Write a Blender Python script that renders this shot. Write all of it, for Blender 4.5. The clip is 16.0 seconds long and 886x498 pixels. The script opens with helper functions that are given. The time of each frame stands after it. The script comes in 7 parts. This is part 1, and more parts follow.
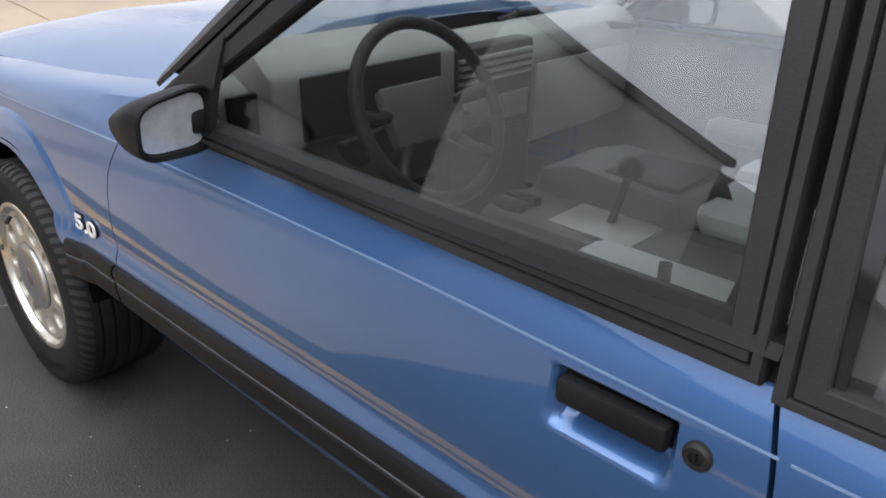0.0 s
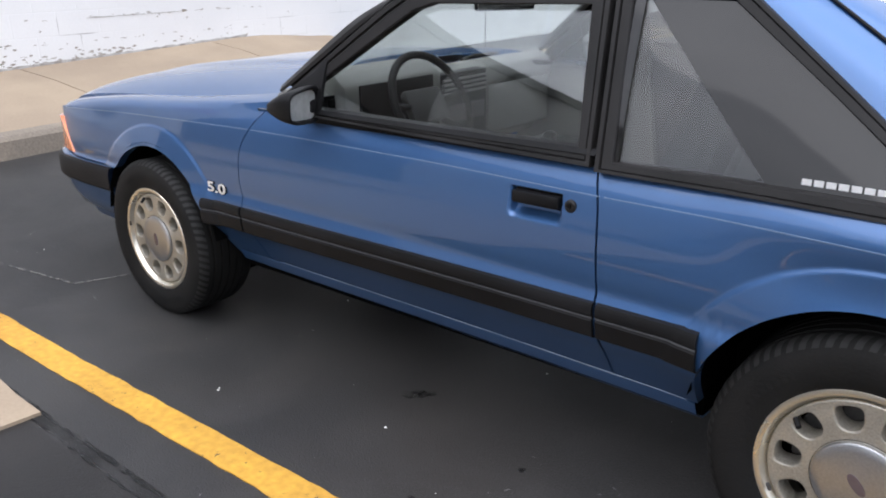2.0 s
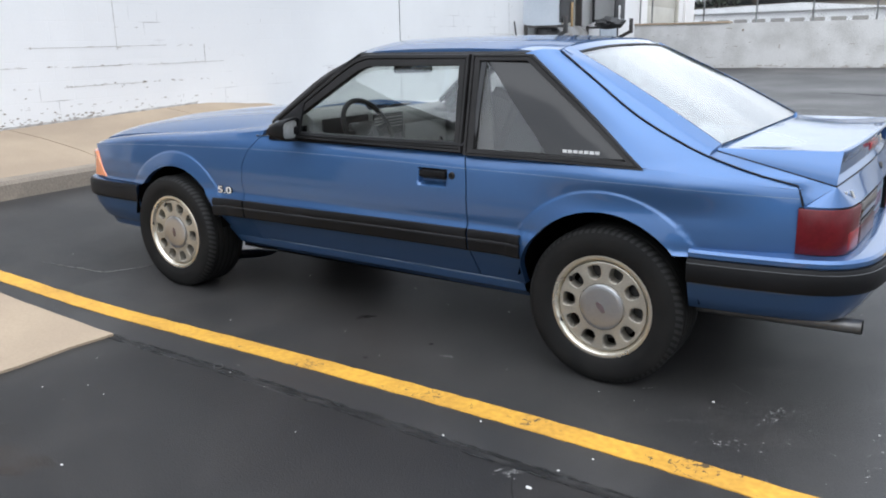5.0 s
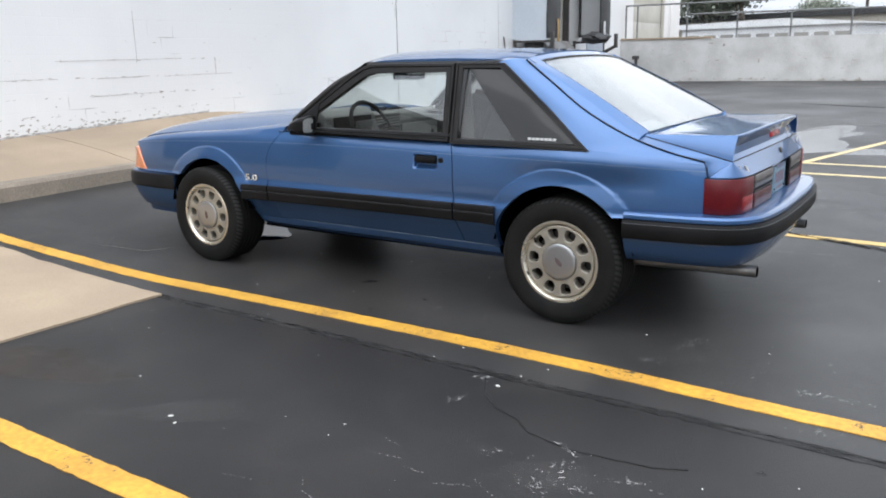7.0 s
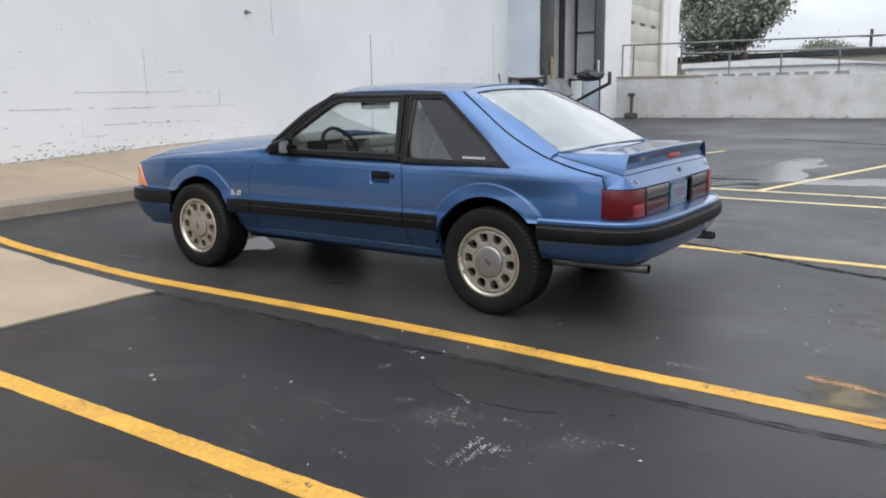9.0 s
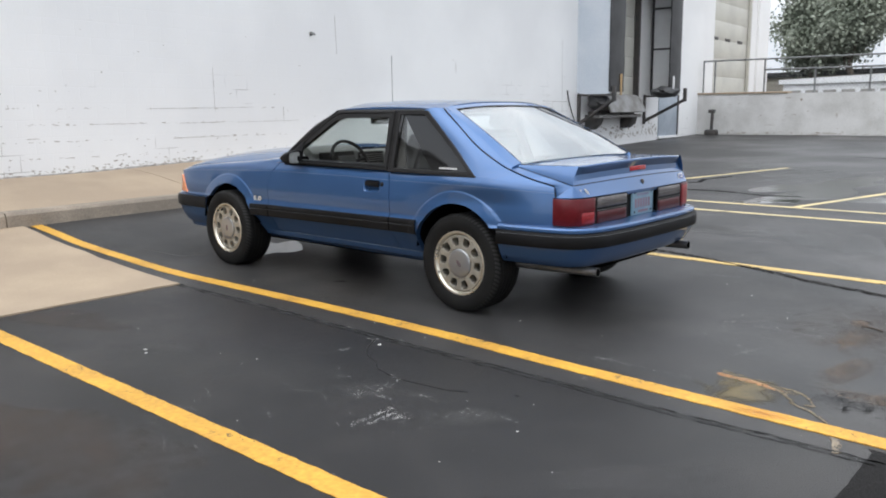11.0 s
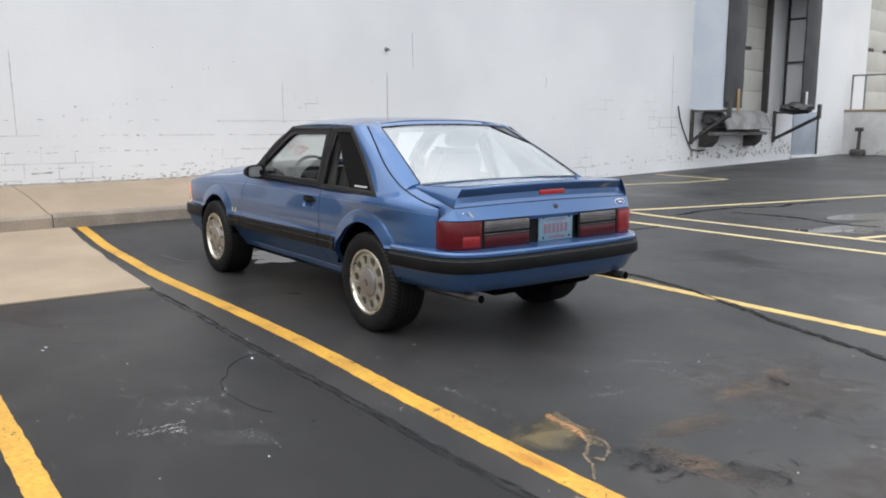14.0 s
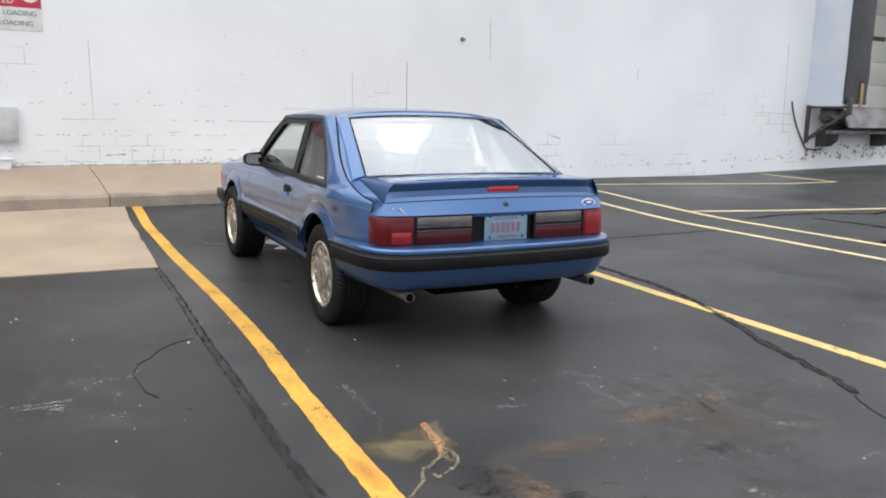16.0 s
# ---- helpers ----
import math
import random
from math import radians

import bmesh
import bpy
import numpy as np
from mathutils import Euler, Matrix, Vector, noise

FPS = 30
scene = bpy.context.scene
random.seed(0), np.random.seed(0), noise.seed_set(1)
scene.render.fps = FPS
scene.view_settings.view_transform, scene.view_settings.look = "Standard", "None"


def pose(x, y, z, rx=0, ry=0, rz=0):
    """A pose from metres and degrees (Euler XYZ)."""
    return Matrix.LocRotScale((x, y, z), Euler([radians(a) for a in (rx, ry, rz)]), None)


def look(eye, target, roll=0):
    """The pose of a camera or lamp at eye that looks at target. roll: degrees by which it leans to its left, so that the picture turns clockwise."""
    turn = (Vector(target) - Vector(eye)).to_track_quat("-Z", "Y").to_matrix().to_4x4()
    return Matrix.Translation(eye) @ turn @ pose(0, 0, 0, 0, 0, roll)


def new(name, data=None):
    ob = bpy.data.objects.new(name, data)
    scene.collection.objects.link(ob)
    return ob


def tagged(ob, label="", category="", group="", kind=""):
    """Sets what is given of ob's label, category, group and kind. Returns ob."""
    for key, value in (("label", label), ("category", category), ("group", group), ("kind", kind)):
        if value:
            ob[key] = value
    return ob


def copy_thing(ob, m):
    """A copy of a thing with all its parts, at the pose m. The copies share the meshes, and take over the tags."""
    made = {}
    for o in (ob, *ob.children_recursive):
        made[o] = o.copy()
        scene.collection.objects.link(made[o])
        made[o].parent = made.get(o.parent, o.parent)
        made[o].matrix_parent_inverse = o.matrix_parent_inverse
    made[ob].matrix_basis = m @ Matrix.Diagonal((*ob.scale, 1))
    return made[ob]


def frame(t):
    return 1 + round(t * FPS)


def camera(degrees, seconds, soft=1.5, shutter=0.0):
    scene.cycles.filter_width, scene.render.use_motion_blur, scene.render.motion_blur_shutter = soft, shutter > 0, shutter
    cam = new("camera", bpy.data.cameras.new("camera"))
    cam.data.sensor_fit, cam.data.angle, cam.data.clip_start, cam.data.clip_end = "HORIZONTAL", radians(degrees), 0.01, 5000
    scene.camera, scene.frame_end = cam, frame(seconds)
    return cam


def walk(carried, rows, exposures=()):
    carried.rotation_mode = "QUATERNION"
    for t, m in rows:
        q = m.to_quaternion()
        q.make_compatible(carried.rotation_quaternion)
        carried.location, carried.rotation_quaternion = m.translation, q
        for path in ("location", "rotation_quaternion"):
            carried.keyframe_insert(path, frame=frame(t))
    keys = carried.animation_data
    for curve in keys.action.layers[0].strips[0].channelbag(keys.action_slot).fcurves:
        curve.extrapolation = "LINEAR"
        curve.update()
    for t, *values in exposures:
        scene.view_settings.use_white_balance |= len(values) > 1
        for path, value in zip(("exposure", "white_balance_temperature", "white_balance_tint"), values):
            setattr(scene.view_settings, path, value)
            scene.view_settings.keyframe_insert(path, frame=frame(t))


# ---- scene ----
cam = camera(58.1, 16.0, soft=1.9)
PATH = [
    (0, (0.84, -1.383, 1.275), (-0.424, -0.077, 0.441), 0.2),
    (0.5, (0.946, -1.595, 1.294), (-0.285, -0.247, 0.477), -0.8),
    (1, (1.14, -1.81, 1.314), (-0.071, -0.43, 0.52), -1.1),
    (1.5, (1.354, -2.045, 1.308), (0.12, -0.638, 0.603), -0.6),
    (2, (1.514, -2.338, 1.314), (0.3, -0.896, 0.643), -1.1),
    (2.5, (1.691, -2.539, 1.324), (0.494, -1.066, 0.693), -0.5),
    (3, (1.887, -2.752, 1.305), (0.699, -1.252, 0.724), 0.4),
    (3.5, (2.033, -2.965, 1.302), (0.863, -1.441, 0.744), -0.5),
    (4, (2.158, -3.169, 1.311), (1.018, -1.621, 0.76), -1.2),
    (4.5, (2.293, -3.343, 1.317), (1.171, -1.778, 0.78), -1.3),
    (5, (2.422, -3.542, 1.322), (1.334, -1.942, 0.819), -1.1),
    (5.2, (2.45, -3.6, 1.316), (1.375, -1.986, 0.827), -0.8),
    (7.3, (2.982, -4.321, 1.303), (1.901, -2.704, 0.837), -1.3),
    (7.5, (3.033, -4.373, 1.309), (1.957, -2.752, 0.847), -1.6),
    (8, (3.226, -4.468, 1.301), (2.146, -2.843, 0.864), -1.4),
    (8.5, (3.442, -4.544, 1.292), (2.349, -2.916, 0.895), -1.1),
    (9, (3.61, -4.624, 1.271), (2.497, -3.007, 0.888), -0.7),
    (9.2, (3.686, -4.664, 1.274), (2.562, -3.056, 0.884), -0.8),
    (11.3, (4.633, -4.476, 1.262), (3.3, -3.024, 0.927), -0.1),
    (11.5, (4.735, -4.406, 1.259), (3.387, -2.966, 0.928), 0.3),
    (12, (4.903, -4.268, 1.264), (3.522, -2.856, 0.949), 0.5),
    (12.5, (4.994, -4.045, 1.279), (3.564, -2.678, 0.984), 0.5),
    (13, (5.186, -3.84, 1.279), (3.7, -2.535, 0.984), 0.3),
    (13.5, (5.383, -3.593, 1.291), (3.833, -2.368, 0.981), 0.3),
    (14, (5.496, -3.334, 1.297), (3.913, -2.152, 0.987), 0.1),
    (14.5, (5.649, -3.127, 1.299), (4.007, -2.032, 0.975), 0.1),
    (15, (5.783, -2.864, 1.304), (4.085, -1.866, 0.954), 0.4),
    (15.5, (5.853, -2.586, 1.31), (4.14, -1.611, 0.968), 0.9),
    (16, (5.955, -2.314, 1.319), (4.197, -1.42, 0.982), 1.2),
]
walk(cam, [(t, look(eye, target, roll)) for t, eye, target, roll in PATH],
     exposures=[(0, 0.2, 6150, 13), (1, 0.18, 6150, 13), (2, -0.1, 6100, 14), (2.5, -0.2, 6250, 17), (3, -0.4, 5950, 10), (4, -0.42, 6000, 10), (4.5, -0.4, 6000, 10), (5, -0.14, 6050, 10), (7.5, -0.15, 6200, 10), (8.5, -0.22, 6200, 10), (9, -0.42, 6250, 10), (11.5, -0.30, 6280, 10), (12.5, -0.42, 6300, 10), (16, -0.24, 6350, 11)])

CAR_Y = 0.025         # centre line of the car
WALL = pose(-5.49, 0, 0, 0, 0, 4.63)   # frame of the building: x out of the wall, y along it


# world, sun
world = bpy.data.worlds.new("overcast_sky")
scene.world = world
world.use_nodes = True
wn, wl = world.node_tree.nodes, world.node_tree.links
wn.clear()
sky = wn.new("ShaderNodeTexSky")
sky.sky_type, sky.sun_disc = "NISHITA", False
sky.sun_elevation, sky.sun_rotation = radians(50), radians(176)
sky.air_density, sky.dust_density, sky.ozone_density = 1.0, 6.0, 1.0
# cloud deck of an overcast day: three times as bright overhead as at the horizon, with broken grey in it
where = wn.new("ShaderNodeTexCoord")
split = wn.new("ShaderNodeSeparateXYZ")
lift = wn.new("ShaderNodeMapRange")
lift.inputs["From Min"].default_value, lift.inputs["From Max"].default_value = 0.0, 1.0
lift.inputs["To Min"].default_value, lift.inputs["To Max"].default_value = 0.42, 1.0
squash = wn.new("ShaderNodeMapping")
squash.inputs["Scale"].default_value = (1.0, 1.0, 2.2)
cloud = wn.new("ShaderNodeTexNoise")
cloud.inputs["Scale"].default_value, cloud.inputs["Detail"].default_value = 1.9, 7
ramp = wn.new("ShaderNodeValToRGB")
ramp.color_ramp.elements[0].position, ramp.color_ramp.elements[0].color = 0.34, (21, 22.5, 24.5, 1)
ramp.color_ramp.elements[1].position, ramp.color_ramp.elements[1].color = 0.66, (37, 37.5, 38, 1)
deck_light = wn.new("ShaderNodeMixRGB")
deck_light.blend_type, deck_light.inputs["Fac"].default_value = "MULTIPLY", 1.0
cover = wn.new("ShaderNodeMixRGB")
cover.inputs["Fac"].default_value = 0.9
bg = wn.new("ShaderNodeBackground")
bg.inputs["Strength"].default_value = 0.10
wo = wn.new("ShaderNodeOutputWorld")
wl.new(where.outputs["Generated"], split.inputs["Vector"])
wl.new(where.outputs["Generated"], squash.inputs["Vector"])
wl.new(squash.outputs["Vector"], cloud.inputs["Vector"])
wl.new(split.outputs["Z"], lift.inputs["Value"])
wl.new(cloud.outputs["Fac"], ramp.inputs["Fac"])
wl.new(ramp.outputs["Color"], deck_light.inputs["Color1"])
wl.new(lift.outputs["Result"], deck_light.inputs["Color2"])
wl.new(sky.outputs["Color"], cover.inputs["Color1"])
wl.new(deck_light.outputs["Color"], cover.inputs["Color2"])
wl.new(cover.outputs["Color"], bg.inputs["Color"])
wl.new(bg.outputs["Background"], wo.inputs["Surface"])
sun = new("sun", bpy.data.lights.new("sun", "SUN"))
sun.data.energy, sun.data.angle, sun.data.color = 1.7, radians(80), (1.0, 0.97, 0.92)
sun.matrix_world = look((2, -8, 14), (0, 0, 0))


# materials
def mat(name, c1, c2=None, rough=0.5, metal=0.0, coat=0.0, big=0.8, fine=60.0, bump=0.0, spread=0.15, spec=0.5):
    """Two scales of variation: big mixes c1 and c2, fine gives grain and relief."""
    m = bpy.data.materials.new(name)
    m.use_nodes = True
    n, l = m.node_tree.nodes, m.node_tree.links
    p = n["Principled BSDF"]
    co = n.new("ShaderNodeTexCoord")
    a, b = n.new("ShaderNodeTexNoise"), n.new("ShaderNodeTexNoise")
    a.inputs["Scale"].default_value, a.inputs["Detail"].default_value = big, 6
    b.inputs["Scale"].default_value, b.inputs["Detail"].default_value = fine, 3
    l.new(co.outputs["Object"], a.inputs["Vector"])
    l.new(co.outputs["Object"], b.inputs["Vector"])
    r = n.new("ShaderNodeValToRGB")
    r.color_ramp.elements[0].position, r.color_ramp.elements[1].position = 0.38, 0.62
    r.color_ramp.elements[0].color = (*c1, 1)
    r.color_ramp.elements[1].color = (*(c2 or [v * (1 - spread) for v in c1]), 1)
    l.new(a.outputs["Fac"], r.inputs["Fac"])
    g = n.new("ShaderNodeMixRGB")
    g.blend_type, g.inputs["Fac"].default_value = "OVERLAY", min(1.0, spread * 1.5)
    l.new(r.outputs["Color"], g.inputs["Color1"])
    l.new(b.outputs["Fac"], g.inputs["Color2"])
    l.new(g.outputs["Color"], p.inputs["Base Color"])
    rr = n.new("ShaderNodeMapRange")
    rr.inputs["To Min"].default_value, rr.inputs["To Max"].default_value = rough * 0.85, min(1, rough * 1.15)
    l.new(a.outputs["Fac"], rr.inputs["Value"])
    l.new(rr.outputs["Result"], p.inputs["Roughness"])
    p.inputs["Metallic"].default_value = metal
    p.inputs["Specular IOR Level"].default_value = spec
    p.inputs["Coat Weight"].default_value = coat
    p.inputs["Coat Roughness"].default_value = 0.04
    if bump:
        bp = n.new("ShaderNodeBump")
        bp.inputs["Strength"].default_value, bp.inputs["Distance"].default_value = bump, 0.004
        l.new(b.outputs["Fac"], bp.inputs["Height"])
        l.new(bp.outputs["Normal"], p.inputs["Normal"])
    return m


def glass(name, tint, base=0.045, rough=0.0):
    """Clear pane: gloss grows towards grazing views, the rest passes through."""
    m = bpy.data.materials.new(name)
    m.use_nodes = True
    n, l = m.node_tree.nodes, m.node_tree.links
    n.clear()
    t, g, f, x, o = (n.new("ShaderNode" + k) for k in ("BsdfTransparent", "BsdfGlossy", "LayerWeight", "MixShader", "OutputMaterial"))
    t.inputs["Color"].default_value = (*tint, 1)
    g.inputs["Roughness"].default_value = rough
    f.inputs["Blend"].default_value = 0.5
    p, s = n.new("ShaderNodeMath"), n.new("ShaderNodeMath")
    p.operation, p.inputs[1].default_value = "POWER", 5.0
    s.operation, s.inputs[1].default_value, s.inputs[2].default_value = "MULTIPLY_ADD", 0.92, base
    l.new(f.outputs["Facing"], p.inputs[0])
    l.new(p.outputs["Value"], s.inputs[0])
    l.new(s.outputs["Value"], x.inputs["Fac"])
    l.new(t.outputs["BSDF"], x.inputs[1])
    l.new(g.outputs["BSDF"], x.inputs[2])
    l.new(x.outputs["Shader"], o.inputs["Surface"])
    return m


def asphalt_material():
    m = mat("asphalt", (0.0245, 0.0240, 0.0243), (0.0385, 0.0374, 0.0370), rough=0.50, big=0.55, fine=160, bump=0.5, spread=0.6, spec=0.28)
    n, l = m.node_tree.nodes, m.node_tree.links
    p = n["Principled BSDF"]
    base = p.inputs["Base Color"].links[0].from_socket
    co = n["Texture Coordinate"].outputs["Object"]
    # pale aggregate and scuffs, in patches
    v = n.new("ShaderNodeTexVoronoi")
    v.inputs["Scale"].default_value = 26
    l.new(co, v.inputs["Vector"])
    th = n.new("ShaderNodeMapRange")
    th.inputs["From Min"].default_value, th.inputs["From Max"].default_value = 0.10, 0.03
    l.new(v.outputs["Distance"], th.inputs["Value"])
    w = n.new("ShaderNodeTexNoise")
    w.inputs["Scale"].default_value, w.inputs["Detail"].default_value = 1.7, 5
    l.new(co, w.inputs["Vector"])
    tw = n.new("ShaderNodeMapRange")
    tw.inputs["From Min"].default_value, tw.inputs["From Max"].default_value = 0.60, 0.72
    l.new(w.outputs["Fac"], tw.inputs["Value"])
    k = n.new("ShaderNodeMath")
    k.operation = "MULTIPLY"
    l.new(th.outputs["Result"], k.inputs[0])
    l.new(tw.outputs["Result"], k.inputs[1])
    mx = n.new("ShaderNodeMixRGB")
    mx.inputs["Color2"].default_value = (0.24, 0.23, 0.22, 1)
    l.new(k.outputs["Value"], mx.inputs["Fac"])
    l.new(base, mx.inputs["Color1"])
    # brownish stains
    st = n.new("ShaderNodeTexNoise")
    st.inputs["Scale"].default_value, st.inputs["Detail"].default_value = 0.33, 4
    l.new(co, st.inputs["Vector"])
    ts = n.new("ShaderNodeMapRange")
    ts.inputs["From Min"].default_value, ts.inputs["From Max"].default_value = 0.58, 0.75
    ts.inputs["To Max"].default_value = 0.6
    l.new(st.outputs["Fac"], ts.inputs["Value"])
    m2 = n.new("ShaderNodeMixRGB")
    m2.inputs["Color2"].default_value = (0.046, 0.037, 0.030, 1)
    l.new(ts.outputs["Result"], m2.inputs["Fac"])
    l.new(mx.outputs["Color"], m2.inputs["Color1"])
    # worn, dusty cloudiness a hand or two across
    du = n.new("ShaderNodeTexNoise")
    du.inputs["Scale"].default_value, du.inputs["Detail"].default_value, du.inputs["Distortion"].default_value = 2.6, 9, 0.8
    l.new(co, du.inputs["Vector"])
    td = n.new("ShaderNodeMapRange")
    td.inputs["From Min"].default_value, td.inputs["From Max"].default_value = 0.45, 0.75
    td.inputs["To Max"].default_value = 0.55
    l.new(du.outputs["Fac"], td.inputs["Value"])
    m3 = n.new("ShaderNodeMixRGB")
    m3.inputs["Color2"].default_value = (0.058, 0.055, 0.053, 1)
    l.new(td.outputs["Result"], m3.inputs["Fac"])
    l.new(m2.outputs["Color"], m3.inputs["Color1"])
    l.new(m3.outputs["Color"], p.inputs["Base Color"])
    # damp film: smoother in wide patches
    d = n.new("ShaderNodeMapRange")
    d.inputs["From Min"].default_value, d.inputs["From Max"].default_value = 0.40, 0.65
    d.inputs["To Min"].default_value, d.inputs["To Max"].default_value = 0.54, 0.34
    l.new(st.outputs["Fac"], d.inputs["Value"])
    l.new(d.outputs["Result"], p.inputs["Roughness"])
    return m


def block_wall_material():
    m = mat("white_block_paint", (0.80, 0.80, 0.80), (0.72, 0.72, 0.725), rough=0.6, big=0.35, fine=45, bump=0.25, spread=0.06)
    n, l = m.node_tree.nodes, m.node_tree.links
    p = n["Principled BSDF"]
    base = p.inputs["Base Color"].links[0].from_socket
    co = n["Texture Coordinate"].outputs["Object"]
    s, c = n.new("ShaderNodeSeparateXYZ"), n.new("ShaderNodeCombineXYZ")
    l.new(co, s.inputs["Vector"])
    l.new(s.outputs["Y"], c.inputs["X"])
    l.new(s.outputs["Z"], c.inputs["Y"])
    b = n.new("ShaderNodeTexBrick")
    b.inputs["Scale"].default_value = 1.0
    b.inputs["Brick Width"].default_value, b.inputs["Row Height"].default_value = 0.40, 0.20
    b.inputs["Mortar Size"].default_value, b.inputs["Mortar Smooth"].default_value = 0.006, 0.6
    l.new(c.outputs["Vector"], b.inputs["Vector"])
    bp = n.new("ShaderNodeBump")
    bp.inputs["Strength"].default_value, bp.inputs["Distance"].default_value, bp.invert = 0.25, 0.004, True
    l.new(b.outputs["Fac"], bp.inputs["Height"])
    l.new(p.inputs["Normal"].links[0].from_socket, bp.inputs["Normal"])
    l.new(bp.outputs["Normal"], p.inputs["Normal"])
    # paint lost along some joints, and flakes low on the wall
    w = n.new("ShaderNodeTexNoise")
    w.inputs["Scale"].default_value, w.inputs["Detail"].default_value = 0.9, 5
    l.new(c.outputs["Vector"], w.inputs["Vector"])
    low = n.new("ShaderNodeMapRange")
    low.inputs["From Min"].default_value, low.inputs["From Max"].default_value = 3.2, 0.3
    low.inputs["To Min"].default_value, low.inputs["To Max"].default_value = -0.16, 0.05
    l.new(s.outputs["Z"], low.inputs["Value"])
    ad = n.new("ShaderNodeMath")
    l.new(w.outputs["Fac"], ad.inputs[0])
    l.new(low.outputs["Result"], ad.inputs[1])
    t = n.new("ShaderNodeMapRange")
    t.inputs["From Min"].default_value, t.inputs["From Max"].default_value = 0.56, 0.66
    l.new(ad.outputs["Value"], t.inputs["Value"])
    k = n.new("ShaderNodeMath")
    k.operation = "MULTIPLY"
    l.new(t.outputs["Result"], k.inputs[0])
    l.new(b.outputs["Fac"], k.inputs[1])
    f = n.new("ShaderNodeTexNoise")
    f.inputs["Scale"].default_value, f.inputs["Detail"].default_value = 7.0, 8
    l.new(co, f.inputs["Vector"])
    fa = n.new("ShaderNodeMath")
    l.new(f.outputs["Fac"], fa.inputs[0])
    l.new(low.outputs["Result"], fa.inputs[1])
    ft = n.new("ShaderNodeMapRange")
    ft.inputs["From Min"].default_value, ft.inputs["From Max"].default_value = 0.735, 0.755
    l.new(fa.outputs["Value"], ft.inputs["Value"])
    mxm = n.new("ShaderNodeMath")
    mxm.operation = "MAXIMUM"
    l.new(k.outputs["Value"], mxm.inputs[0])
    l.new(ft.outputs["Result"], mxm.inputs[1])
    mx = n.new("ShaderNodeMixRGB")
    mx.inputs["Color2"].default_value = (0.36, 0.35, 0.34, 1)
    l.new(mxm.outputs["Value"], mx.inputs["Fac"])
    l.new(base, mx.inputs["Color1"])
    l.new(mx.outputs["Color"], p.inputs["Base Color"])
    return m


ASPHALT = asphalt_material()


def darker_asphalt(name, shade, spec):
    m = asphalt_material()
    m.node_tree.nodes["Principled BSDF"].inputs["Specular IOR Level"].default_value = spec
    m.name = name
    n, l = m.node_tree.nodes, m.node_tree.links
    gain, base = n.new("ShaderNodeMixRGB"), n["Principled BSDF"].inputs["Base Color"]
    gain.blend_type, gain.inputs["Fac"].default_value, gain.inputs["Color2"].default_value = "MULTIPLY", 1.0, (*shade, 1)
    l.new(base.links[0].from_socket, gain.inputs["Color1"])
    l.new(gain.outputs["Color"], base)
    return m


ASPHALT_NEW = darker_asphalt("darker_asphalt_patch", (0.56, 0.54, 0.53), 0.28)
ASPHALT_BLACK = darker_asphalt("black_asphalt_patch", (0.13, 0.112, 0.106), 0.04)
WALL_PAINT = block_wall_material()
CONCRETE = mat("concrete", (0.375, 0.292, 0.204), (0.315, 0.244, 0.174), rough=0.85, big=1.2, fine=70, bump=0.3, spread=0.1)
KERB = mat("kerb_concrete", (0.32, 0.265, 0.205), (0.22, 0.185, 0.148), rough=0.9, big=2.0, fine=60, bump=0.5, spread=0.25)
YELLOW = mat("yellow_line_paint", (0.61, 0.335, 0.04), (0.51, 0.27, 0.036), rough=0.6, big=3.0, fine=40, bump=0.3, spread=0.25)
PALE = mat("faded_yellow_paint", (0.62, 0.50, 0.26), (0.50, 0.42, 0.25), rough=0.65, big=2.0, fine=40, bump=0.3, spread=0.25)
TAR = mat("tar_seal", (0.009, 0.009, 0.0095), (0.016, 0.016, 0.016), rough=0.85, spec=0.06, big=3, fine=40, bump=0.3)
SEAM = mat("seam_dirt", (0.011, 0.011, 0.011), (0.022, 0.022, 0.022), rough=0.7, spec=0.3, big=6, fine=60)
CRACK = mat("crack_dirt", (0.010, 0.010, 0.010), rough=0.9, fine=30)
CHALK = mat("pale_scuff", (0.38, 0.37, 0.36), (0.18, 0.18, 0.18), rough=0.9, big=9, fine=80)
FADED = mat("worn_yellow_paint", (0.62, 0.43, 0.14), (0.50, 0.36, 0.14), rough=0.65, big=2.5, fine=40, bump=0.3, spread=0.25)
ORANGE = mat("orange_spill", (0.46, 0.20, 0.07), (0.30, 0.16, 0.07), rough=0.6, big=6, fine=60, bump=0.3, spread=0.3)
OCHRE = mat("ochre_stain", (0.13, 0.095, 0.035), (0.075, 0.063, 0.04), rough=0.6, big=4, fine=90, bump=0.3, spread=0.4)
RUST = mat("rust_stain", (0.165, 0.105, 0.062), (0.075, 0.058, 0.045), rough=0.7, big=5, fine=90, bump=0.3, spread=0.4)
LITTER = mat("white_litter", (0.7, 0.69, 0.66), rough=0.8)
WATER = mat("puddle_water", (0.03, 0.03, 0.032), rough=0.03, fine=5)
WET = mat("wet_film", (0.026, 0.026, 0.027), rough=0.16, fine=90, bump=0.06, big=2)
BLUE = mat("blue_metallic_paint", (0.050, 0.126, 0.292), (0.045, 0.115, 0.272), rough=0.44, metal=0.72, coat=1.0, big=0.9, fine=900, spread=0.12)
BLACK = mat("black_trim", (0.0065, 0.0065, 0.007), (0.010, 0.010, 0.011), rough=0.5, big=5, fine=300, bump=0.1, spec=0.14)
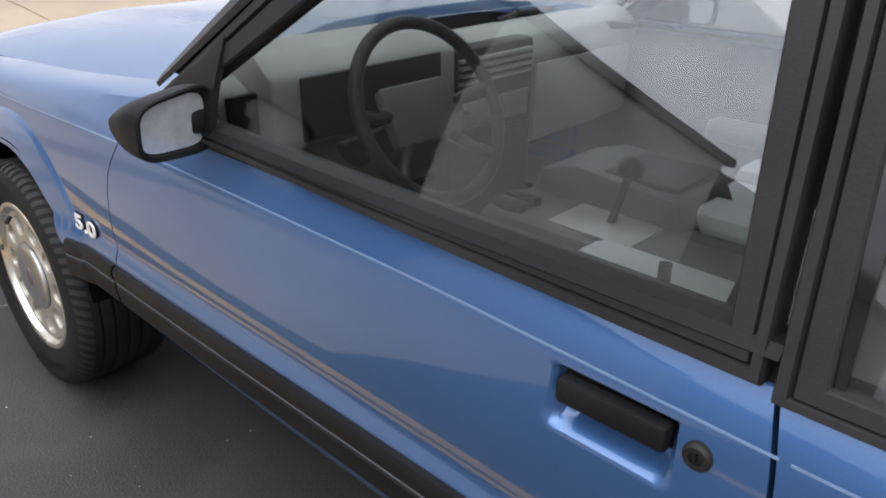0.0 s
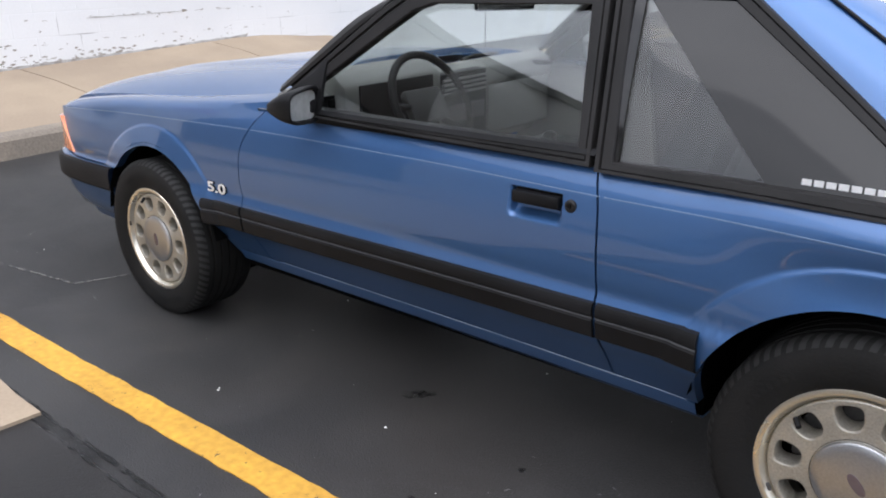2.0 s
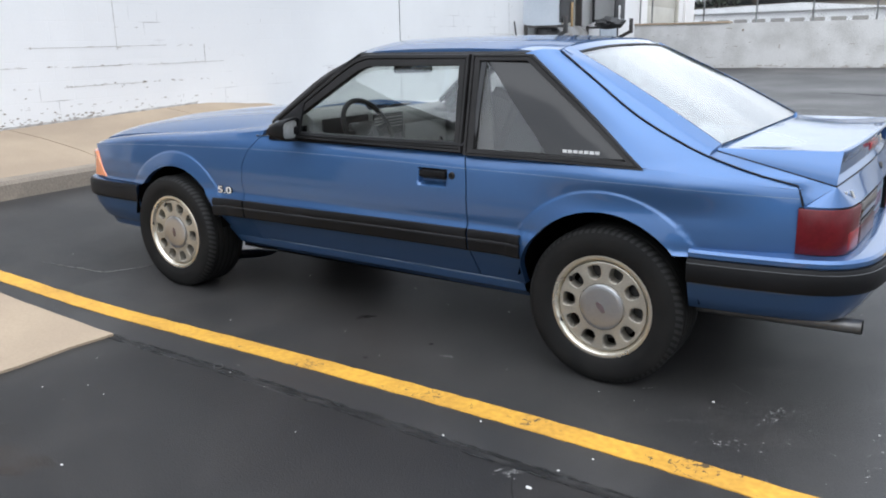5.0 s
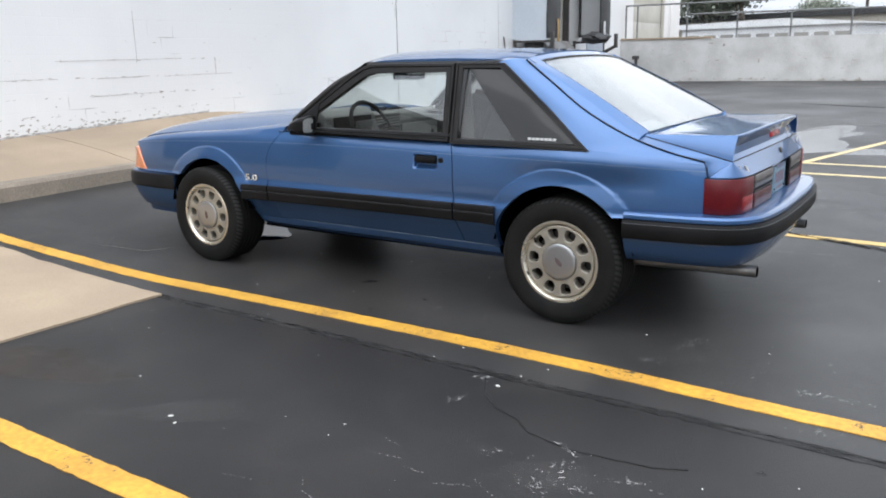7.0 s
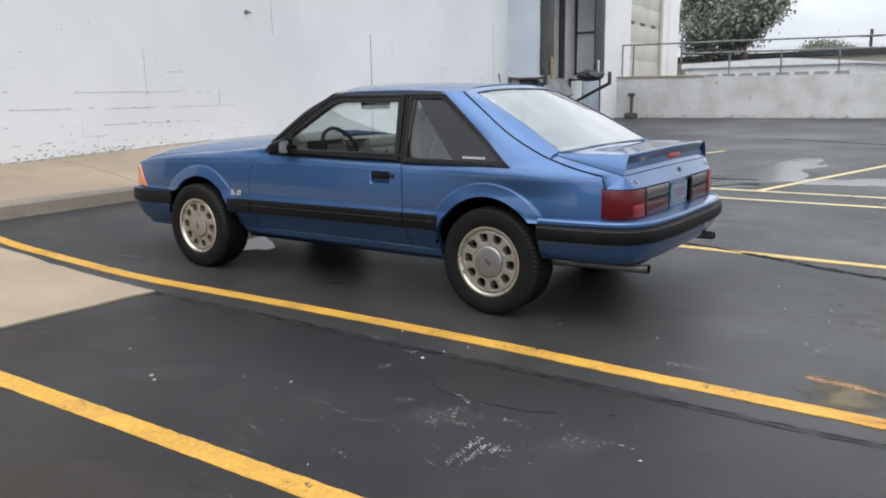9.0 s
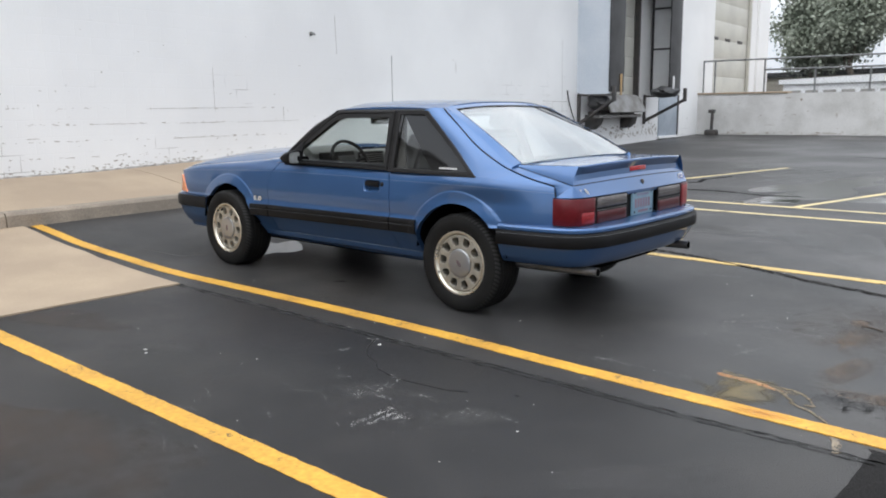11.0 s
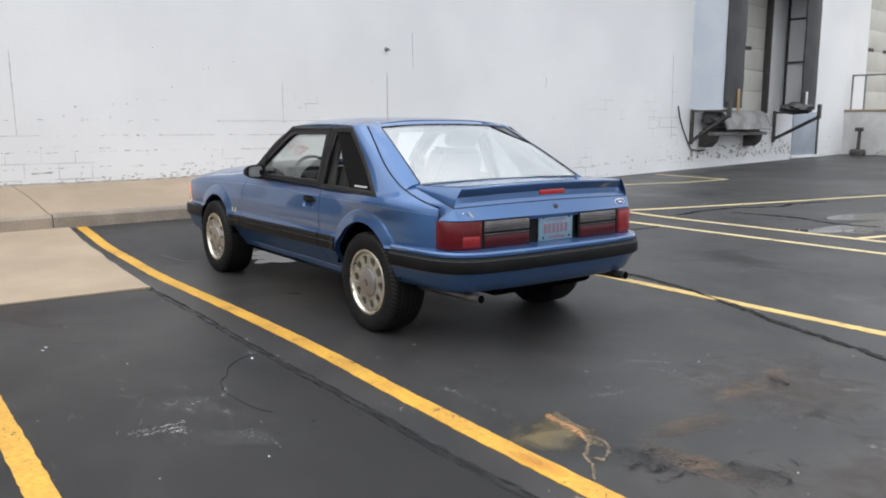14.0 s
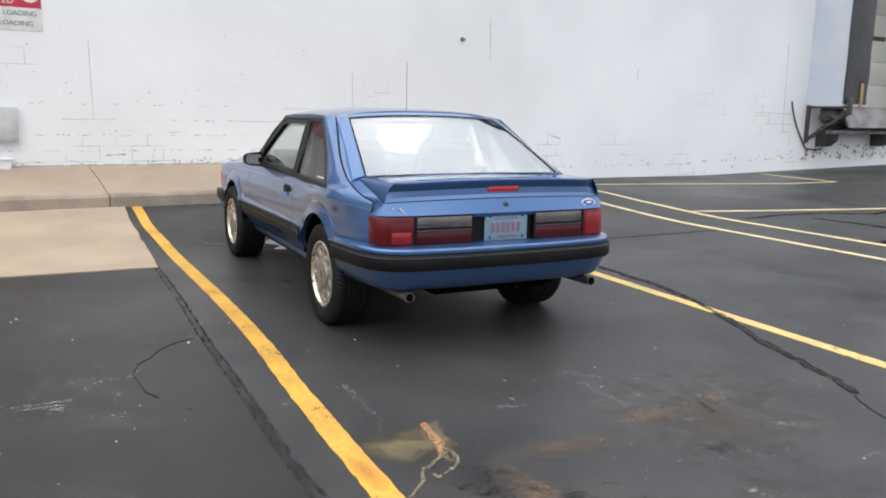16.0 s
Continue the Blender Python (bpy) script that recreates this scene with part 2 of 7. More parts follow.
BLACKOUT = mat("glass_blackout", (0.012, 0.0115, 0.0115), rough=0.06, fine=200, spec=0.5)
FRAME = mat("satin_black_frame", (0.012, 0.0115, 0.0115), (0.017, 0.016, 0.016), rough=0.42, big=5, fine=300, bump=0.08, spec=0.22)
RUBBER = mat("tyre_rubber", (0.0065, 0.0065, 0.0065), (0.011, 0.0105, 0.010), rough=0.75, big=8, fine=150, bump=0.3, spec=0.2)
DARK = mat("underbody_black", (0.004, 0.004, 0.004), rough=1.0, spec=0.0)
EXHAUST = mat("pipe_steel", (0.24, 0.235, 0.23), (0.15, 0.145, 0.14), rough=0.42, metal=0.8, big=9)
DARKVINYL = mat("dark_vinyl", (0.035, 0.035, 0.035), (0.028, 0.028, 0.028), rough=0.6, fine=300, bump=0.2)
ALLOY = mat("cast_alloy", (0.48, 0.45, 0.385), (0.39, 0.365, 0.315), rough=0.40, metal=0.72, big=9, fine=200, bump=0.15, spread=0.25)
POLISH = mat("polished_alloy", (0.74, 0.70, 0.60), (0.64, 0.60, 0.52), rough=0.28, metal=0.9, big=5, fine=150, spread=0.12)
CAP = mat("brushed_cap", (0.52, 0.53, 0.55), (0.46, 0.47, 0.49), rough=0.32, metal=0.95, big=3, fine=250)
CHROME = mat("chrome", (0.70, 0.70, 0.70), rough=0.12, metal=1.0)
RED_LENS = mat("red_lamp_lens", (0.115, 0.008, 0.012), (0.085, 0.006, 0.009), rough=0.3, coat=0.1, spec=0.2, big=6, fine=90, spread=0.2)
DARK_RED = mat("dark_red_lens", (0.055, 0.005, 0.008), rough=0.3, coat=0.1, spec=0.2, big=6)
GLOW_RED = mat("lit_red_reflector", (0.27, 0.013, 0.017), (0.18, 0.010, 0.014), rough=0.3, coat=0.3, big=14, spec=0.3)
CLEAR_LENS = mat("clear_lamp_lens", (0.125, 0.112, 0.110), (0.075, 0.066, 0.066), rough=0.3, coat=0.3, spec=0.3, big=9, fine=60, spread=0.2)
AMBER = mat("amber_lens", (0.60, 0.17, 0.055), (0.70, 0.24, 0.09), rough=0.25, coat=0.5, big=9)
GLASS = glass("clear_glass", (0.965, 0.985, 0.975), 0.090)
REAR_GLASS = glass("hatch_glass", (0.95, 0.985, 0.975), 0.28)
TINT = glass("tinted_glass", (0.70, 0.70, 0.70), 0.060)
# mirror glass in plain grey, only partly metallic
MIRROR = mat("grey_mirror_glass", (0.44, 0.45, 0.45), (0.38, 0.39, 0.39), rough=0.2, metal=0.35, big=20)
TRIM = mat("grey_dash_vinyl", (0.155, 0.155, 0.146), (0.13, 0.13, 0.123), rough=0.55, big=4, fine=350, bump=0.25)
CLOTH = mat("grey_seat_cloth", (0.33, 0.333, 0.336), (0.28, 0.283, 0.287), rough=0.9, big=6, fine=250, bump=0.3)
CARPET = mat("dark_carpet", (0.06, 0.06, 0.06), rough=1.0, fine=300, bump=0.4)
FAINT = mat("dull_line", (0.07, 0.072, 0.076), rough=0.5)
DARK_BRICK = mat("dark_brick", (0.055, 0.045, 0.040), (0.035, 0.030, 0.028), rough=0.9, big=0.8, fine=12, bump=0.3, spread=0.3)
GREY_BLOCK = mat("grey_block", (0.42, 0.42, 0.41), (0.34, 0.34, 0.33), rough=0.9, big=0.8, fine=12, bump=0.3, spread=0.2)
PLATFORM_PAINT = mat("stained_white_paint", (0.60, 0.595, 0.585), (0.47, 0.465, 0.45), rough=0.8, big=1.4, fine=30, bump=0.3, spread=0.2)
PALE_BOX = mat("pale_grey_box", (0.50, 0.50, 0.50), (0.44, 0.44, 0.44), rough=0.6, big=2, fine=40)
SILL_EDGE = mat("sill_highlight", (0.20, 0.26, 0.36), (0.08, 0.13, 0.22), rough=0.4, big=5, fine=60)
STRIPE = mat("silver_pinstripe", (0.13, 0.20, 0.32), rough=0.4)
BADGE = mat("badge_silver", (0.72, 0.71, 0.68), rough=0.35, metal=0.25)
DECAL = mat("white_decal", (0.75, 0.75, 0.75), rough=0.5)
WHITE = mat("white_metal_paint", (0.74, 0.75, 0.76), (0.66, 0.67, 0.68), rough=0.5, big=1.5, fine=40)
PANEL = mat("pale_blue_steel", (0.56, 0.60, 0.65), (0.50, 0.55, 0.61), rough=0.45, big=1.0, fine=30, spread=0.1)
SEAL = mat("dock_seal_vinyl", (0.030, 0.030, 0.032), (0.05, 0.05, 0.052), rough=0.6, big=2, fine=40, bump=0.3, spread=0.3)
STEEL = mat("dark_steel", (0.055, 0.055, 0.055), (0.085, 0.075, 0.07), rough=0.6, metal=0.3, big=5, fine=60, bump=0.3, spread=0.3)
PLATE = mat("worn_dock_plate", (0.26, 0.26, 0.26), (0.16, 0.15, 0.14), rough=0.6, metal=0.2, big=3, fine=50, spread=0.3)
GREYDOOR = mat("grey_blue_door", (0.36, 0.40, 0.45), (0.31, 0.35, 0.40), rough=0.55, big=2, fine=40)
CREAM = mat("cream_door", (0.52, 0.51, 0.46), (0.46, 0.45, 0.41), rough=0.6, big=1.0, fine=30)
GALV = mat("galvanised_rail", (0.22, 0.23, 0.23), (0.16, 0.16, 0.16), rough=0.5, metal=0.4, big=4, fine=60)
SIGN_RED = mat("sign_red", (0.50, 0.03, 0.05), rough=0.5, big=3)
SIGN_WHITE = mat("sign_white", (0.78, 0.78, 0.76), rough=0.5, big=3)
SIGN_GREEN = mat("sign_ink", (0.18, 0.24, 0.22), rough=0.5)
BARK = mat("bark", (0.10, 0.08, 0.06), (0.06, 0.05, 0.04), rough=0.95, big=3, fine=30, bump=0.5)
# distance haze put into the leaf colour: paler and greyer than foliage
LEAF = mat("leaves", (0.17, 0.195, 0.15), (0.25, 0.27, 0.215), rough=0.7, big=0.4, fine=3, spread=0.3)
ROOF_DARK = mat("dark_shingles", (0.035, 0.036, 0.038), (0.05, 0.05, 0.05), rough=0.9, big=2, fine=20)
SIDING = mat("far_siding", (0.30, 0.29, 0.27), (0.25, 0.24, 0.23), rough=0.8, big=0.6, fine=10)
TAN = mat("tan_wall", (0.42, 0.39, 0.33), (0.38, 0.35, 0.30), rough=0.85, big=0.5, fine=10)
WOOD = mat("bare_wood", (0.42, 0.29, 0.15), (0.34, 0.23, 0.12), rough=0.8, big=6, fine=60)


def soften(m, strength=0.8, scale=9.0):
    """A stain that thins out towards its rim and breaks up unevenly."""
    n, l = m.node_tree.nodes, m.node_tree.links
    p, out = n["Principled BSDF"], n["Material Output"]
    co = n.new("ShaderNodeTexCoord")
    mp = n.new("ShaderNodeMapping")
    mp.inputs["Location"].default_value, mp.inputs["Scale"].default_value = (-1, -1, 0), (2, 2, 0)
    ln = n.new("ShaderNodeVectorMath")
    ln.operation = "LENGTH"
    nz = n.new("ShaderNodeTexNoise")
    nz.inputs["Scale"].default_value, nz.inputs["Detail"].default_value, nz.inputs["Distortion"].default_value = scale, 8, 0.6
    ad = n.new("ShaderNodeMath")
    ad.operation, ad.inputs[1].default_value = "MULTIPLY_ADD", 2.6
    r = n.new("ShaderNodeMapRange")
    r.inputs["From Min"].default_value, r.inputs["From Max"].default_value = 2.15, 1.35
    r.inputs["To Min"].default_value, r.inputs["To Max"].default_value = 0.0, strength
    t, x = n.new("ShaderNodeBsdfTransparent"), n.new("ShaderNodeMixShader")
    l.new(co.outputs["Generated"], mp.inputs["Vector"])
    l.new(mp.outputs["Vector"], ln.inputs[0])
    l.new(co.outputs["Object"], nz.inputs["Vector"])
    l.new(nz.outputs["Fac"], ad.inputs[0])
    l.new(ln.outputs["Value"], ad.inputs[2])
    l.new(ad.outputs["Value"], r.inputs["Value"])
    l.new(r.outputs["Result"], x.inputs["Fac"])
    l.new(t.outputs["BSDF"], x.inputs[1])
    l.new(p.outputs["BSDF"], x.inputs[2])
    l.new(x.outputs["Shader"], out.inputs["Surface"])
    return m


soften(OCHRE, 0.95, 7)
soften(RUST, 0.65, 30)


def broken(m, strength, scale, lo=0.42, hi=0.60):
    """A deposit that lies on in patches, with bare ground between."""
    n, l = m.node_tree.nodes, m.node_tree.links
    p, out = n["Principled BSDF"], n["Material Output"]
    co, nz, r = n.new("ShaderNodeTexCoord"), n.new("ShaderNodeTexNoise"), n.new("ShaderNodeMapRange")
    nz.inputs["Scale"].default_value, nz.inputs["Detail"].default_value, nz.inputs["Distortion"].default_value = scale, 9, 0.5
    r.inputs["From Min"].default_value, r.inputs["From Max"].default_value = lo, hi
    r.inputs["To Max"].default_value = strength
    t, x = n.new("ShaderNodeBsdfTransparent"), n.new("ShaderNodeMixShader")
    l.new(co.outputs["Object"], nz.inputs["Vector"])
    l.new(nz.outputs["Fac"], r.inputs["Value"])
    l.new(r.outputs["Result"], x.inputs["Fac"])
    l.new(t.outputs["BSDF"], x.inputs[1])
    l.new(p.outputs["BSDF"], x.inputs[2])
    l.new(x.outputs["Shader"], out.inputs["Surface"])
    return m


def chipped(m, scale=38.0):
    """Line paint worn through to the dark asphalt in small nicks, more in some stretches than in others."""
    n, l = m.node_tree.nodes, m.node_tree.links
    p = n["Principled BSDF"]
    base = p.inputs["Base Color"].links[0].from_socket
    co = n.new("ShaderNodeTexCoord")
    a, b = n.new("ShaderNodeTexNoise"), n.new("ShaderNodeTexNoise")
    a.inputs["Scale"].default_value, a.inputs["Detail"].default_value, a.inputs["Distortion"].default_value = scale, 4, 1.2
    b.inputs["Scale"].default_value, b.inputs["Detail"].default_value = 3.1, 3
    s, r, x = n.new("ShaderNodeMath"), n.new("ShaderNodeMapRange"), n.new("ShaderNodeMixRGB")
    s.operation, s.inputs[1].default_value = "MULTIPLY_ADD", 0.55
    r.inputs["From Min"].default_value, r.inputs["From Max"].default_value = 0.95, 0.99
    r.inputs["To Max"].default_value = 0.9
    x.inputs["Color2"].default_value = (0.05, 0.042, 0.03, 1)
    l.new(co.outputs["Object"], a.inputs["Vector"])
    l.new(co.outputs["Object"], b.inputs["Vector"])
    l.new(b.outputs["Fac"], s.inputs[0])
    l.new(a.outputs["Fac"], s.inputs[2])
    l.new(s.outputs["Value"], r.inputs["Value"])
    l.new(r.outputs["Result"], x.inputs["Fac"])
    l.new(base, x.inputs["Color1"])
    l.new(x.outputs["Color"], p.inputs["Base Color"])


chipped(YELLOW)
chipped(FADED, 30)
chipped(PALE, 22)
broken(SEAM, 0.85, 11, 0.40, 0.62)
SEAM_FAINT = broken(mat("seam_stain", (0.012, 0.012, 0.012), rough=0.7, spec=0.3, fine=60), 0.55, 6, 0.36, 0.66)
broken(ORANGE, 0.95, 55, 0.38, 0.50)
SEAL_WORN = broken(mat("worn_tar_seal", (0.020, 0.019, 0.018), (0.030, 0.028, 0.026), rough=0.8, spec=0.15, big=5, fine=60, bump=0.3), 0.9, 26, 0.32, 0.52)
SPILL_EDGE = broken(mat("dried_spill_rim", (0.24, 0.185, 0.105), (0.14, 0.11, 0.07), rough=0.7, big=12, fine=90), 0.6, 48, 0.40, 0.58)
SCRATCH = broken(mat("pale_scratch", (0.22, 0.21, 0.20), rough=0.9, fine=80), 0.7, 24, 0.44, 0.56)
SPILL_PALE = broken(mat("dried_spill_run", (0.30, 0.245, 0.175), (0.22, 0.18, 0.13), rough=0.7, big=12, fine=90), 0.85, 40, 0.38, 0.52)
STAINED = soften(mat("orange_stained_paint", (0.58, 0.25, 0.045), (0.50, 0.22, 0.045), rough=0.6, big=6, fine=60), 0.6, 3)
SPOT = soften(mat("oil_stain", (0.009, 0.009, 0.009), rough=0.6, fine=80), 0.8, 40)
SMEAR = soften(mat("pale_smear", (0.15, 0.145, 0.14), (0.09, 0.088, 0.086), rough=0.8, big=6, fine=80), 0.15, 22)
CRAZED = soften(mat("crazed_asphalt", (0.010, 0.010, 0.010), (0.016, 0.015, 0.015), rough=0.9, big=20, fine=120), 0.32, 60)
DAMP = soften(mat("damp_film", (0.016, 0.016, 0.017), rough=0.25, big=3, fine=120, bump=0.15), 0.28, 4)
WASH = soften(mat("rust_wash", (0.085, 0.055, 0.036), (0.06, 0.045, 0.035), rough=0.7, big=6, fine=80), 0.3, 9)


# mesh helpers
def finish(name, me, material, parent, label, smooth):
    me.materials.append(material)
    for f in me.polygons:
        f.use_smooth = True
    me.set_sharp_from_angle(angle=radians(smooth))
    ob = new(name, me)
    if parent:
        ob.parent = parent
    return tagged(ob, label)


def raw(name, verts, faces, material, parent=None, label="", smooth=32):
    me = bpy.data.meshes.new(name)
    me.from_pydata([tuple(v) for v in verts], [], faces)
    me.update()
    return finish(name, me, material, parent, label, smooth)


def part(name, bm, material, parent=None, label="", smooth=32):
    bmesh.ops.recalc_face_normals(bm, faces=bm.faces)
    me = bpy.data.meshes.new(name)
    bm.to_mesh(me)
    bm.free()
    return finish(name, me, material, parent, label, smooth)


def curve(points):
    """Smooth interpolation through (x, y) points."""
    xs, ys = np.array([p[0] for p in points], float), np.array([p[1] for p in points], float)
    d = np.diff(ys) / np.diff(xs)
    m = np.concatenate(([d[0]], np.where(d[:-1] * d[1:] > 0, (d[:-1] + d[1:]) / 2, 0), [d[-1]]))

    def at(x):
        x = min(max(x, xs[0]), xs[-1])
        i = min(max(int(np.searchsorted(xs, x)) - 1, 0), len(xs) - 2)
        h = xs[i + 1] - xs[i]
        t = (x - xs[i]) / h
        return float((2 * t**3 - 3 * t * t + 1) * ys[i] + (t**3 - 2 * t * t + t) * h * m[i] + (3 * t * t - 2 * t**3) * ys[i + 1] + (t**3 - t * t) * h * m[i + 1])
    return at


def ease(u):
    u = min(1.0, max(0.0, u))
    return u * u * (3 - 2 * u)


def sheet(name, rows, material, parent=None, label="", depth=None, smooth=32, wrap=False):
    """A surface through rows of points; depth: a vector by which its rim is turned in, so that it has thickness."""
    nu, nv = len(rows), len(rows[0])
    verts = [Vector(p) for r in rows for p in r]
    faces = []
    for i in range(nu - (0 if wrap else 1)):
        for j in range(nv - 1):
            k = (i + 1) % nu
            faces.append((i * nv + j, k * nv + j, k * nv + j + 1, i * nv + j + 1))
    if depth is not None:
        rim = [i * nv for i in range(nu)] + [(nu - 1) * nv + j for j in range(1, nv)] + [i * nv + nv - 1 for i in range(nu - 2, -1, -1)] + [j for j in range(nv - 2, 0, -1)]
        start = len(verts)
        for r in rim:
            verts.append(verts[r] + (depth(verts[r]) if callable(depth) else Vector(depth)))
        for a in range(len(rim)):
            b = (a + 1) % len(rim)
            faces.append((rim[b], rim[a], start + a, start + b))
    return raw(name, verts, faces, material, parent, label, smooth)


def slab(name, rows, material, parent=None, label="", depth=(0, 0, -0.01), smooth=32):
    """A closed plate: the surface and its copy moved by depth."""
    nu, nv = len(rows), len(rows[0])
    top = [Vector(p) for r in rows for p in r]
    n = nu * nv
    verts = top + [p + Vector(depth) for p in top]
    faces = []
    for i in range(nu - 1):
        for j in range(nv - 1):
            q = (i * nv + j, (i + 1) * nv + j, (i + 1) * nv + j + 1, i * nv + j + 1)
            faces += [q, tuple(n + a for a in reversed(q))]
    rim = [i * nv for i in range(nu)] + [(nu - 1) * nv + j for j in range(1, nv)] + [i * nv + nv - 1 for i in range(nu - 2, -1, -1)] + [j for j in range(nv - 2, 0, -1)]
    for a in range(len(rim)):
        b = (a + 1) % len(rim)
        faces.append((rim[b], rim[a], n + rim[a], n + rim[b]))
    return raw(name, verts, faces, material, parent, label, smooth)


def box(name, lo, hi, material, parent=None, label="", bevel=0.004, m=None, segments=2):
    bm = bmesh.new()
    bmesh.ops.create_cube(bm, size=1)
    s = [hi[i] - lo[i] for i in range(3)]
    c = [(hi[i] + lo[i]) / 2 for i in range(3)]
    bmesh.ops.transform(bm, matrix=Matrix.Translation(c) @ Matrix.Diagonal((*s, 1)), verts=bm.verts)
    if bevel:
        bmesh.ops.bevel(bm, geom=bm.edges[:], offset=min(bevel, min(s) * 0.45), segments=segments, affect="EDGES", profile=0.5)
    if m is not None:
        bmesh.ops.transform(bm, matrix=m, verts=bm.verts)
    return part(name, bm, material, parent, label)


def prism(name, outline, material, parent=None, label="", axis="y", lo=0.0, hi=0.1, bevel=0.0, m=None):
    """An outline in two coordinates, drawn out along the third."""
    bm = bmesh.new()
    place = {"y": lambda a, b, c: (a, c, b), "x": lambda a, b, c: (c, a, b), "z": lambda a, b, c: (a, b, c)}[axis]
    bottom = [bm.verts.new(place(a, b, lo)) for a, b in outline]
    top = [bm.verts.new(place(a, b, hi)) for a, b in outline]
    bm.faces.new(bottom)
    bm.faces.new(top)
    for i in range(len(outline)):
        j = (i + 1) % len(outline)
        bm.faces.new((bottom[i], bottom[j], top[j], top[i]))
    if bevel:
        bmesh.ops.recalc_face_normals(bm, faces=bm.faces)
        bmesh.ops.bevel(bm, geom=bm.edges[:], offset=bevel, segments=2, affect="EDGES", profile=0.5)
    if m is not None:
        bmesh.ops.transform(bm, matrix=m, verts=bm.verts)
    return part(name, bm, material, parent, label)


def tube(name, points, radius, material, parent=None, label="", sides=10, closed=False, flat=1.0, taper=None):
    """A round bar along points."""
    pts = [Vector(p) for p in points]
    rows, n = [], len(pts)
    up = Vector((0, 0, 1))
    for i, p in enumerate(pts):
        a, b = pts[(i - 1) % n if closed else max(i - 1, 0)], pts[(i + 1) % n if closed else min(i + 1, n - 1)]
        d = (b - a).normalized()
        s = d.cross(up)
        s = s.normalized() if s.length > 1e-3 else Vector((1, 0, 0))
        t = d.cross(s)
        r = radius * (taper[i] if taper else 1)
        rows.append([p + s * math.cos(q) * r * flat + t * math.sin(q) * r for q in [2 * math.pi * k / sides for k in range(sides + 1)]])
    verts = [v for r in rows for v in r[:-1]]
    faces = []
    for i in range(n if closed else n - 1):
        for j in range(sides):
            k = (i + 1) % n
            faces.append((i * sides + j, i * sides + (j + 1) % sides, k * sides + (j + 1) % sides, k * sides + j))
    if not closed:
        faces += [tuple(range(sides - 1, -1, -1)), tuple((n - 1) * sides + j for j in range(sides))]
    return raw(name, verts, faces, material, parent, label, 50)


def lathe(name, profile, material, parent=None, label="", n=48, m=None, smooth=30):
    """A profile of (radius, out) turned round the y axis; out is towards -y."""
    verts, faces = [], []
    k = len(profile)
    for i in range(n):
        a = 2 * math.pi * i / n
        verts += [Vector((r * math.cos(a), -o, r * math.sin(a))) for r, o in profile]
    for i in range(n):
        for j in range(k - 1):
            b = (i + 1) % n
            faces.append((i * k + j, b * k + j, b * k + j + 1, i * k + j + 1))
    if m is not None:
        verts = [m @ v for v in verts]
    return raw(name, verts, faces, material, parent, label, smooth)


def outline_mesh(name, splines, depth, bevel, material, m, parent=None, label="", text=None, size=0.1, align="CENTER"):
    """Flat outlines with holes, or lettering, given depth, as a mesh."""
    if text is None:
        cu = bpy.data.curves.new(name, "CURVE")
        cu.dimensions, cu.fill_mode = "2D", "BOTH"
        for pts in splines:
            sp = cu.splines.new("POLY")
            sp.points.add(len(pts) - 1)
            for q, (a, b) in zip(sp.points, pts):
                q.co = (a, b, 0, 1)
            sp.use_cyclic_u = True
    else:
        cu = bpy.data.curves.new(name, "FONT")
        cu.body, cu.size, cu.align_x, cu.align_y = text, size, align, "CENTER"
        cu.resolution_u = 3
    cu.extrude, cu.bevel_depth = depth, bevel
    cu.bevel_resolution = 1
    tmp = bpy.data.objects.new(name, cu)
    me = bpy.data.meshes.new_from_object(tmp)
    bpy.data.objects.remove(tmp)
    me.transform(m)
    me.materials.clear()
    return finish(name, me, material, parent, label, 30)


def empty(name, label, category, group="", m=None, kind=""):
    ob = new(name)
    ob.empty_display_size = 0.2
    if m is not None:
        ob.matrix_world = m
    return tagged(ob, label, category, group, kind)


# ground
def ground_height(x, y):
    """The lot rises gently to the kerb and to the dock."""
    return (0.16 * ease((-1 - x) / 3.2) + 0.03 * ease((-2.8 - x) / 1.2)) * (1 - min(1, max(0, (y - 2) / 8))) + 0.018 * max(0.0, min(y, 26.0) - 1)


def steps(lo, hi, fine_lo, fine_hi, fine, coarse):
    a = list(np.arange(fine_lo, fine_hi + fine / 2, fine))
    left, right, s = [], [], coarse
    x = fine_lo
    while x > lo:
        x -= s
        s *= 1.35
        left.append(max(x, lo))
    x, s = fine_hi, coarse
    while x < hi:
        x += s
        s *= 1.35
        right.append(min(x, hi))
    return left[::-1] + a + right


ground = sheet("ground", [[(x, y, ground_height(x, y)) for y in steps(-600, 600, -8, 28, 0.4, 1.0)] for x in steps(-600, 600, -9, 9, 0.4, 1.0)], ASPHALT)
tagged(ground, "dark worn asphalt parking lot, damp in places", "ground", kind="structure")


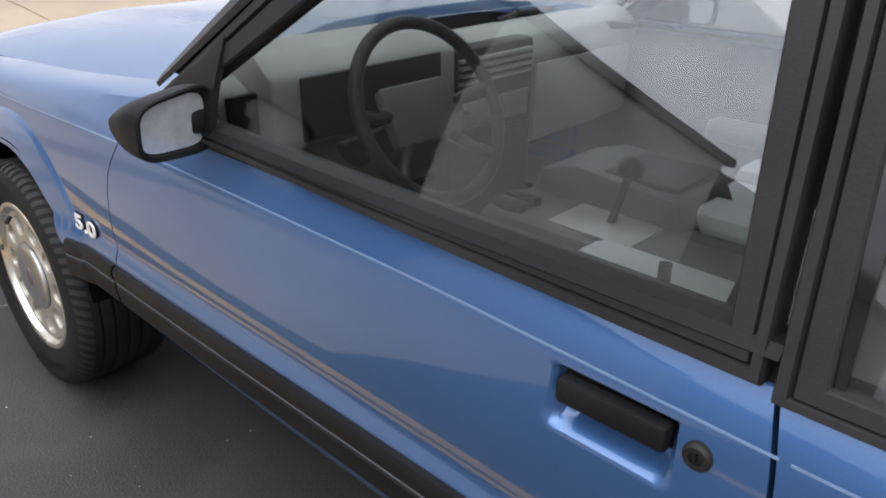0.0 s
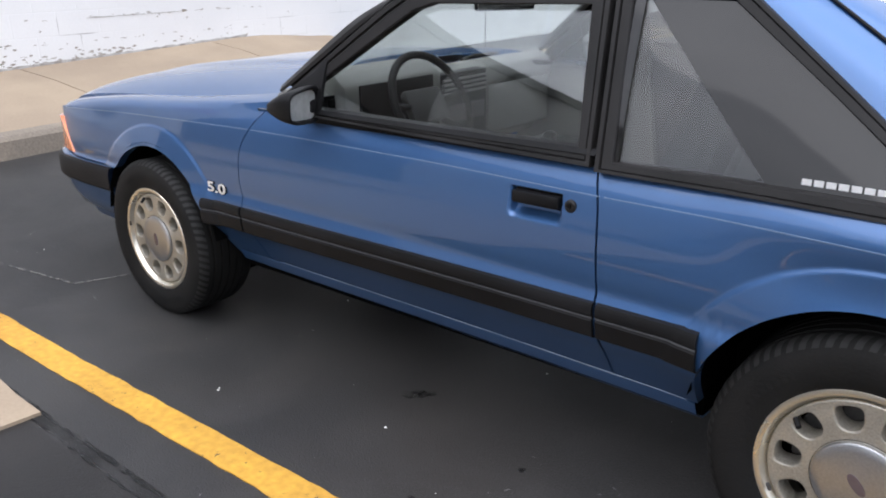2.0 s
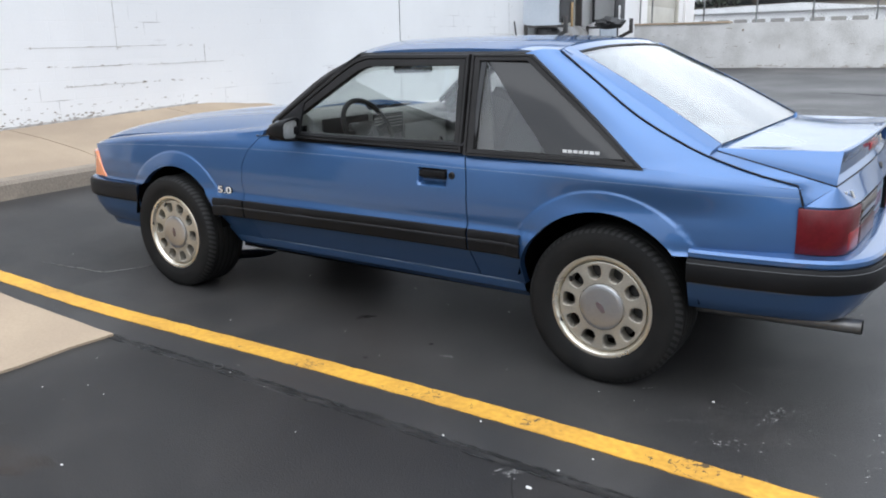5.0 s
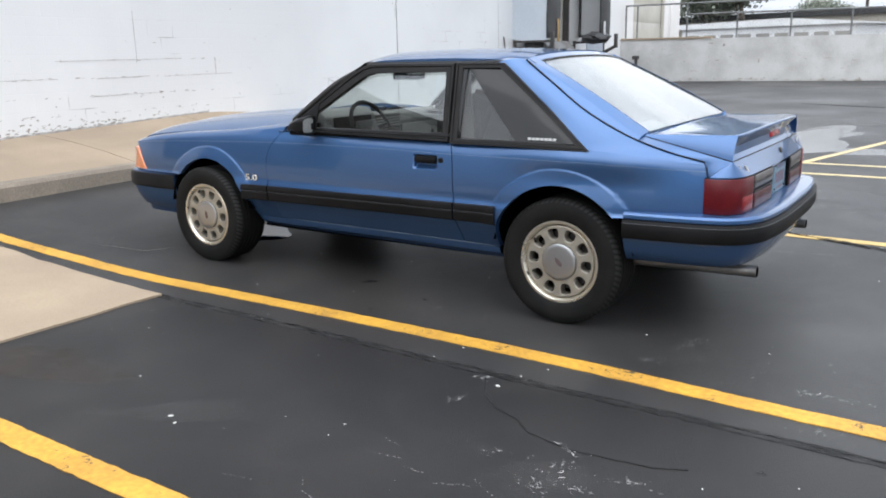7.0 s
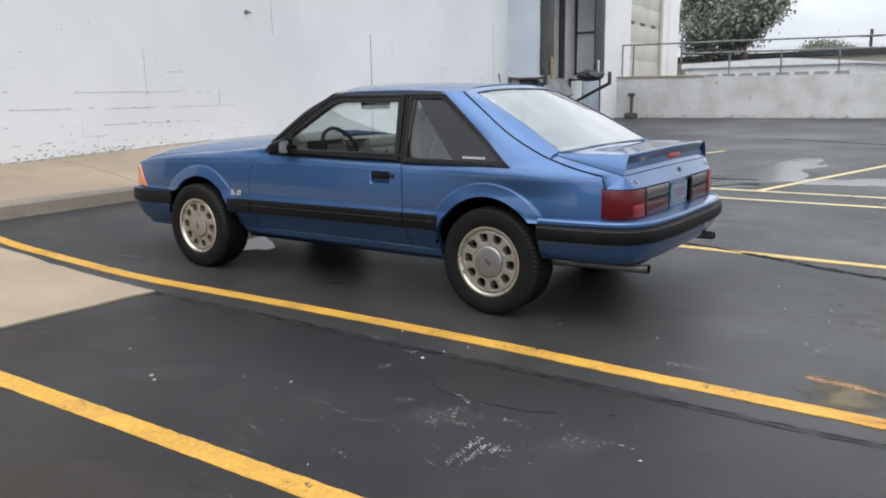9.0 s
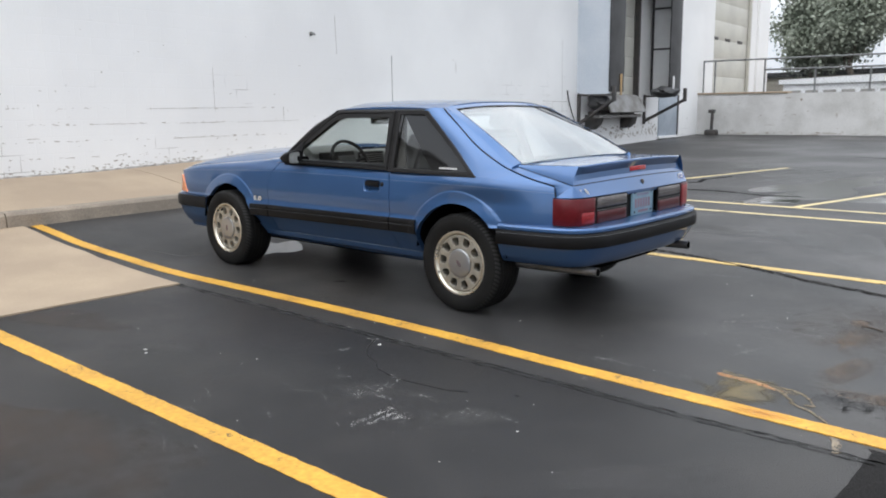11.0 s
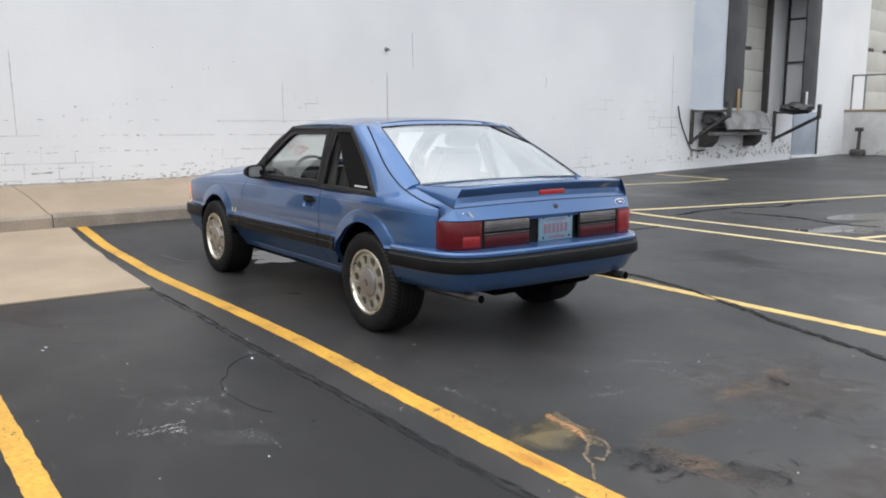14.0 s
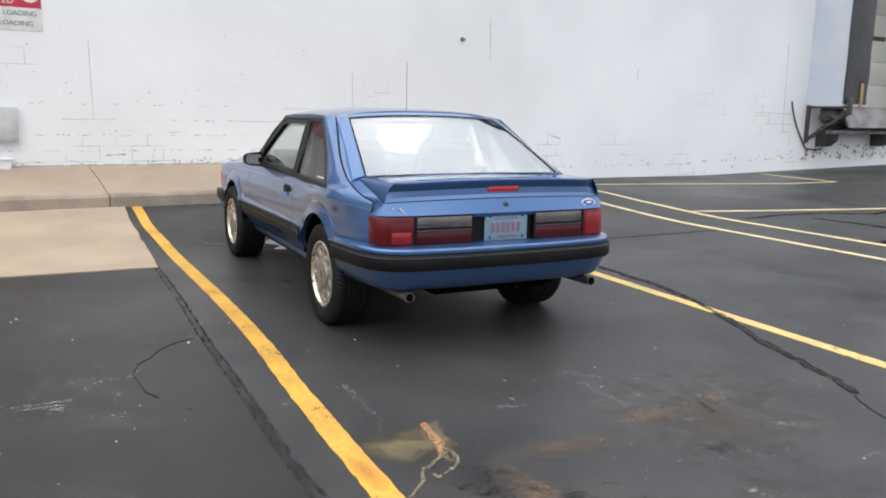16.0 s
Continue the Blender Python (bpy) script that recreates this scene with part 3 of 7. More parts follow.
def ribbon(name, pts, width, material, label, lift=0.004, wobble=0.0, step=0.12, category="marking", group="", kind="structure", ends=1.0):
    """A strip laid on the ground along points; wobble makes its edges uneven."""
    path = [Vector(p).to_2d() for p in pts]
    fine = []
    for a, b in zip(path, path[1:]):
        n = max(1, int((b - a).length / step))
        fine += [a.lerp(b, i / n) for i in range(n)]
    fine.append(path[-1])
    rows = []
    rnd = random.Random(len(name) + int(abs(fine[0].x) * 100) + int(abs(fine[0].y) * 100))
    for i, p in enumerate(fine):
        a, b = fine[max(i - 1, 0)], fine[min(i + 1, len(fine) - 1)]
        d = (b - a).normalized()
        s = Vector((-d.y, d.x))
        w = width / 2 * (ends if i in (0, len(fine) - 1) else 1)
        q = [p + s * (-w + rnd.uniform(-wobble, wobble)), p, p + s * (w + rnd.uniform(-wobble, wobble))]
        rows.append([(v.x, v.y, ground_height(v.x, v.y) + lift) for v in q])
    ob = sheet(name, rows, material, None, label, depth=(0, 0, -lift - 0.004))
    return tagged(ob, label, category, group, kind)


def blot(name, centre, rx, ry, turn, material, label, seed, lift=0.003, rough=0.35, n=40, category="stain"):
    """An uneven flat patch on the ground."""
    rnd = random.Random(seed)
    ph = [rnd.uniform(0, 6.28) for _ in range(6)]
    rows = []
    for i in range(n + 1):
        a = 2 * math.pi * i / n
        k = 1 + rough * sum(math.sin((j + 2) * a + ph[j]) / (j + 2) for j in range(6))
        row = []
        for f in (0.0, 0.55, 1.0):
            x, y = rx * k * f * math.cos(a), ry * k * f * math.sin(a)
            X = centre[0] + x * math.cos(turn) - y * math.sin(turn)
            Y = centre[1] + x * math.sin(turn) + y * math.cos(turn)
            row.append((X, Y, ground_height(X, Y) + lift * (1 if f < 1 else 0.3)))
        rows.append(row)
    ob = sheet(name, rows, material, None, label)
    return tagged(ob, label, category, kind="structure")


# parking lines
def line(pts, width, material, label):
    return ribbon("parking_line", pts, width, material, label, wobble=0.0032, step=0.04, group="parking lines")


edge = curve([(-3.85, -1.335), (-2.9, -1.335), (-2.0, -1.29), (-0.1, -1.238), (1.0, -1.228), (1.65, -1.240), (2.4, -1.272), (3.2, -1.292), (4.2, -1.303), (8, -1.31)])
line([(x, edge(x)) for x in np.arange(-3.85, 8.1, 0.15)], 0.105, YELLOW, "yellow painted parking line beside the blue car")
line([(-0.75, -2.90), (2.5, -2.885), (8, -2.86)], 0.105, YELLOW, "yellow painted parking line, slightly chipped")
line([(-3.9, 1.87), (0.7, 1.80), (2.06, 1.765), (8, 1.62)], 0.095, FADED, "yellow painted parking line on the far side of the car")
line([(-4.6, 4.62), (9, 4.60)], 0.085, PALE, "faded yellow parking line across the lot")
line([(-4.2, 5.32), (9, 5.36)], 0.085, PALE, "faded yellow parking line across the lot")
line([(-4.85, 5.9), (-4.15, 11.07)], 0.09, PALE, "faded white-yellow line beside the wall")
line([(-4.12, 11.12), (-6.05, 11.25)], 0.09, PALE, "faded line end turning to the wall")
line([(-1.92, 5.4), (-0.45, 10.5)], 0.09, PALE, "faded yellow line slanting to the dock")
line([(1.35, 5.4), (2.5, 9.4), (3.4, 12.6)], 0.09, PALE, "faded yellow line slanting to the dock")

# the newer, darker pour of asphalt on the camera's side of the seam
patch = sheet("asphalt_patch", [[(x, y + (0.006 * math.sin(x * 31) if y > -1.6 else 0), 0.001) for y in (-9.0, -7.0, -5.0, -3.5, -2.5, -1.515)] for x in np.arange(-0.88, 10, 0.25)], ASPHALT_NEW, depth=(0, 0, -0.004))
tagged(patch, "darker patch of newer asphalt beside the seam", "asphalt", kind="structure")

# a still darker square cut into it, up to the parking line
rows = []
for y in np.arange(-2.80, -1.36, 0.03):
    edge_x = 3.822 + 0.008 * noise.noise(Vector((0, y * 14, 0))) - (0.03 * ease((y + 1.42) / 0.05))
    rows.append([(x, y, 0.0022) for x in [edge_x] + list(np.linspace(3.9, 7.5, 10))])
square = sheet("asphalt_square", rows, ASPHALT_BLACK, depth=(0, 0, -0.004))
tagged(square, "black square patch of asphalt beside the yellow line", "asphalt", kind="structure")

# seals, cracks and stains on the asphalt
for dy, w in ((0.008, 0.016), (-0.034, 0.010), (-0.012, 0.044)):
    ribbon("tar_seam", [(-3.8, -1.49 + dy), (-0.85, -1.475 + dy), (0.28, -1.475 + dy), (1.28, -1.50 + dy), (2.0, -1.50 + dy), (2.6, -1.505 + dy), (3.1, -1.515 + dy), (3.58, -1.50 + dy), (8, -1.53 + dy)], w, SEAM if w < 0.03 else SEAM_FAINT, "dark broken seam along the edge of an asphalt patch", wobble=0.005, step=0.03, category="seam", lift=0.0022 if w < 0.03 else 0.0018)
ribbon("tar_seam", [(-0.5, 2.02), (0.67, 2.00), (1.24, 1.98), (1.7, 1.87), (2.19, 1.72), (2.7, 1.49), (3.0, 1.40), (3.37, 1.28), (3.54, 1.20)], 0.046, SEAL_WORN, "black tar seam crossing a yellow line", wobble=0.016, step=0.05, category="seam", lift=0.006)
ribbon("asphalt_crack", [(1.32, -1.56), (1.40, -1.70), (1.50, -1.79), (1.62, -1.84), (1.70, -1.91), (1.88, -1.955), (2.02, -1.94), (2.16, -1.925), (2.26, -1.88)], 0.0045, CRACK, "thin crack in the asphalt", wobble=0.0022, step=0.02, category="crack", ends=0.2)
ribbon("asphalt_crack", [(-1.9, 2.75), (-0.71, 3.12), (-0.66, 4.58)], 0.03, CRACK, "dark crack in the asphalt", wobble=0.012, step=0.06, category="crack", ends=0.3)
ribbon("asphalt_crack", [(-1.2, 5.6), (-1.25, 6.3), (-1.15, 6.95), (-0.8, 7.5), (-0.9, 7.9), (-0.7, 8.6)], 0.06, TAR, "wandering tar line in the asphalt", wobble=0.025, step=0.06, category="crack", ends=0.3)
ribbon("asphalt_crack", [(-0.9, 6.4), (-0.3, 6.5), (0.05, 6.5), (0.6, 6.3), (1.1, 6.4)], 0.06, TAR, "wandering tar line in the asphalt", wobble=0.025, step=0.06, category="crack", ends=0.3)
ribbon("asphalt_crack", [(-0.1, 13.6), (1.0, 13.1), (2.0, 12.7), (4.0, 12.4)], 0.06, TAR, "dark seam in the asphalt near the dock", wobble=0.03, step=0.2, category="crack")
ribbon("asphalt_crack", [(-1.55, -0.2), (-1.82, -0.89), (-2.3, -1.02)], 0.006, SCRATCH, "pale broken scratch in the asphalt", wobble=0.003, step=0.03, category="crack", ends=0.3)
for pts, w in (([(3.26, -0.93), (3.30, -0.95), (3.36, -0.99), (3.40, -1.04), (3.42, -1.07), (3.44, -1.10), (3.51, -1.13), (3.55, -1.17), (3.61, -1.23)], 0.017),
               ([(3.28, -0.93), (3.32, -0.92), (3.38, -0.92), (3.42, -0.94), (3.46, -0.98), (3.49, -1.03), (3.51, -1.07), (3.47, -1.08)], 0.011)):
    ribbon("spill_run", pts, w + 0.004, SPILL_EDGE, "pale dried rim of a spill run", wobble=0.006, step=0.012, category="stain", lift=0.0022, ends=0.3)
    ribbon("spill_run", pts, w * 0.42, SPILL_PALE, "thin pale dried run of a spill", wobble=0.004, step=0.012, category="stain", lift=0.0034, ends=0.3)
blot("orange_spill", (3.18, -0.925), 0.130, 0.032, -0.18, ORANGE, "dried orange spill on the asphalt", 3, lift=0.004, rough=0.45)
blot("orange_spill", (3.19, -0.915), 0.150, 0.062, -0.25, SPILL_EDGE, "pale dried rim of an orange spill", 4, lift=0.0030, rough=0.5)
ribbon("spill_stain", [(x, edge(x)) for x in np.arange(3.20, 3.54, 0.03)], 0.098, STAINED, "orange stain of a spill soaked into the yellow line", lift=0.0052, step=0.03, category="stain")
ribbon("spill_run", [(3.655, -1.345), (3.675, -1.37), (3.70, -1.43), (3.715, -1.49), (3.72, -1.51)], 0.030, SPILL_PALE, "tan drip run out below the yellow line", wobble=0.006, step=0.015, category="stain", lift=0.0035, ends=0.5)
blot("ochre_stain", (3.20, -1.06), 0.26, 0.21, -0.5, OCHRE, "ochre stain beside the yellow line", 5, lift=0.0025, rough=0.3)
ribbon("asphalt_crack", [(3.52, 1.21), (3.60, 1.13), (3.70, 1.08), (4.1, 0.9)], 0.008, CRACK, "thin crack running on from the tar seam", wobble=0.004, step=0.03, category="crack", ends=0.3)
blot("rust_stain", (3.76, -0.80), 0.30, 0.10, 0.25, RUST, "rusty brown stain in cracked asphalt", 7, lift=0.002, rough=0.25)
blot("rust_stain", (3.48, -0.48), 0.09, 0.34, -0.3, RUST, "rusty brown streak on the asphalt", 10, lift=0.002, rough=0.25)
blot("rust_stain", (3.36, 0.13), 0.09, 0.30, 0.1, RUST, "rusty brown streak on the asphalt", 8, lift=0.002, rough=0.25)
blot("rust_stain", (3.30, 0.50), 0.06, 0.15, 0.3, RUST, "rusty brown streak on the asphalt", 9, lift=0.002, rough=0.25)
blot("puddle", (1.0, 7.6), 0.55, 1.7, -0.25, WET, "shallow puddle reflecting the grey sky", 11, lift=0.002, rough=0.6, category="puddle")
blot("puddle", (2.4, 6.6), 0.9, 0.45, 0.3, WET, "shallow puddle reflecting the grey sky", 12, lift=0.002, rough=0.7, category="puddle")
blot("puddle", (0.95, 5.75), 0.35, 0.16, 0.6, WATER, "small puddle at a parking line", 14, lift=0.002, rough=0.7, category="puddle")
blot("puddle", (-1.62, -0.06), 0.26, 0.36, 0.35, WATER, "thin puddle under the nose of the car", 18, lift=0.002, rough=0.4, category="puddle")
blot("oil_spot", (0.47, -0.78), 0.016, 0.014, 0.2, SPOT, "small dark oil spot on the asphalt", 15, lift=0.002, rough=0.4)
blot("oil_spot", (-0.03, -0.65), 0.06, 0.03, 0.9, SPOT, "smeared dark oil spot on the asphalt", 16, lift=0.002, rough=0.5)
blot("oil_spot", (0.32, -1.06), 0.022, 0.012, 0.3, SPOT, "small dark oil spot on the asphalt", 17, lift=0.002, rough=0.5)
blot("oil_spot", (2.46, -1.78), 0.028, 0.014, 0.6, SPOT, "small dark oil spot on the asphalt", 19, lift=0.002, rough=0.5)


def crackle(name, x0, x1, y0, y1, count, seed, label, size=0.12):
    """Short thin crooked cracks in one mesh."""
    rnd = random.Random(seed)
    verts, faces = [], []
    for _ in range(count):
        x, y, a = rnd.uniform(x0, x1), rnd.uniform(y0, y1), rnd.uniform(0, 6.28)
        for _ in range(rnd.randint(3, 7)):
            a += rnd.uniform(-0.9, 0.9)
            l, w = rnd.uniform(0.3, 1) * size * 0.35, rnd.uniform(0.001, 0.0035)
            nx, ny = x + l * math.cos(a), y + l * math.sin(a)
            s = (-math.sin(a) * w, math.cos(a) * w)
            k = len(verts)
            for px, py in ((x - s[0], y - s[1]), (nx - s[0], ny - s[1]), (nx + s[0], ny + s[1]), (x + s[0], y + s[1])):
                verts.append((px, py, ground_height(px, py) + 0.005))
            faces.append((k, k + 1, k + 2, k + 3))
            x, y = nx, ny
    return tagged(raw(name, verts, faces, CRACK), label, "cracks", kind="stuff")


def scuffs(x0, x1, y0, y1, count, seed, turn, length=0.08):
    """Broken pale scratches that run roughly one way, made of many small flakes."""
    rnd = random.Random(seed)
    verts, faces = [], []
    for _ in range(count):
        x, y, a = rnd.uniform(x0, x1), rnd.uniform(y0, y1), turn + rnd.gauss(0, 0.35)
        for _ in range(rnd.randint(4, 12)):
            l = rnd.uniform(0.1, 0.35) * length
            w = rnd.uniform(0.0006, 0.0022)
            x += math.cos(a) * (l + rnd.uniform(0, 0.25) * length) + rnd.gauss(0, 0.003)
            y += math.sin(a) * (l + rnd.uniform(0, 0.25) * length) + rnd.gauss(0, 0.003)
            k = len(verts)
            for u, v in ((-1, -0.4), (0.2, -1), (1, 0.3), (-0.3, 1)):
                px = x + u * l / 2 * math.cos(a) - v * w * math.sin(a)
                py = y + u * l / 2 * math.sin(a) + v * w * math.cos(a)
                verts.append((px, py, ground_height(px, py) + 0.003))
            faces.append((k, k + 1, k + 2, k + 3))
    tagged(raw("scuff_marks", verts, faces, CHALK), "broken pale scratches on the asphalt", "scratches", kind="stuff")


crackle("crazed_cracks", 3.50, 3.80, -1.02, -0.80, 26, 21, "crazed alligator cracks in the asphalt", 0.06)
crackle("crazed_cracks", 3.75, 4.1, -0.85, -0.5, 16, 27, "crazed cracks in the asphalt", 0.06)
for x, y, a, b, t, seed in ((3.60, -0.94, 0.16, 0.10, 0.4, 41), (3.95, -0.70, 0.18, 0.09, 0.2, 42), (3.75, 0.10, 0.10, 0.06, 0.8, 43)):
    blot("crazed_patch", (x, y), a, b, t, CRAZED, "dark crazed patch in the asphalt", seed, lift=0.0032, rough=0.5)
for x, y, a, b, t, seed in ((1.9, -2.15, 0.30, 0.12, 0.6, 51), (2.45, -2.10, 0.30, 0.10, 0.7, 52), (2.75, 0.10, 0.25, 0.09, 0.9, 54), (3.05, 0.10, 0.25, 0.07, 0.3, 56), (0.55, -2.4, 0.4, 0.12, 0.5, 57), (3.2, -2.2, 0.5, 0.12, 0.8, 59), (4.0, 0.2, 0.30, 0.10, 0.4, 62), (1.6, 3.1, 0.8, 0.10, 0.3, 63), (2.9, 2.6, 0.6, 0.10, 0.9, 64)):
    blot("pale_smear", (x, y), a, b, t, SMEAR, "faint pale smear rubbed into the asphalt", seed, lift=0.0022, rough=0.4, category="smear")
for x, y, a, b, t, seed in ((3.7, -2.6, 1.0, 0.6, 0.2, 71), (1.3, -3.4, 1.2, 0.5, 0.1, 72), (-0.6, -2.5, 0.7, 0.35, 0.4, 73), (4.4, -0.2, 0.7, 0.4, 0.6, 74), (3.4, 0.3, 0.5, 0.7, 0.2, 75)):
    blot("rust_wash", (x, y), a, b, t, WASH, "faint reddish-brown wash in the asphalt", seed, lift=0.0012, rough=0.4)
for x, y, a, b, t, seed in ((2.6, 3.2, 1.0, 0.6, 0.2, 81), (1.0, 3.3, 0.9, 0.5, 0.1, 82), (3.9, 2.3, 1.0, 0.5, 0.5, 84), (4.6, 6.0, 1.8, 1.2, 0.5, 85), (0.2, 9.5, 2.0, 1.2, 0.1, 86), (-3.2, 8.0, 1.4, 0.9, 0.3, 87)):
    blot("damp_patch", (x, y), a, b, t, DAMP, "damp dark patch on the asphalt", seed, lift=0.0016, rough=0.5, category="damp patch")
for x, y, n in ((-2.0, -0.8, 16), (1.0, -0.85, 12), (2.9, 0.3, 40), (3.6, 0.6, 30), (1.6, -2.6, 40), (2.1, 0.8, 8)):
    scuffs(x - 0.7, x + 0.7, y - 0.5, y + 0.5, n // 2, int(100 + x * 10), 0.6 + 0.3 * y, 0.04)


def flecks(spots, seed):
    """Crowds of tiny pale chips where the binder has worn off; each spot is x, y, length, width, turn, count."""
    rnd = random.Random(seed)
    verts, faces = [], []
    for cx, cy, a, b, turn, count in spots:
        for _ in range(count):
            u, v = rnd.gauss(0, a / 2), rnd.gauss(0, b / 2)
            x, y = cx + u * math.cos(turn) - v * math.sin(turn), cy + u * math.sin(turn) + v * math.cos(turn)
            r, t, k = abs(rnd.gauss(0, 0.0026)) + 0.0011, turn + rnd.gauss(0, 0.5), len(verts)
            long = r * rnd.choice((1.0, 1.2, 1.6, 2.6))
            for p, q in ((-1, -0.3), (-0.1, -0.8), (1, 0.2), (0.2, 0.9)):
                px = x + p * long * math.cos(t) - q * r * 0.6 * math.sin(t)
                py = y + p * long * math.sin(t) + q * r * 0.6 * math.cos(t)
                verts.append((px, py, ground_height(px, py) + 0.003))
            faces.append((k, k + 1, k + 2, k + 3))
    tagged(raw("pale_flecks", verts, faces, CHALK), "crowds of pale worn chips in the asphalt", "flecks", kind="stuff")


flecks(((2.14, -2.37, 0.14, 0.018, 1.57, 110), (2.185, -2.37, 0.12, 0.014, 1.6, 80), (1.9, -2.07, 0.10, 0.06, 0.9, 34), (1.67, -2.09, 0.10, 0.03, 0.1, 24), (1.89, -2.23, 0.09, 0.03, 2.7, 26), (1.86, -1.945, 0.09, 0.016, 2.7, 24),
        (1.79, -2.62, 0.06, 0.03, 0.4, 22), (1.33, -1.80, 0.05, 0.025, 1.2, 22), (1.32, -1.57, 0.07, 0.02, 0.6, 22), (2.14, -2.05, 0.10, 0.03, 0.2, 24), (2.02, -2.17, 0.10, 0.02, 0.0, 30), (2.28, -2.30, 0.10, 0.08, 0.9, 26)), 5)
flecks(((2.53, -1.39, 0.10, 0.03, 0.3, 30), (1.82, -1.02, 0.14, 0.04, 0.2, 28), (1.93, -0.72, 0.09, 0.04, 1.2, 40), (2.54, -1.05, 0.16, 0.02, 0.0, 40), (2.82, -1.06, 0.14, 0.03, 0.0, 45), (2.23, -2.31, 0.10, 0.04, 1.0, 40), (2.47, -2.06, 0.14, 0.08, 0.5, 40)), 6)
flecks(((2.08, 1.29, 0.26, 0.012, 0.2, 90), (2.74, 0.10, 0.18, 0.02, 0.7, 70), (3.10, 0.05, 0.26, 0.02, 0.05, 90), (3.0, -0.46, 0.14, 0.02, 1.3, 45), (3.69, 0.58, 0.10, 0.04, 1.2, 40), (4.09, -0.09, 0.12, 0.03, 1.0, 40), (3.5, 0.7, 0.8, 0.5, 0.5, 160), (3.6, -0.1, 0.6, 0.4, 1.5, 120), (2.9, 0.9, 0.7, 0.4, 0.3, 80), (2.4, -0.9, 0.7, 0.2, 0.0, 60), (3.3, 0.3, 0.5, 0.3, 0.5, 90), (2.7, -0.2, 0.4, 0.3, 0.5, 50), (1.0, -0.8, 0.8, 0.2, 0.0, 30), (0.61, -0.87, 0.03, 0.008, 0.3, 14)), 7)


def specks():
    """Small pale stones and bits of litter strewn over the lot."""
    rnd = random.Random(31)
    verts, faces = [], []
    for i in range(900):
        x, y = rnd.uniform(-2.6, 5.5), rnd.uniform(-4.2, 3.0)
        r = rnd.choice((0.001, 0.0015, 0.0015, 0.002, 0.002, 0.003, 0.0055))
        z, k = ground_height(x, y), len(verts)
        a = rnd.uniform(0, 6.28)
        for j in range(5):
            b = a + j * 1.2566
            q = r * rnd.uniform(0.6, 1.3)
            verts.append((x + q * math.cos(b), y + q * 0.7 * math.sin(b), z))
        verts.append((x, y, z + r * 0.7))
        faces += [(k + j, k + (j + 1) % 5, k + 5) for j in range(5)]
    tagged(raw("grit", verts, faces, LITTER), "small pale stones and grit on asphalt", "grit", kind="stuff")


specks()


def litter(x, y, r, turn):
    bm = bmesh.new()
    bmesh.ops.create_icosphere(bm, subdivisions=1, radius=r)
    for v in bm.verts:
        v.co *= 0.75 + 0.5 * noise.noise(v.co * 40 + Vector((x, y, 0)))
    bmesh.ops.transform(bm, matrix=pose(x, y, ground_height(x, y) + r * 0.22, 0, 0, turn) @ Matrix.Diagonal((1.3, 0.8, 0.45, 1)), verts=bm.verts)
    tagged(part("pebble", bm, LITTER), "small white pebble lying on the asphalt", "pebble", "pebbles")


for x, y, r, a in ((1.41, -1.61, 0.012, 10), (0.49, -2.49, 0.013, 40), (0.55, -2.52, 0.010, 80), (1.71, -0.72, 0.009, 0), (0.05, -2.3, 0.007, 20), (1.1, -2.2, 0.007, 70), (2.7, -2.1, 0.007, 15)):
    litter(x, y, r, a)
bm = bmesh.new()
bmesh.ops.create_cone(bm, cap_ends=False, segments=20, radius1=0.022, radius2=0.022, depth=0.006)
bmesh.ops.solidify(bm, geom=bm.faces[:], thickness=0.006)
bmesh.ops.transform(bm, matrix=pose(-0.15, -1.47, ground_height(-0.15, -1.47) + 0.004), verts=bm.verts)
tagged(part("metal_washer", bm, STEEL), "flat metal ring lying on the asphalt", "washer")
tube("twig", [(3.33, 0.40, 0.012), (3.39, 0.37, 0.018), (3.45, 0.36, 0.010)], 0.006, BARK)
tagged(bpy.data.objects["twig"], "short dark twig lying on the asphalt", "twig")


# concrete slab, kerb and sloped walk below the wall
def concrete_slab():
    xs, ys = np.linspace(-3.86, -0.89, 20), np.linspace(-6.5, -1.47, 24)
    rnd = random.Random(2)
    rows = [[(x + (rnd.uniform(-0.012, 0.012) if i in (0, 19) else 0), y + (rnd.uniform(-0.012, 0.012) if j == 23 else 0), ground_height(x, y) + 0.012) for j, y in enumerate(ys)] for i, x in enumerate(xs)]
    tagged(slab("concrete_slab", rows, CONCRETE, depth=(0, 0, -0.1)), "tan concrete slab set into the asphalt", "slab", kind="structure")


concrete_slab()


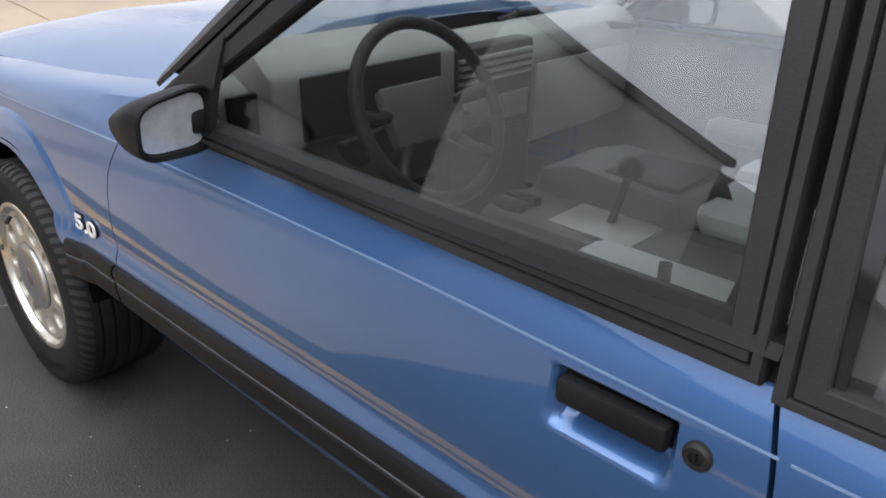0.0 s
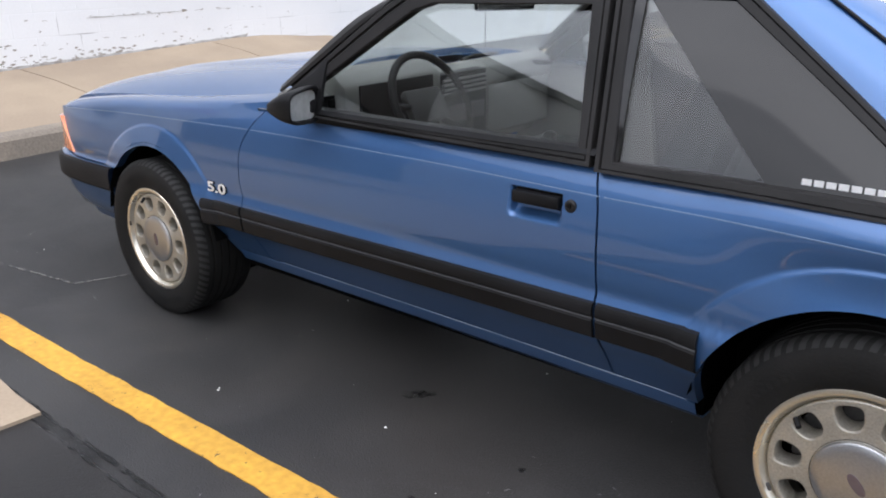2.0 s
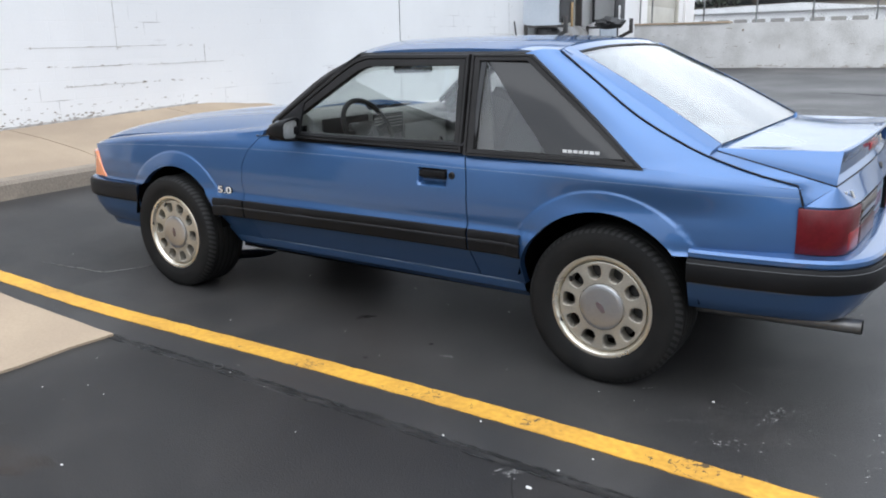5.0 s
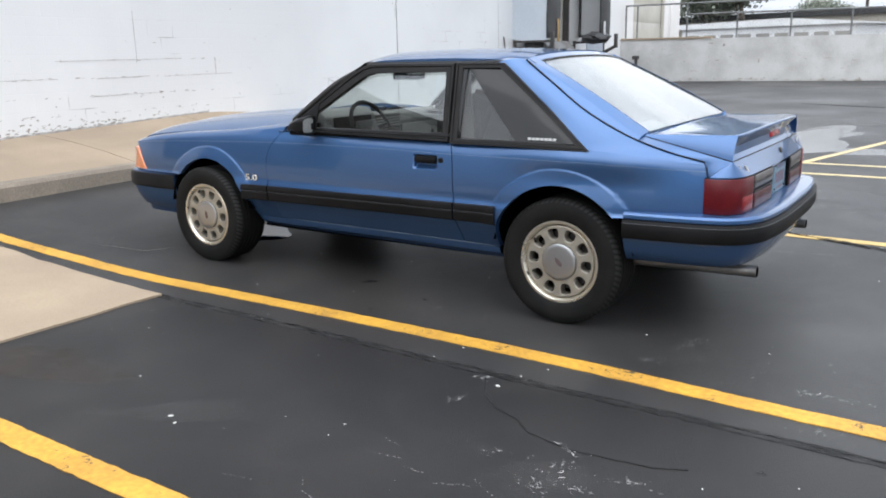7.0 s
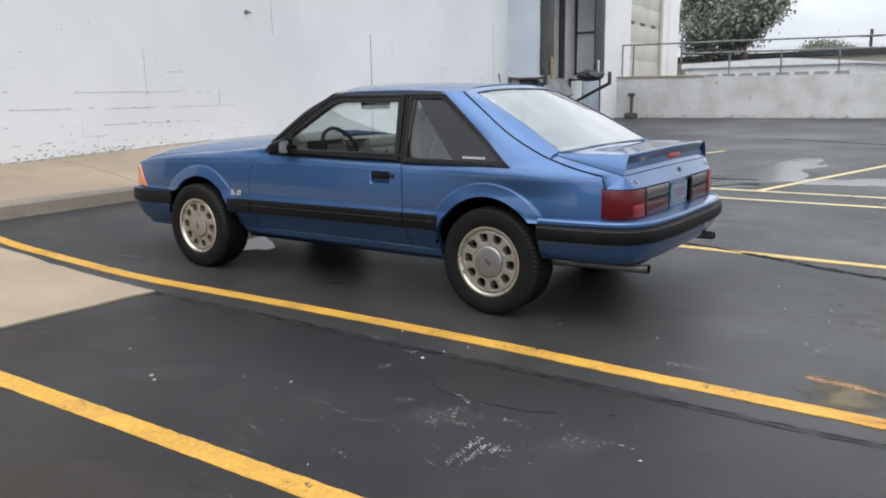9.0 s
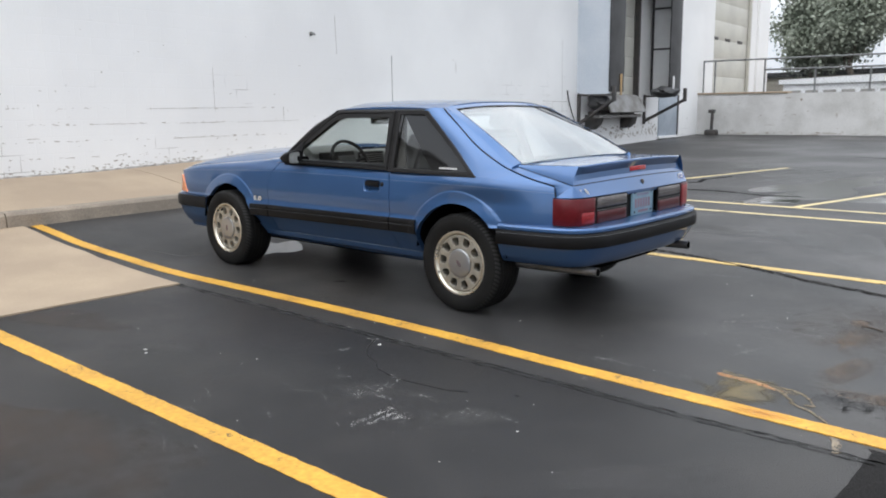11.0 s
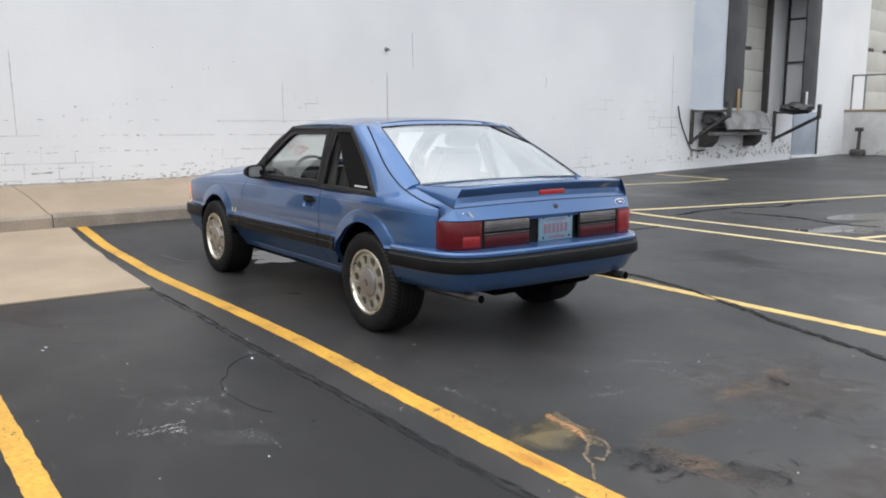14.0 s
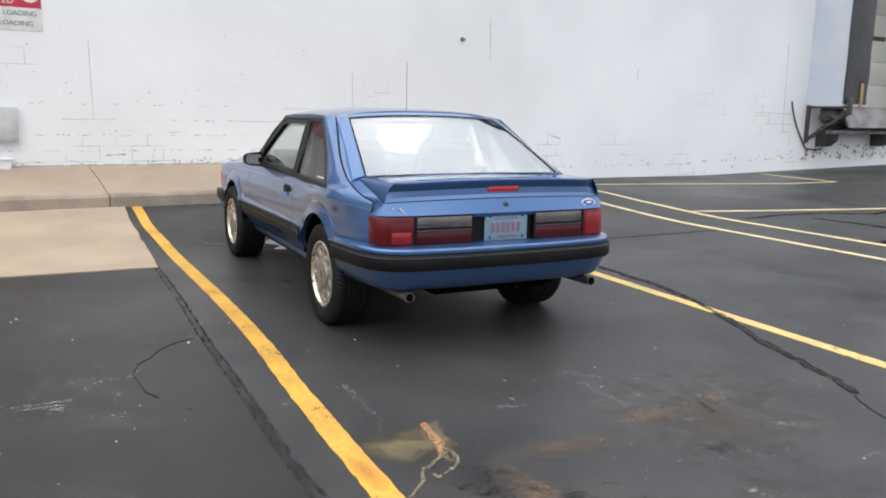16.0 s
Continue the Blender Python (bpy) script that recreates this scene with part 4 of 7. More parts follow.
def walkway():
    """Kerb stones and sloped walk panels, end to end with open joints, falling away at the far end."""
    cuts = [-9.0, -7.2, -5.4, -3.6, -1.75, 0.6, 2.6, 4.4]
    walk_ob = tagged(empty("walkway", "sloped tan concrete walk with a raised kerb below a white wall", "walkway", m=WALL), kind="structure")
    for a, b in zip(cuts, cuts[1:]):
        ys = np.linspace(a + 0.006, b - 0.006, 6)
        drop = lambda y: 1 - 0.75 * ease((y - 3.0) / 1.6)
        face = lambda y: 0.175
        rows = []
        for y in ys:
            g = 0.155
            h = face(y) * drop(y)
            rows.append([(1.62, y, g - 0.15), (1.60, y, g + h - 0.03), (1.575, y, g + h), (1.45, y, g + h + 0.006)])
        sheet("kerb_stone", rows, KERB, walk_ob, depth=(-0.14, 0, 0))
        rows = []
        for y in ys:
            g, h = 0.155, 0.181 * drop(y)
            top = 0.545 + 0.03 * max(0, y) - (1 - drop(y)) * 0.18
            rows.append([(1.44, y, g + h), (1.0, y, g + h + (top - g - h) * 0.40), (0.5, y, g + h + (top - g - h) * 0.75), (-0.01, y, top)])
        sheet("walk_panel", rows, CONCRETE, walk_ob, depth=(0, 0, -0.3))


walkway()


# the building: white block wall, dock, overhead door, platform
def wall_piece(name, y0, y1, z0, z1, thick=0.3):
    ob = slab(name, [[(0, y, z) for z in np.linspace(z0, z1, 12)] for y in np.linspace(y0, y1, 24)], WALL_PAINT, depth=(-thick, 0, 0))
    ob.matrix_world = WALL
    return tagged(ob, "white painted concrete block wall with peeling paint", "wall", kind="structure")


wall_piece("wall_west", -3.3, 13.62, -0.4, 8.0)
# low wing out of view, placed and toned for its reflection in the side glass
for nm, lo, hi, material, label in (("wall_west_link", -6.3, -3.3, DARK_BRICK, "dark brick wall of the adjoining wing"), ("wall_west_wing", -12.3, -6.3, GREY_BLOCK, "grey block wall of the low adjoining wing")):
    side_wing = box(nm, (-0.30, lo, -0.4), (0.0, hi, 4.4), material, None, bevel=0)
    side_wing.matrix_world = WALL
    tagged(side_wing, label, "wall", kind="structure")
side_wing = box("wing_roof", (-30.0, -12.5, 4.4), (0.1, -3.3, 4.6), ROOF_DARK, None, bevel=0)
side_wing.matrix_world = WALL
tagged(side_wing, "flat dark roof of the low wing", "roof", kind="structure")
side_wing = box("wall_wing_end", (-30.0, -12.6, -0.4), (-0.31, -12.3, 4.4), GREY_BLOCK, None, bevel=0)
side_wing.matrix_world = WALL
tagged(side_wing, "grey block end wall of the low wing", "wall", kind="structure")
wall_piece("wall_west_dock_base", 13.62, 16.9, -0.4, 1.60)
wall_piece("wall_west_dock_head", 13.62, 16.9, 4.9, 8.0)
wall_piece("wall_west_middle", 16.9, 23.3, -0.4, 8.0)
wall_piece("wall_west_door_base", 23.3, 27.6, -0.4, 1.70)
wall_piece("wall_west_door_head", 23.3, 27.6, 5.6, 8.0)
wall_piece("wall_west_end", 27.6, 29.8, -0.4, 8.0)
for nm, lo, hi in (("wall_building_end", (-30, 29.5, -0.4), (-0.31, 29.8, 8.0)), ("wall_building_start", (-30, -3.6, -0.4), (-0.31, -3.3, 8.0)), ("wall_building_back", (-30.3, -3.6, -0.4), (-30, 29.8, 8.0)), ("building_roof", (-30.3, -3.8, 8.0), (0.2, 30, 8.3))):
    o = box(nm, lo, hi, WALL_PAINT if "wall" in nm else ROOF_DARK, None, bevel=0)
    o.matrix_world = WALL
    tagged(o, "white block wall" if "wall" in nm else "flat dark roof of the building", "wall" if "wall" in nm else "roof", kind="structure")
# pilaster at the far corner
o = box("wall_pilaster", (0.0, 28.3, -0.4), (0.10, 29.75, 8.0), WALL_PAINT, None, bevel=0.01)
o.matrix_world = WALL
tagged(o, "white corner pilaster", "wall", kind="structure")


def chip(name, pts, w, label):
    """A narrow place on the wall where the paint is cracked or gone."""
    rnd = random.Random(int(abs(pts[0][0]) * 100))
    rows = []
    p = []
    for (a, b), (c, d) in zip(pts, pts[1:]):
        n = max(2, int(math.hypot(c - a, d - b) / 0.05))
        p += [(a + (c - a) * i / n, b + (d - b) * i / n) for i in range(n)]
    p.append(pts[-1])
    horiz = abs(pts[-1][0] - pts[0][0]) > abs(pts[-1][1] - pts[0][1])
    for y, z in p:
        k = w / 2 * rnd.uniform(0.3, 1.2)
        rows.append([(0.003, y - (0 if horiz else k), z - (k if horiz else 0)), (0.003, y + (0 if horiz else k), z + (k if horiz else 0))])
    ob = sheet(name, rows, CHIP, None, label, depth=(-0.004, 0, 0))
    ob.matrix_world = WALL
    tagged(ob, label, "crack", kind="structure")


GRIME = mat("grime", (0.26, 0.225, 0.185), (0.46, 0.44, 0.41), rough=0.9, big=5, fine=60)
CHIP = mat("bare_block", (0.30, 0.28, 0.255), (0.52, 0.51, 0.49), rough=0.9, big=9, fine=60)
for pts, w in (([(-1.67, 2.15), (-1.65, 1.14)], 0.014), ([(-1.85, 1.14), (-1.4, 1.145)], 0.010), ([(-1.52, 0.68), (-1.28, 0.69)], 0.035), ([(4.5, 2.82), (4.52, 2.21)], 0.014), ([(-0.7, 0.98), (-0.55, 0.985)], 0.018),
               ([(0.9, 1.33), (2.7, 1.345)], 0.012), ([(1.4, 1.13), (2.1, 1.135)], 0.015), ([(0.1, 1.14), (0.9, 1.14)], 0.010), ([(2.4, 1.13), (3.6, 1.14)], 0.010), ([(1.3, 0.93), (2.3, 0.935)], 0.012), ([(2.0, 1.9), (2.0, 1.3)], 0.012), ([(3.3, 1.35), (3.3, 1.12)], 0.012),
               ([(11.4, 1.46), (12.6, 1.45)], 0.02), ([(11.7, 1.23), (12.6, 1.22)], 0.02), ([(12.2, 1.05), (12.6, 1.05)], 0.02), ([(12.3, 2.9), (12.35, 1.0)], 0.018), ([(11.85, 1.46), (11.85, 1.25)], 0.016), ([(7.9, 2.2), (7.9, 2.0)], 0.02), ([(5.8, 0.98), (6.1, 0.90)], 0.03), ([(12.6, 0.98), (12.6, 0.8)], 0.02)):
    chip("wall_crack", pts, w * 0.52, "hairline crack with lost paint in the white wall")
# broken dirty joint where the wall meets the walk, with lost flakes above it
chip("wall_foot_joint", [(y, 0.552 + 0.03 * max(0, y)) for y in np.arange(-6.0, 3.3, 0.35)], 0.026, "broken dirty joint at the foot of the white wall")
def wall_flakes():
    """Many small lost flakes of paint, along the foot and along some joints."""
    rnd = random.Random(77)
    verts, faces = [], []

    def flake(y, z, w, h):
        k, n = len(verts), 7
        for i in range(n):
            a = 6.283 * i / n
            f = rnd.uniform(0.45, 1.0)
            verts.append((0.004, y + w * f * math.cos(a), z + h * f * math.sin(a)))
        faces.append(tuple(range(k, k + n)))

    for i in range(300):
        y = rnd.choice((rnd.uniform(-4.5, 3.2), rnd.uniform(-0.8, 1.6), rnd.uniform(4.5, 12.9)))
        z = ((0.56 + 0.03 * max(0, y)) if y < 3.3 else 0.24 + 0.018 * y) + abs(rnd.gauss(0, 0.045))
        w = rnd.uniform(0.006, 0.05) * (1.4 if y > 4 else 1)
        flake(y, z, w * 0.7, w * rnd.uniform(0.12, 0.35))
    for i in range(300):
        y, z = rnd.uniform(-4.5, 3.4), 0.2 * round(rnd.triangular(3.2, 8.5, 4)) - 0.06 + rnd.gauss(0, 0.006)
        w = rnd.uniform(0.004, 0.05)
        flake(y, z, w, rnd.uniform(0.0025, 0.007))
    for i in range(90):
        y, z = rnd.uniform(-4.5, 12.8), rnd.uniform(0.65, 2.4)
        w = rnd.uniform(0.004, 0.016)
        flake(y, z, w, w * rnd.uniform(0.5, 1.2))
    for i in range(220):
        y = rnd.uniform(12.9, 18.4)
        z = 0.45 + abs(rnd.gauss(0, 0.22))
        w = rnd.uniform(0.01, 0.07)
        flake(y, z, w, w * rnd.uniform(0.3, 1.2))
    ob = raw("paint_flakes", verts, faces, GRIME)
    ob.matrix_world = WALL
    tagged(ob, "small lost flakes and dirt low on the white wall", "stain", kind="stuff")


wall_flakes()


def at_wall(ob):
    ob.matrix_world = WALL
    return ob


# small lamp and sign on the wall
f = empty("wall_spout", "small metal spout on the white wall", "spout", m=WALL @ pose(0, 3.95, 2.5))
lathe("collar", [(0.0, 0.0), (0.035, 0.0), (0.035, 0.012), (0.02, 0.016), (0.0, 0.016)], GALV, f, n=16, m=pose(0, 0, 0, 0, 0, 90))
tube("pipe", [(0.0, 0, 0), (0.06, 0, 0.0), (0.09, 0, -0.02)], 0.014, GALV, f)
f = empty("wall_box", "grey steel electrical box on the white wall", "box", m=WALL)
box("box_body", (0.0, -2.95, 0.86), (0.10, -2.52, 1.28), PALE_BOX, f, bevel=0.01)
box("box_door", (0.10, -2.92, 0.89), (0.112, -2.55, 1.25), PALE_BOX, f, bevel=0.004)
box("conduit", (0.02, -2.80, 1.28), (0.06, -2.76, 4.0), WHITE, f, bevel=0.01)
f = empty("utility_box", "small white utility box at the foot of the wall", "box", m=WALL)
box("box_body", (0.0, -2.95, 0.40), (0.14, -2.63, 0.64), WHITE, f, bevel=0.01)
box("lid", (0.0, -2.97, 0.64), (0.16, -2.61, 0.66), WHITE, f, bevel=0.005)

f = empty("warning_sign", "red and white warning sign about wheel chocks, fixed to the wall", "sign", m=WALL)
box("sign_board", (0.0, -3.02, 2.20), (0.006, -2.17, 2.82), SIGN_WHITE, f, bevel=0.001)
box("red_panel", (0.006, -3.01, 2.47), (0.009, -2.18, 2.81), SIGN_RED, f, bevel=0)
TURN_OUT = pose(0, 0, 0, 90, 0, 90)
for txt, z, size, material, y in (("WHEELS", 2.745, 0.10, SIGN_WHITE, -2.72), ("MUST BE", 2.645, 0.10, SIGN_WHITE, -2.72), ("CHOCKED", 2.54, 0.10, SIGN_WHITE, -2.72), ("BEFORE LOADING", 2.40, 0.085, SIGN_GREEN, -2.60), ("OR UNLOADING", 2.28, 0.085, SIGN_GREEN, -2.60)):
    wide = {"I": 0.30, "M": 0.86, "W": 0.90, "L": 0.56, "E": 0.62, "F": 0.58, " ": 0.34}
    steps_y = [wide.get(ch, 0.70) * size for ch in txt]
    at = y - sum(steps_y) / 2
    for ch, d in zip(txt, steps_y):
        if ch != " ":
            outline_mesh("letter", None, 0.0008, 0, material, Matrix.Translation((0.0105, at + d / 2, z)) @ TURN_OUT, f, text=ch, size=size)
        at += d
lathe("emblem", [(0.0, 0.004), (0.105, 0.004), (0.11, 0.0)], SIGN_WHITE, f, n=28, m=Matrix.Translation((0.0095, -2.30, 2.64)) @ pose(0, 0, 0, 0, 0, 90))
outline_mesh("emblem_mark", [[(-0.07, 0.05), (0.02, 0.07), (0.07, 0.02), (0.0, 0.02)], [(-0.06, -0.01), (0.04, -0.01), (0.06, -0.05), (-0.02, -0.06)]], 0.001, 0, BLACK, Matrix.Translation((0.0155, -2.30, 2.64)) @ TURN_OUT, f)


# loading dock
def dock():
    d = empty("dock_shelter", "black and pale blue loading dock shelter on the white wall", "dock shelter", m=WALL)
    slab("side_panel", [[(x, 13.10 + 0.012 * math.sin(z * 9 + x * 5), z) for z in np.linspace(1.63, 5.0, 16)] for x in np.linspace(0.0, 0.90, 5)], PANEL, d, "pale blue side panel", depth=(0, 0.05, 0))
    slab("side_panel", [[(x, 17.78 + 0.01 * math.sin(z * 7), z) for z in np.linspace(1.75, 5.0, 16)] for x in np.linspace(0.0, 0.90, 5)], WHITE, d, "white inner side panel", depth=(0, 0.05, 0))
    for z in (1.78, 2.95, 4.1):
        box("rib", (0.02, 17.73, z), (0.90, 17.78, z + 0.05), SEAL, d, bevel=0.004)
    for x in (0.02, 0.86):
        box("post", (x, 17.72, 1.75), (x + 0.05, 17.78, 5.0), SEAL, d, bevel=0.004)
    for y0, y1, seed in ((13.06, 13.86, 0), (16.95, 17.75, 4)):
        rows = []
        for y in np.linspace(y0, y1, 7):
            rows.append([(0.92 + 0.05 * math.sin(math.pi * (y - y0) / (y1 - y0)) + 0.015 * noise.noise(Vector((y * 3, z * 2, seed))), y + 0.03 * noise.noise(Vector((1, z * 1.5, seed))), z) for z in np.linspace(1.68, 5.0, 20)])
        slab("curtain", rows, SEAL, d, "black vinyl front curtain", depth=(-0.04, 0, 0))
    box("head_curtain", (0.0, 13.06, 5.0), (0.97, 17.83, 5.9), SEAL, d, bevel=0.02)
    for y in (13.14, 17.28):
        box("bracket_wall", (0.02, y - 0.04, 0.82), (0.08, y + 0.04, 1.66), STEEL, d)
        box("bracket_arm", (0.02, y - 0.04, 1.585), (0.98, y + 0.04, 1.64), STEEL, d)
        tube("bracket_brace", [(0.06, y, 0.90), (1.0 + (0.25 if y > 15 else 0), y, 1.50)], 0.045, STEEL, d, sides=8)
        box("bracket_stub", (0.96 + (0.25 if y > 15 else 0), y - 0.05, 1.45), (1.04 + (0.25 if y > 15 else 0), y + 0.05, 1.82), STEEL, d)
    bm = bmesh.new()
    bmesh.ops.create_icosphere(bm, subdivisions=3, radius=1)
    for v in bm.verts:
        v.co *= 1 + 0.25 * noise.noise(v.co * 2.2)
    bmesh.ops.transform(bm, matrix=pose(0.75, 17.05, 1.72) @ Matrix.Diagonal((0.35, 0.62, 0.16, 1)), verts=bm.verts)
    part("torn_pad", bm, SEAL, d, "torn black pad")
    bm = bmesh.new()
    bmesh.ops.create_icosphere(bm, subdivisions=3, radius=1)
    for v in bm.verts:
        v.co *= 1 + 0.3 * noise.noise(v.co * 2.2 + Vector((4, 0, 0)))
    bmesh.ops.transform(bm, matrix=pose(0.50, 13.35, 1.44) @ Matrix.Diagonal((0.28, 0.22, 0.19, 1)), verts=bm.verts)
    part("torn_pad", bm, SEAL, d, "torn black pad")
    box("stake", (0.98, 13.50, 1.60), (1.02, 13.56, 2.12), WOOD, d, "bare wooden stake")
    box("stake", (0.98, 17.0, 1.80), (1.02, 17.06, 2.15), WHITE, d, "pale stake")
    door = empty("dock_door", "closed white sectional dock door with a slot", "door", m=WALL)
    for i in range(6):
        box("door_panel", (-0.18, 13.63, 1.62 + i * 0.55), (-0.13, 16.89, 2.165 + i * 0.55), CREAM, door, bevel=0.008)
    box("slot", (-0.13, 15.3, 3.22), (-0.118, 16.1, 3.32), STEEL, door, bevel=0.003)
    box("jamb", (-0.12, 16.8, 1.60), (0.02, 16.92, 4.9), STEEL, door, bevel=0.004)
    lev = empty("dock_leveller", "worn steel dock leveller plate with rubber bumpers", "dock leveller", m=WALL)
    slab("lip_plate", [[(0.30 + 0.35 * k, y, 1.64 - 0.46 * k * k) for k in np.linspace(0, 1, 6)] for y in np.linspace(13.75, 16.0, 8)], PLATE, lev, depth=(-0.03, 0, -0.02))
    box("deck", (-0.12, 13.75, 1.60), (0.31, 16.0, 1.645), PLATE, lev, bevel=0.004)
    box("cross_bar", (0.30, 13.45, 1.03), (0.46, 16.1, 1.11), PLATE, lev, "green-grey steel bar", bevel=0.006)
    box("frame_shadow_bar", (0.02, 13.7, 1.12), (0.30, 16.0, 1.2), STEEL, lev, bevel=0.004)
    for y in (13.55, 15.7):
        prism("bumper", [(0.0, 1.12), (0.42, 1.12), (0.34, 0.86), (0.2, 0.74), (0.0, 0.74)], STEEL, lev, axis="y", lo=y, hi=y + 0.32, bevel=0.02)
    cable = tube("hanging_cable", [(0.03, 12.55 + 0.62 * k, 1.72 - 1.02 * k ** 0.7 + 0.0 * k) for k in np.linspace(0, 1, 9)] + [(0.05, 13.5, 0.66), (0.06, 13.75, 0.67)], 0.014, STEEL)
    at_wall(tagged(cable, "dark cable hanging on the wall beside the dock", "cable"))
    sd = empty("service_hatch", "small grey-blue steel door low in the wall", "door", m=WALL)
    box("door_leaf", (0.0, 18.45, 0.42), (0.03, 19.95, 1.66), GREYDOOR, sd, bevel=0.004)
    box("door_jamb", (0.0, 19.95, 0.40), (0.05, 20.05, 1.68), STEEL, sd, bevel=0.004)
    box("door_sill", (0.0, 18.4, 0.34), (0.08, 20.05, 0.42), WALL_PAINT, sd, bevel=0.004)


dock()


def overhead_door():
    d = empty("overhead_door", "closed cream sectional overhead door above the platform", "door", m=WALL)
    for i in range(6):
        box("door_panel", (-0.16, 23.32, 1.72 + i * 0.65), (-0.11, 27.58, 2.368 + i * 0.65), CREAM, d, bevel=0.003)
    for y in (23.75, 25.1, 26.55):
        box("door_slot", (-0.11, y - 0.30, 3.64), (-0.10, y + 0.30, 3.75), STEEL, d, bevel=0.003)
    box("door_rail", (-0.10, 27.46, 1.70), (0.01, 27.56, 5.6), CREAM, d, bevel=0.004)


overhead_door()


def platform():
    rows = [[(x, 21.9, z) for z in np.linspace(-0.4, 1.70, 8)] for x in np.linspace(0.0, 30.0, 40)]
    at_wall(tagged(slab("wall_platform", rows, PLATFORM_PAINT, depth=(0, 0.3, 0)), "white painted retaining wall with chips and rust marks", "wall", kind="structure"))
    at_wall(tagged(box("platform_cap", (0.0, 21.86, 1.70), (2.9, 22.4, 1.76), CONCRETE, None, bevel=0.01), "concrete edge of the platform", "platform", kind="structure"))
    at_wall(tagged(box("platform_floor", (0.0, 22.2, -0.4), (30.0, 44.0, 1.62), KERB, None, bevel=0), "raised concrete platform behind the wall", "platform", kind="structure"))
    r = empty("railing", "grey steel pipe railing along the platform", "railing", m=WALL)
    tube("top_rail", [(0.10, 22.05, 2.80), (18, 22.05, 2.80)], 0.028, GALV, r)
    tube("mid_rail", [(2.1, 22.05, 2.46), (18, 22.05, 2.42)], 0.03, GALV, r)
    for x in (0.12, 0.50, 2.10, 3.63, 5.18, 6.82, 8.4, 10.0, 11.6, 13.2, 14.8):
        tube("post", [(x, 22.05, 1.60), (x, 22.05, 2.80 if x < 3 or x > 8 else 2.46)], 0.028, GALV, r)
    verts, faces = [], []
    for x in np.arange(2.1, 16.0, 0.11):
        for lean in (-0.92, 0.92):
            k = len(verts)
            for dx, z in ((-0.003, 1.66), (0.003, 1.66), (0.003, 2.58), (-0.003, 2.58)):
                xx = x + dx + lean * (z - 1.66)
                if xx > 16.2:
                    xx = 16.2
                verts.append((max(xx, 2.1), 22.09 + 0.004 * lean, z))
            faces.append((k, k + 1, k + 2, k + 3))
    tagged(raw("chain_link", verts, faces, GALV, r, "faint chain-link wire mesh"), kind="stuff")
    p = empty("steel_post", "dark steel post with a wide foot at the wall corner", "post", m=WALL @ pose(0.62, 21.55, 0.33))
    prism("foot", [(-0.20, -0.16), (0.20, -0.16), (0.20, 0.16), (-0.20, 0.16)], STEEL, p, axis="z", lo=0, hi=0.22, bevel=0.06)
    tube("pole", [(0, 0, 0.15), (0.02, 0, 0.82)], 0.05, STEEL, p)
    box("head", (-0.10, -0.09, 0.76), (0.10, 0.09, 0.88), STEEL, p, bevel=0.02)
    # chips, rust marks and dirt splashed along the foot, too small and many to pick apart
    rnd = random.Random(6)
    spots = [(2.9, 1.55, 0.30, 0.05), (3.3, 1.50, 0.10, 0.12), (4.35, 1.0, 0.08, 0.20), (3.1, 1.02, 0.22, 0.03), (2.4, 0.7, 0.5, 0.02), (5.3, 0.75, 0.04, 0.22), (6.3, 1.05, 0.4, 0.02), (7.0, 0.98, 0.3, 0.02), (6.7, 0.75, 0.15, 0.03), (2.1, 1.0, 0.08, 0.04)]
    spots += [(rnd.uniform(0.2, 14), rnd.uniform(0.5, 1.6), rnd.uniform(0.01, 0.10), rnd.uniform(0.008, 0.04)) for _ in range(90)]
    spots += [(rnd.uniform(0.2, 20), 0.36 + abs(rnd.gauss(0, 0.07)), rnd.uniform(0.03, 0.30), rnd.uniform(0.015, 0.06)) for _ in range(240)]
    verts, faces = [], []
    for x, z, w, h in spots:
        k, n = len(verts), 7
        for i in range(n):
            a = 6.283 * i / n
            f = rnd.uniform(0.5, 1.0)
            verts.append((x + w / 2 * f * math.cos(a), 21.893, z + h / 2 * f * math.sin(a)))
        faces.append(tuple(range(k, k + n)))
    at_wall(tagged(raw("paint_chips", verts, faces, GRIME), "chipped rusty places and dirt on white paint", "stain", kind="stuff"))


platform()


# the distance beyond the platform
def far_building():
    b = empty("tan_building", "long low tan building with a dark roof edge, far off", "building", m=pose(-14, 63, 1.2, 0, 0, -14))
    box("wall", (-30, 0, 0), (60, 12, 2.45), TAN, b, bevel=0)
    box("roof_edge", (-30.2, -0.3, 2.45), (60.2, 12, 2.85), ROOF_DARK, b, bevel=0.02)
    w = empty("storage_building", "low white storage building with roll-up doors, far off", "building", m=pose(-14, 50, 1.3, 0, 0, -14))
    box("wall", (0, 0, 0), (11.0, 4.5, 1.4), WHITE, w, bevel=0)
    prism("roof", [(-0.2, 1.4), (11.2, 1.4), (11.2, 1.5), (7.0, 1.85), (-0.2, 1.7)], WHITE, w, axis="y", lo=-0.2, hi=4.7)
    for i in range(9):
        x = 0.4 + i * 1.18
        d = box("roll_up_door", (x, -0.03, 0.05), (x + 0.85, 0.0, 1.0), SIDING, w, bevel=0.004)


far_building()


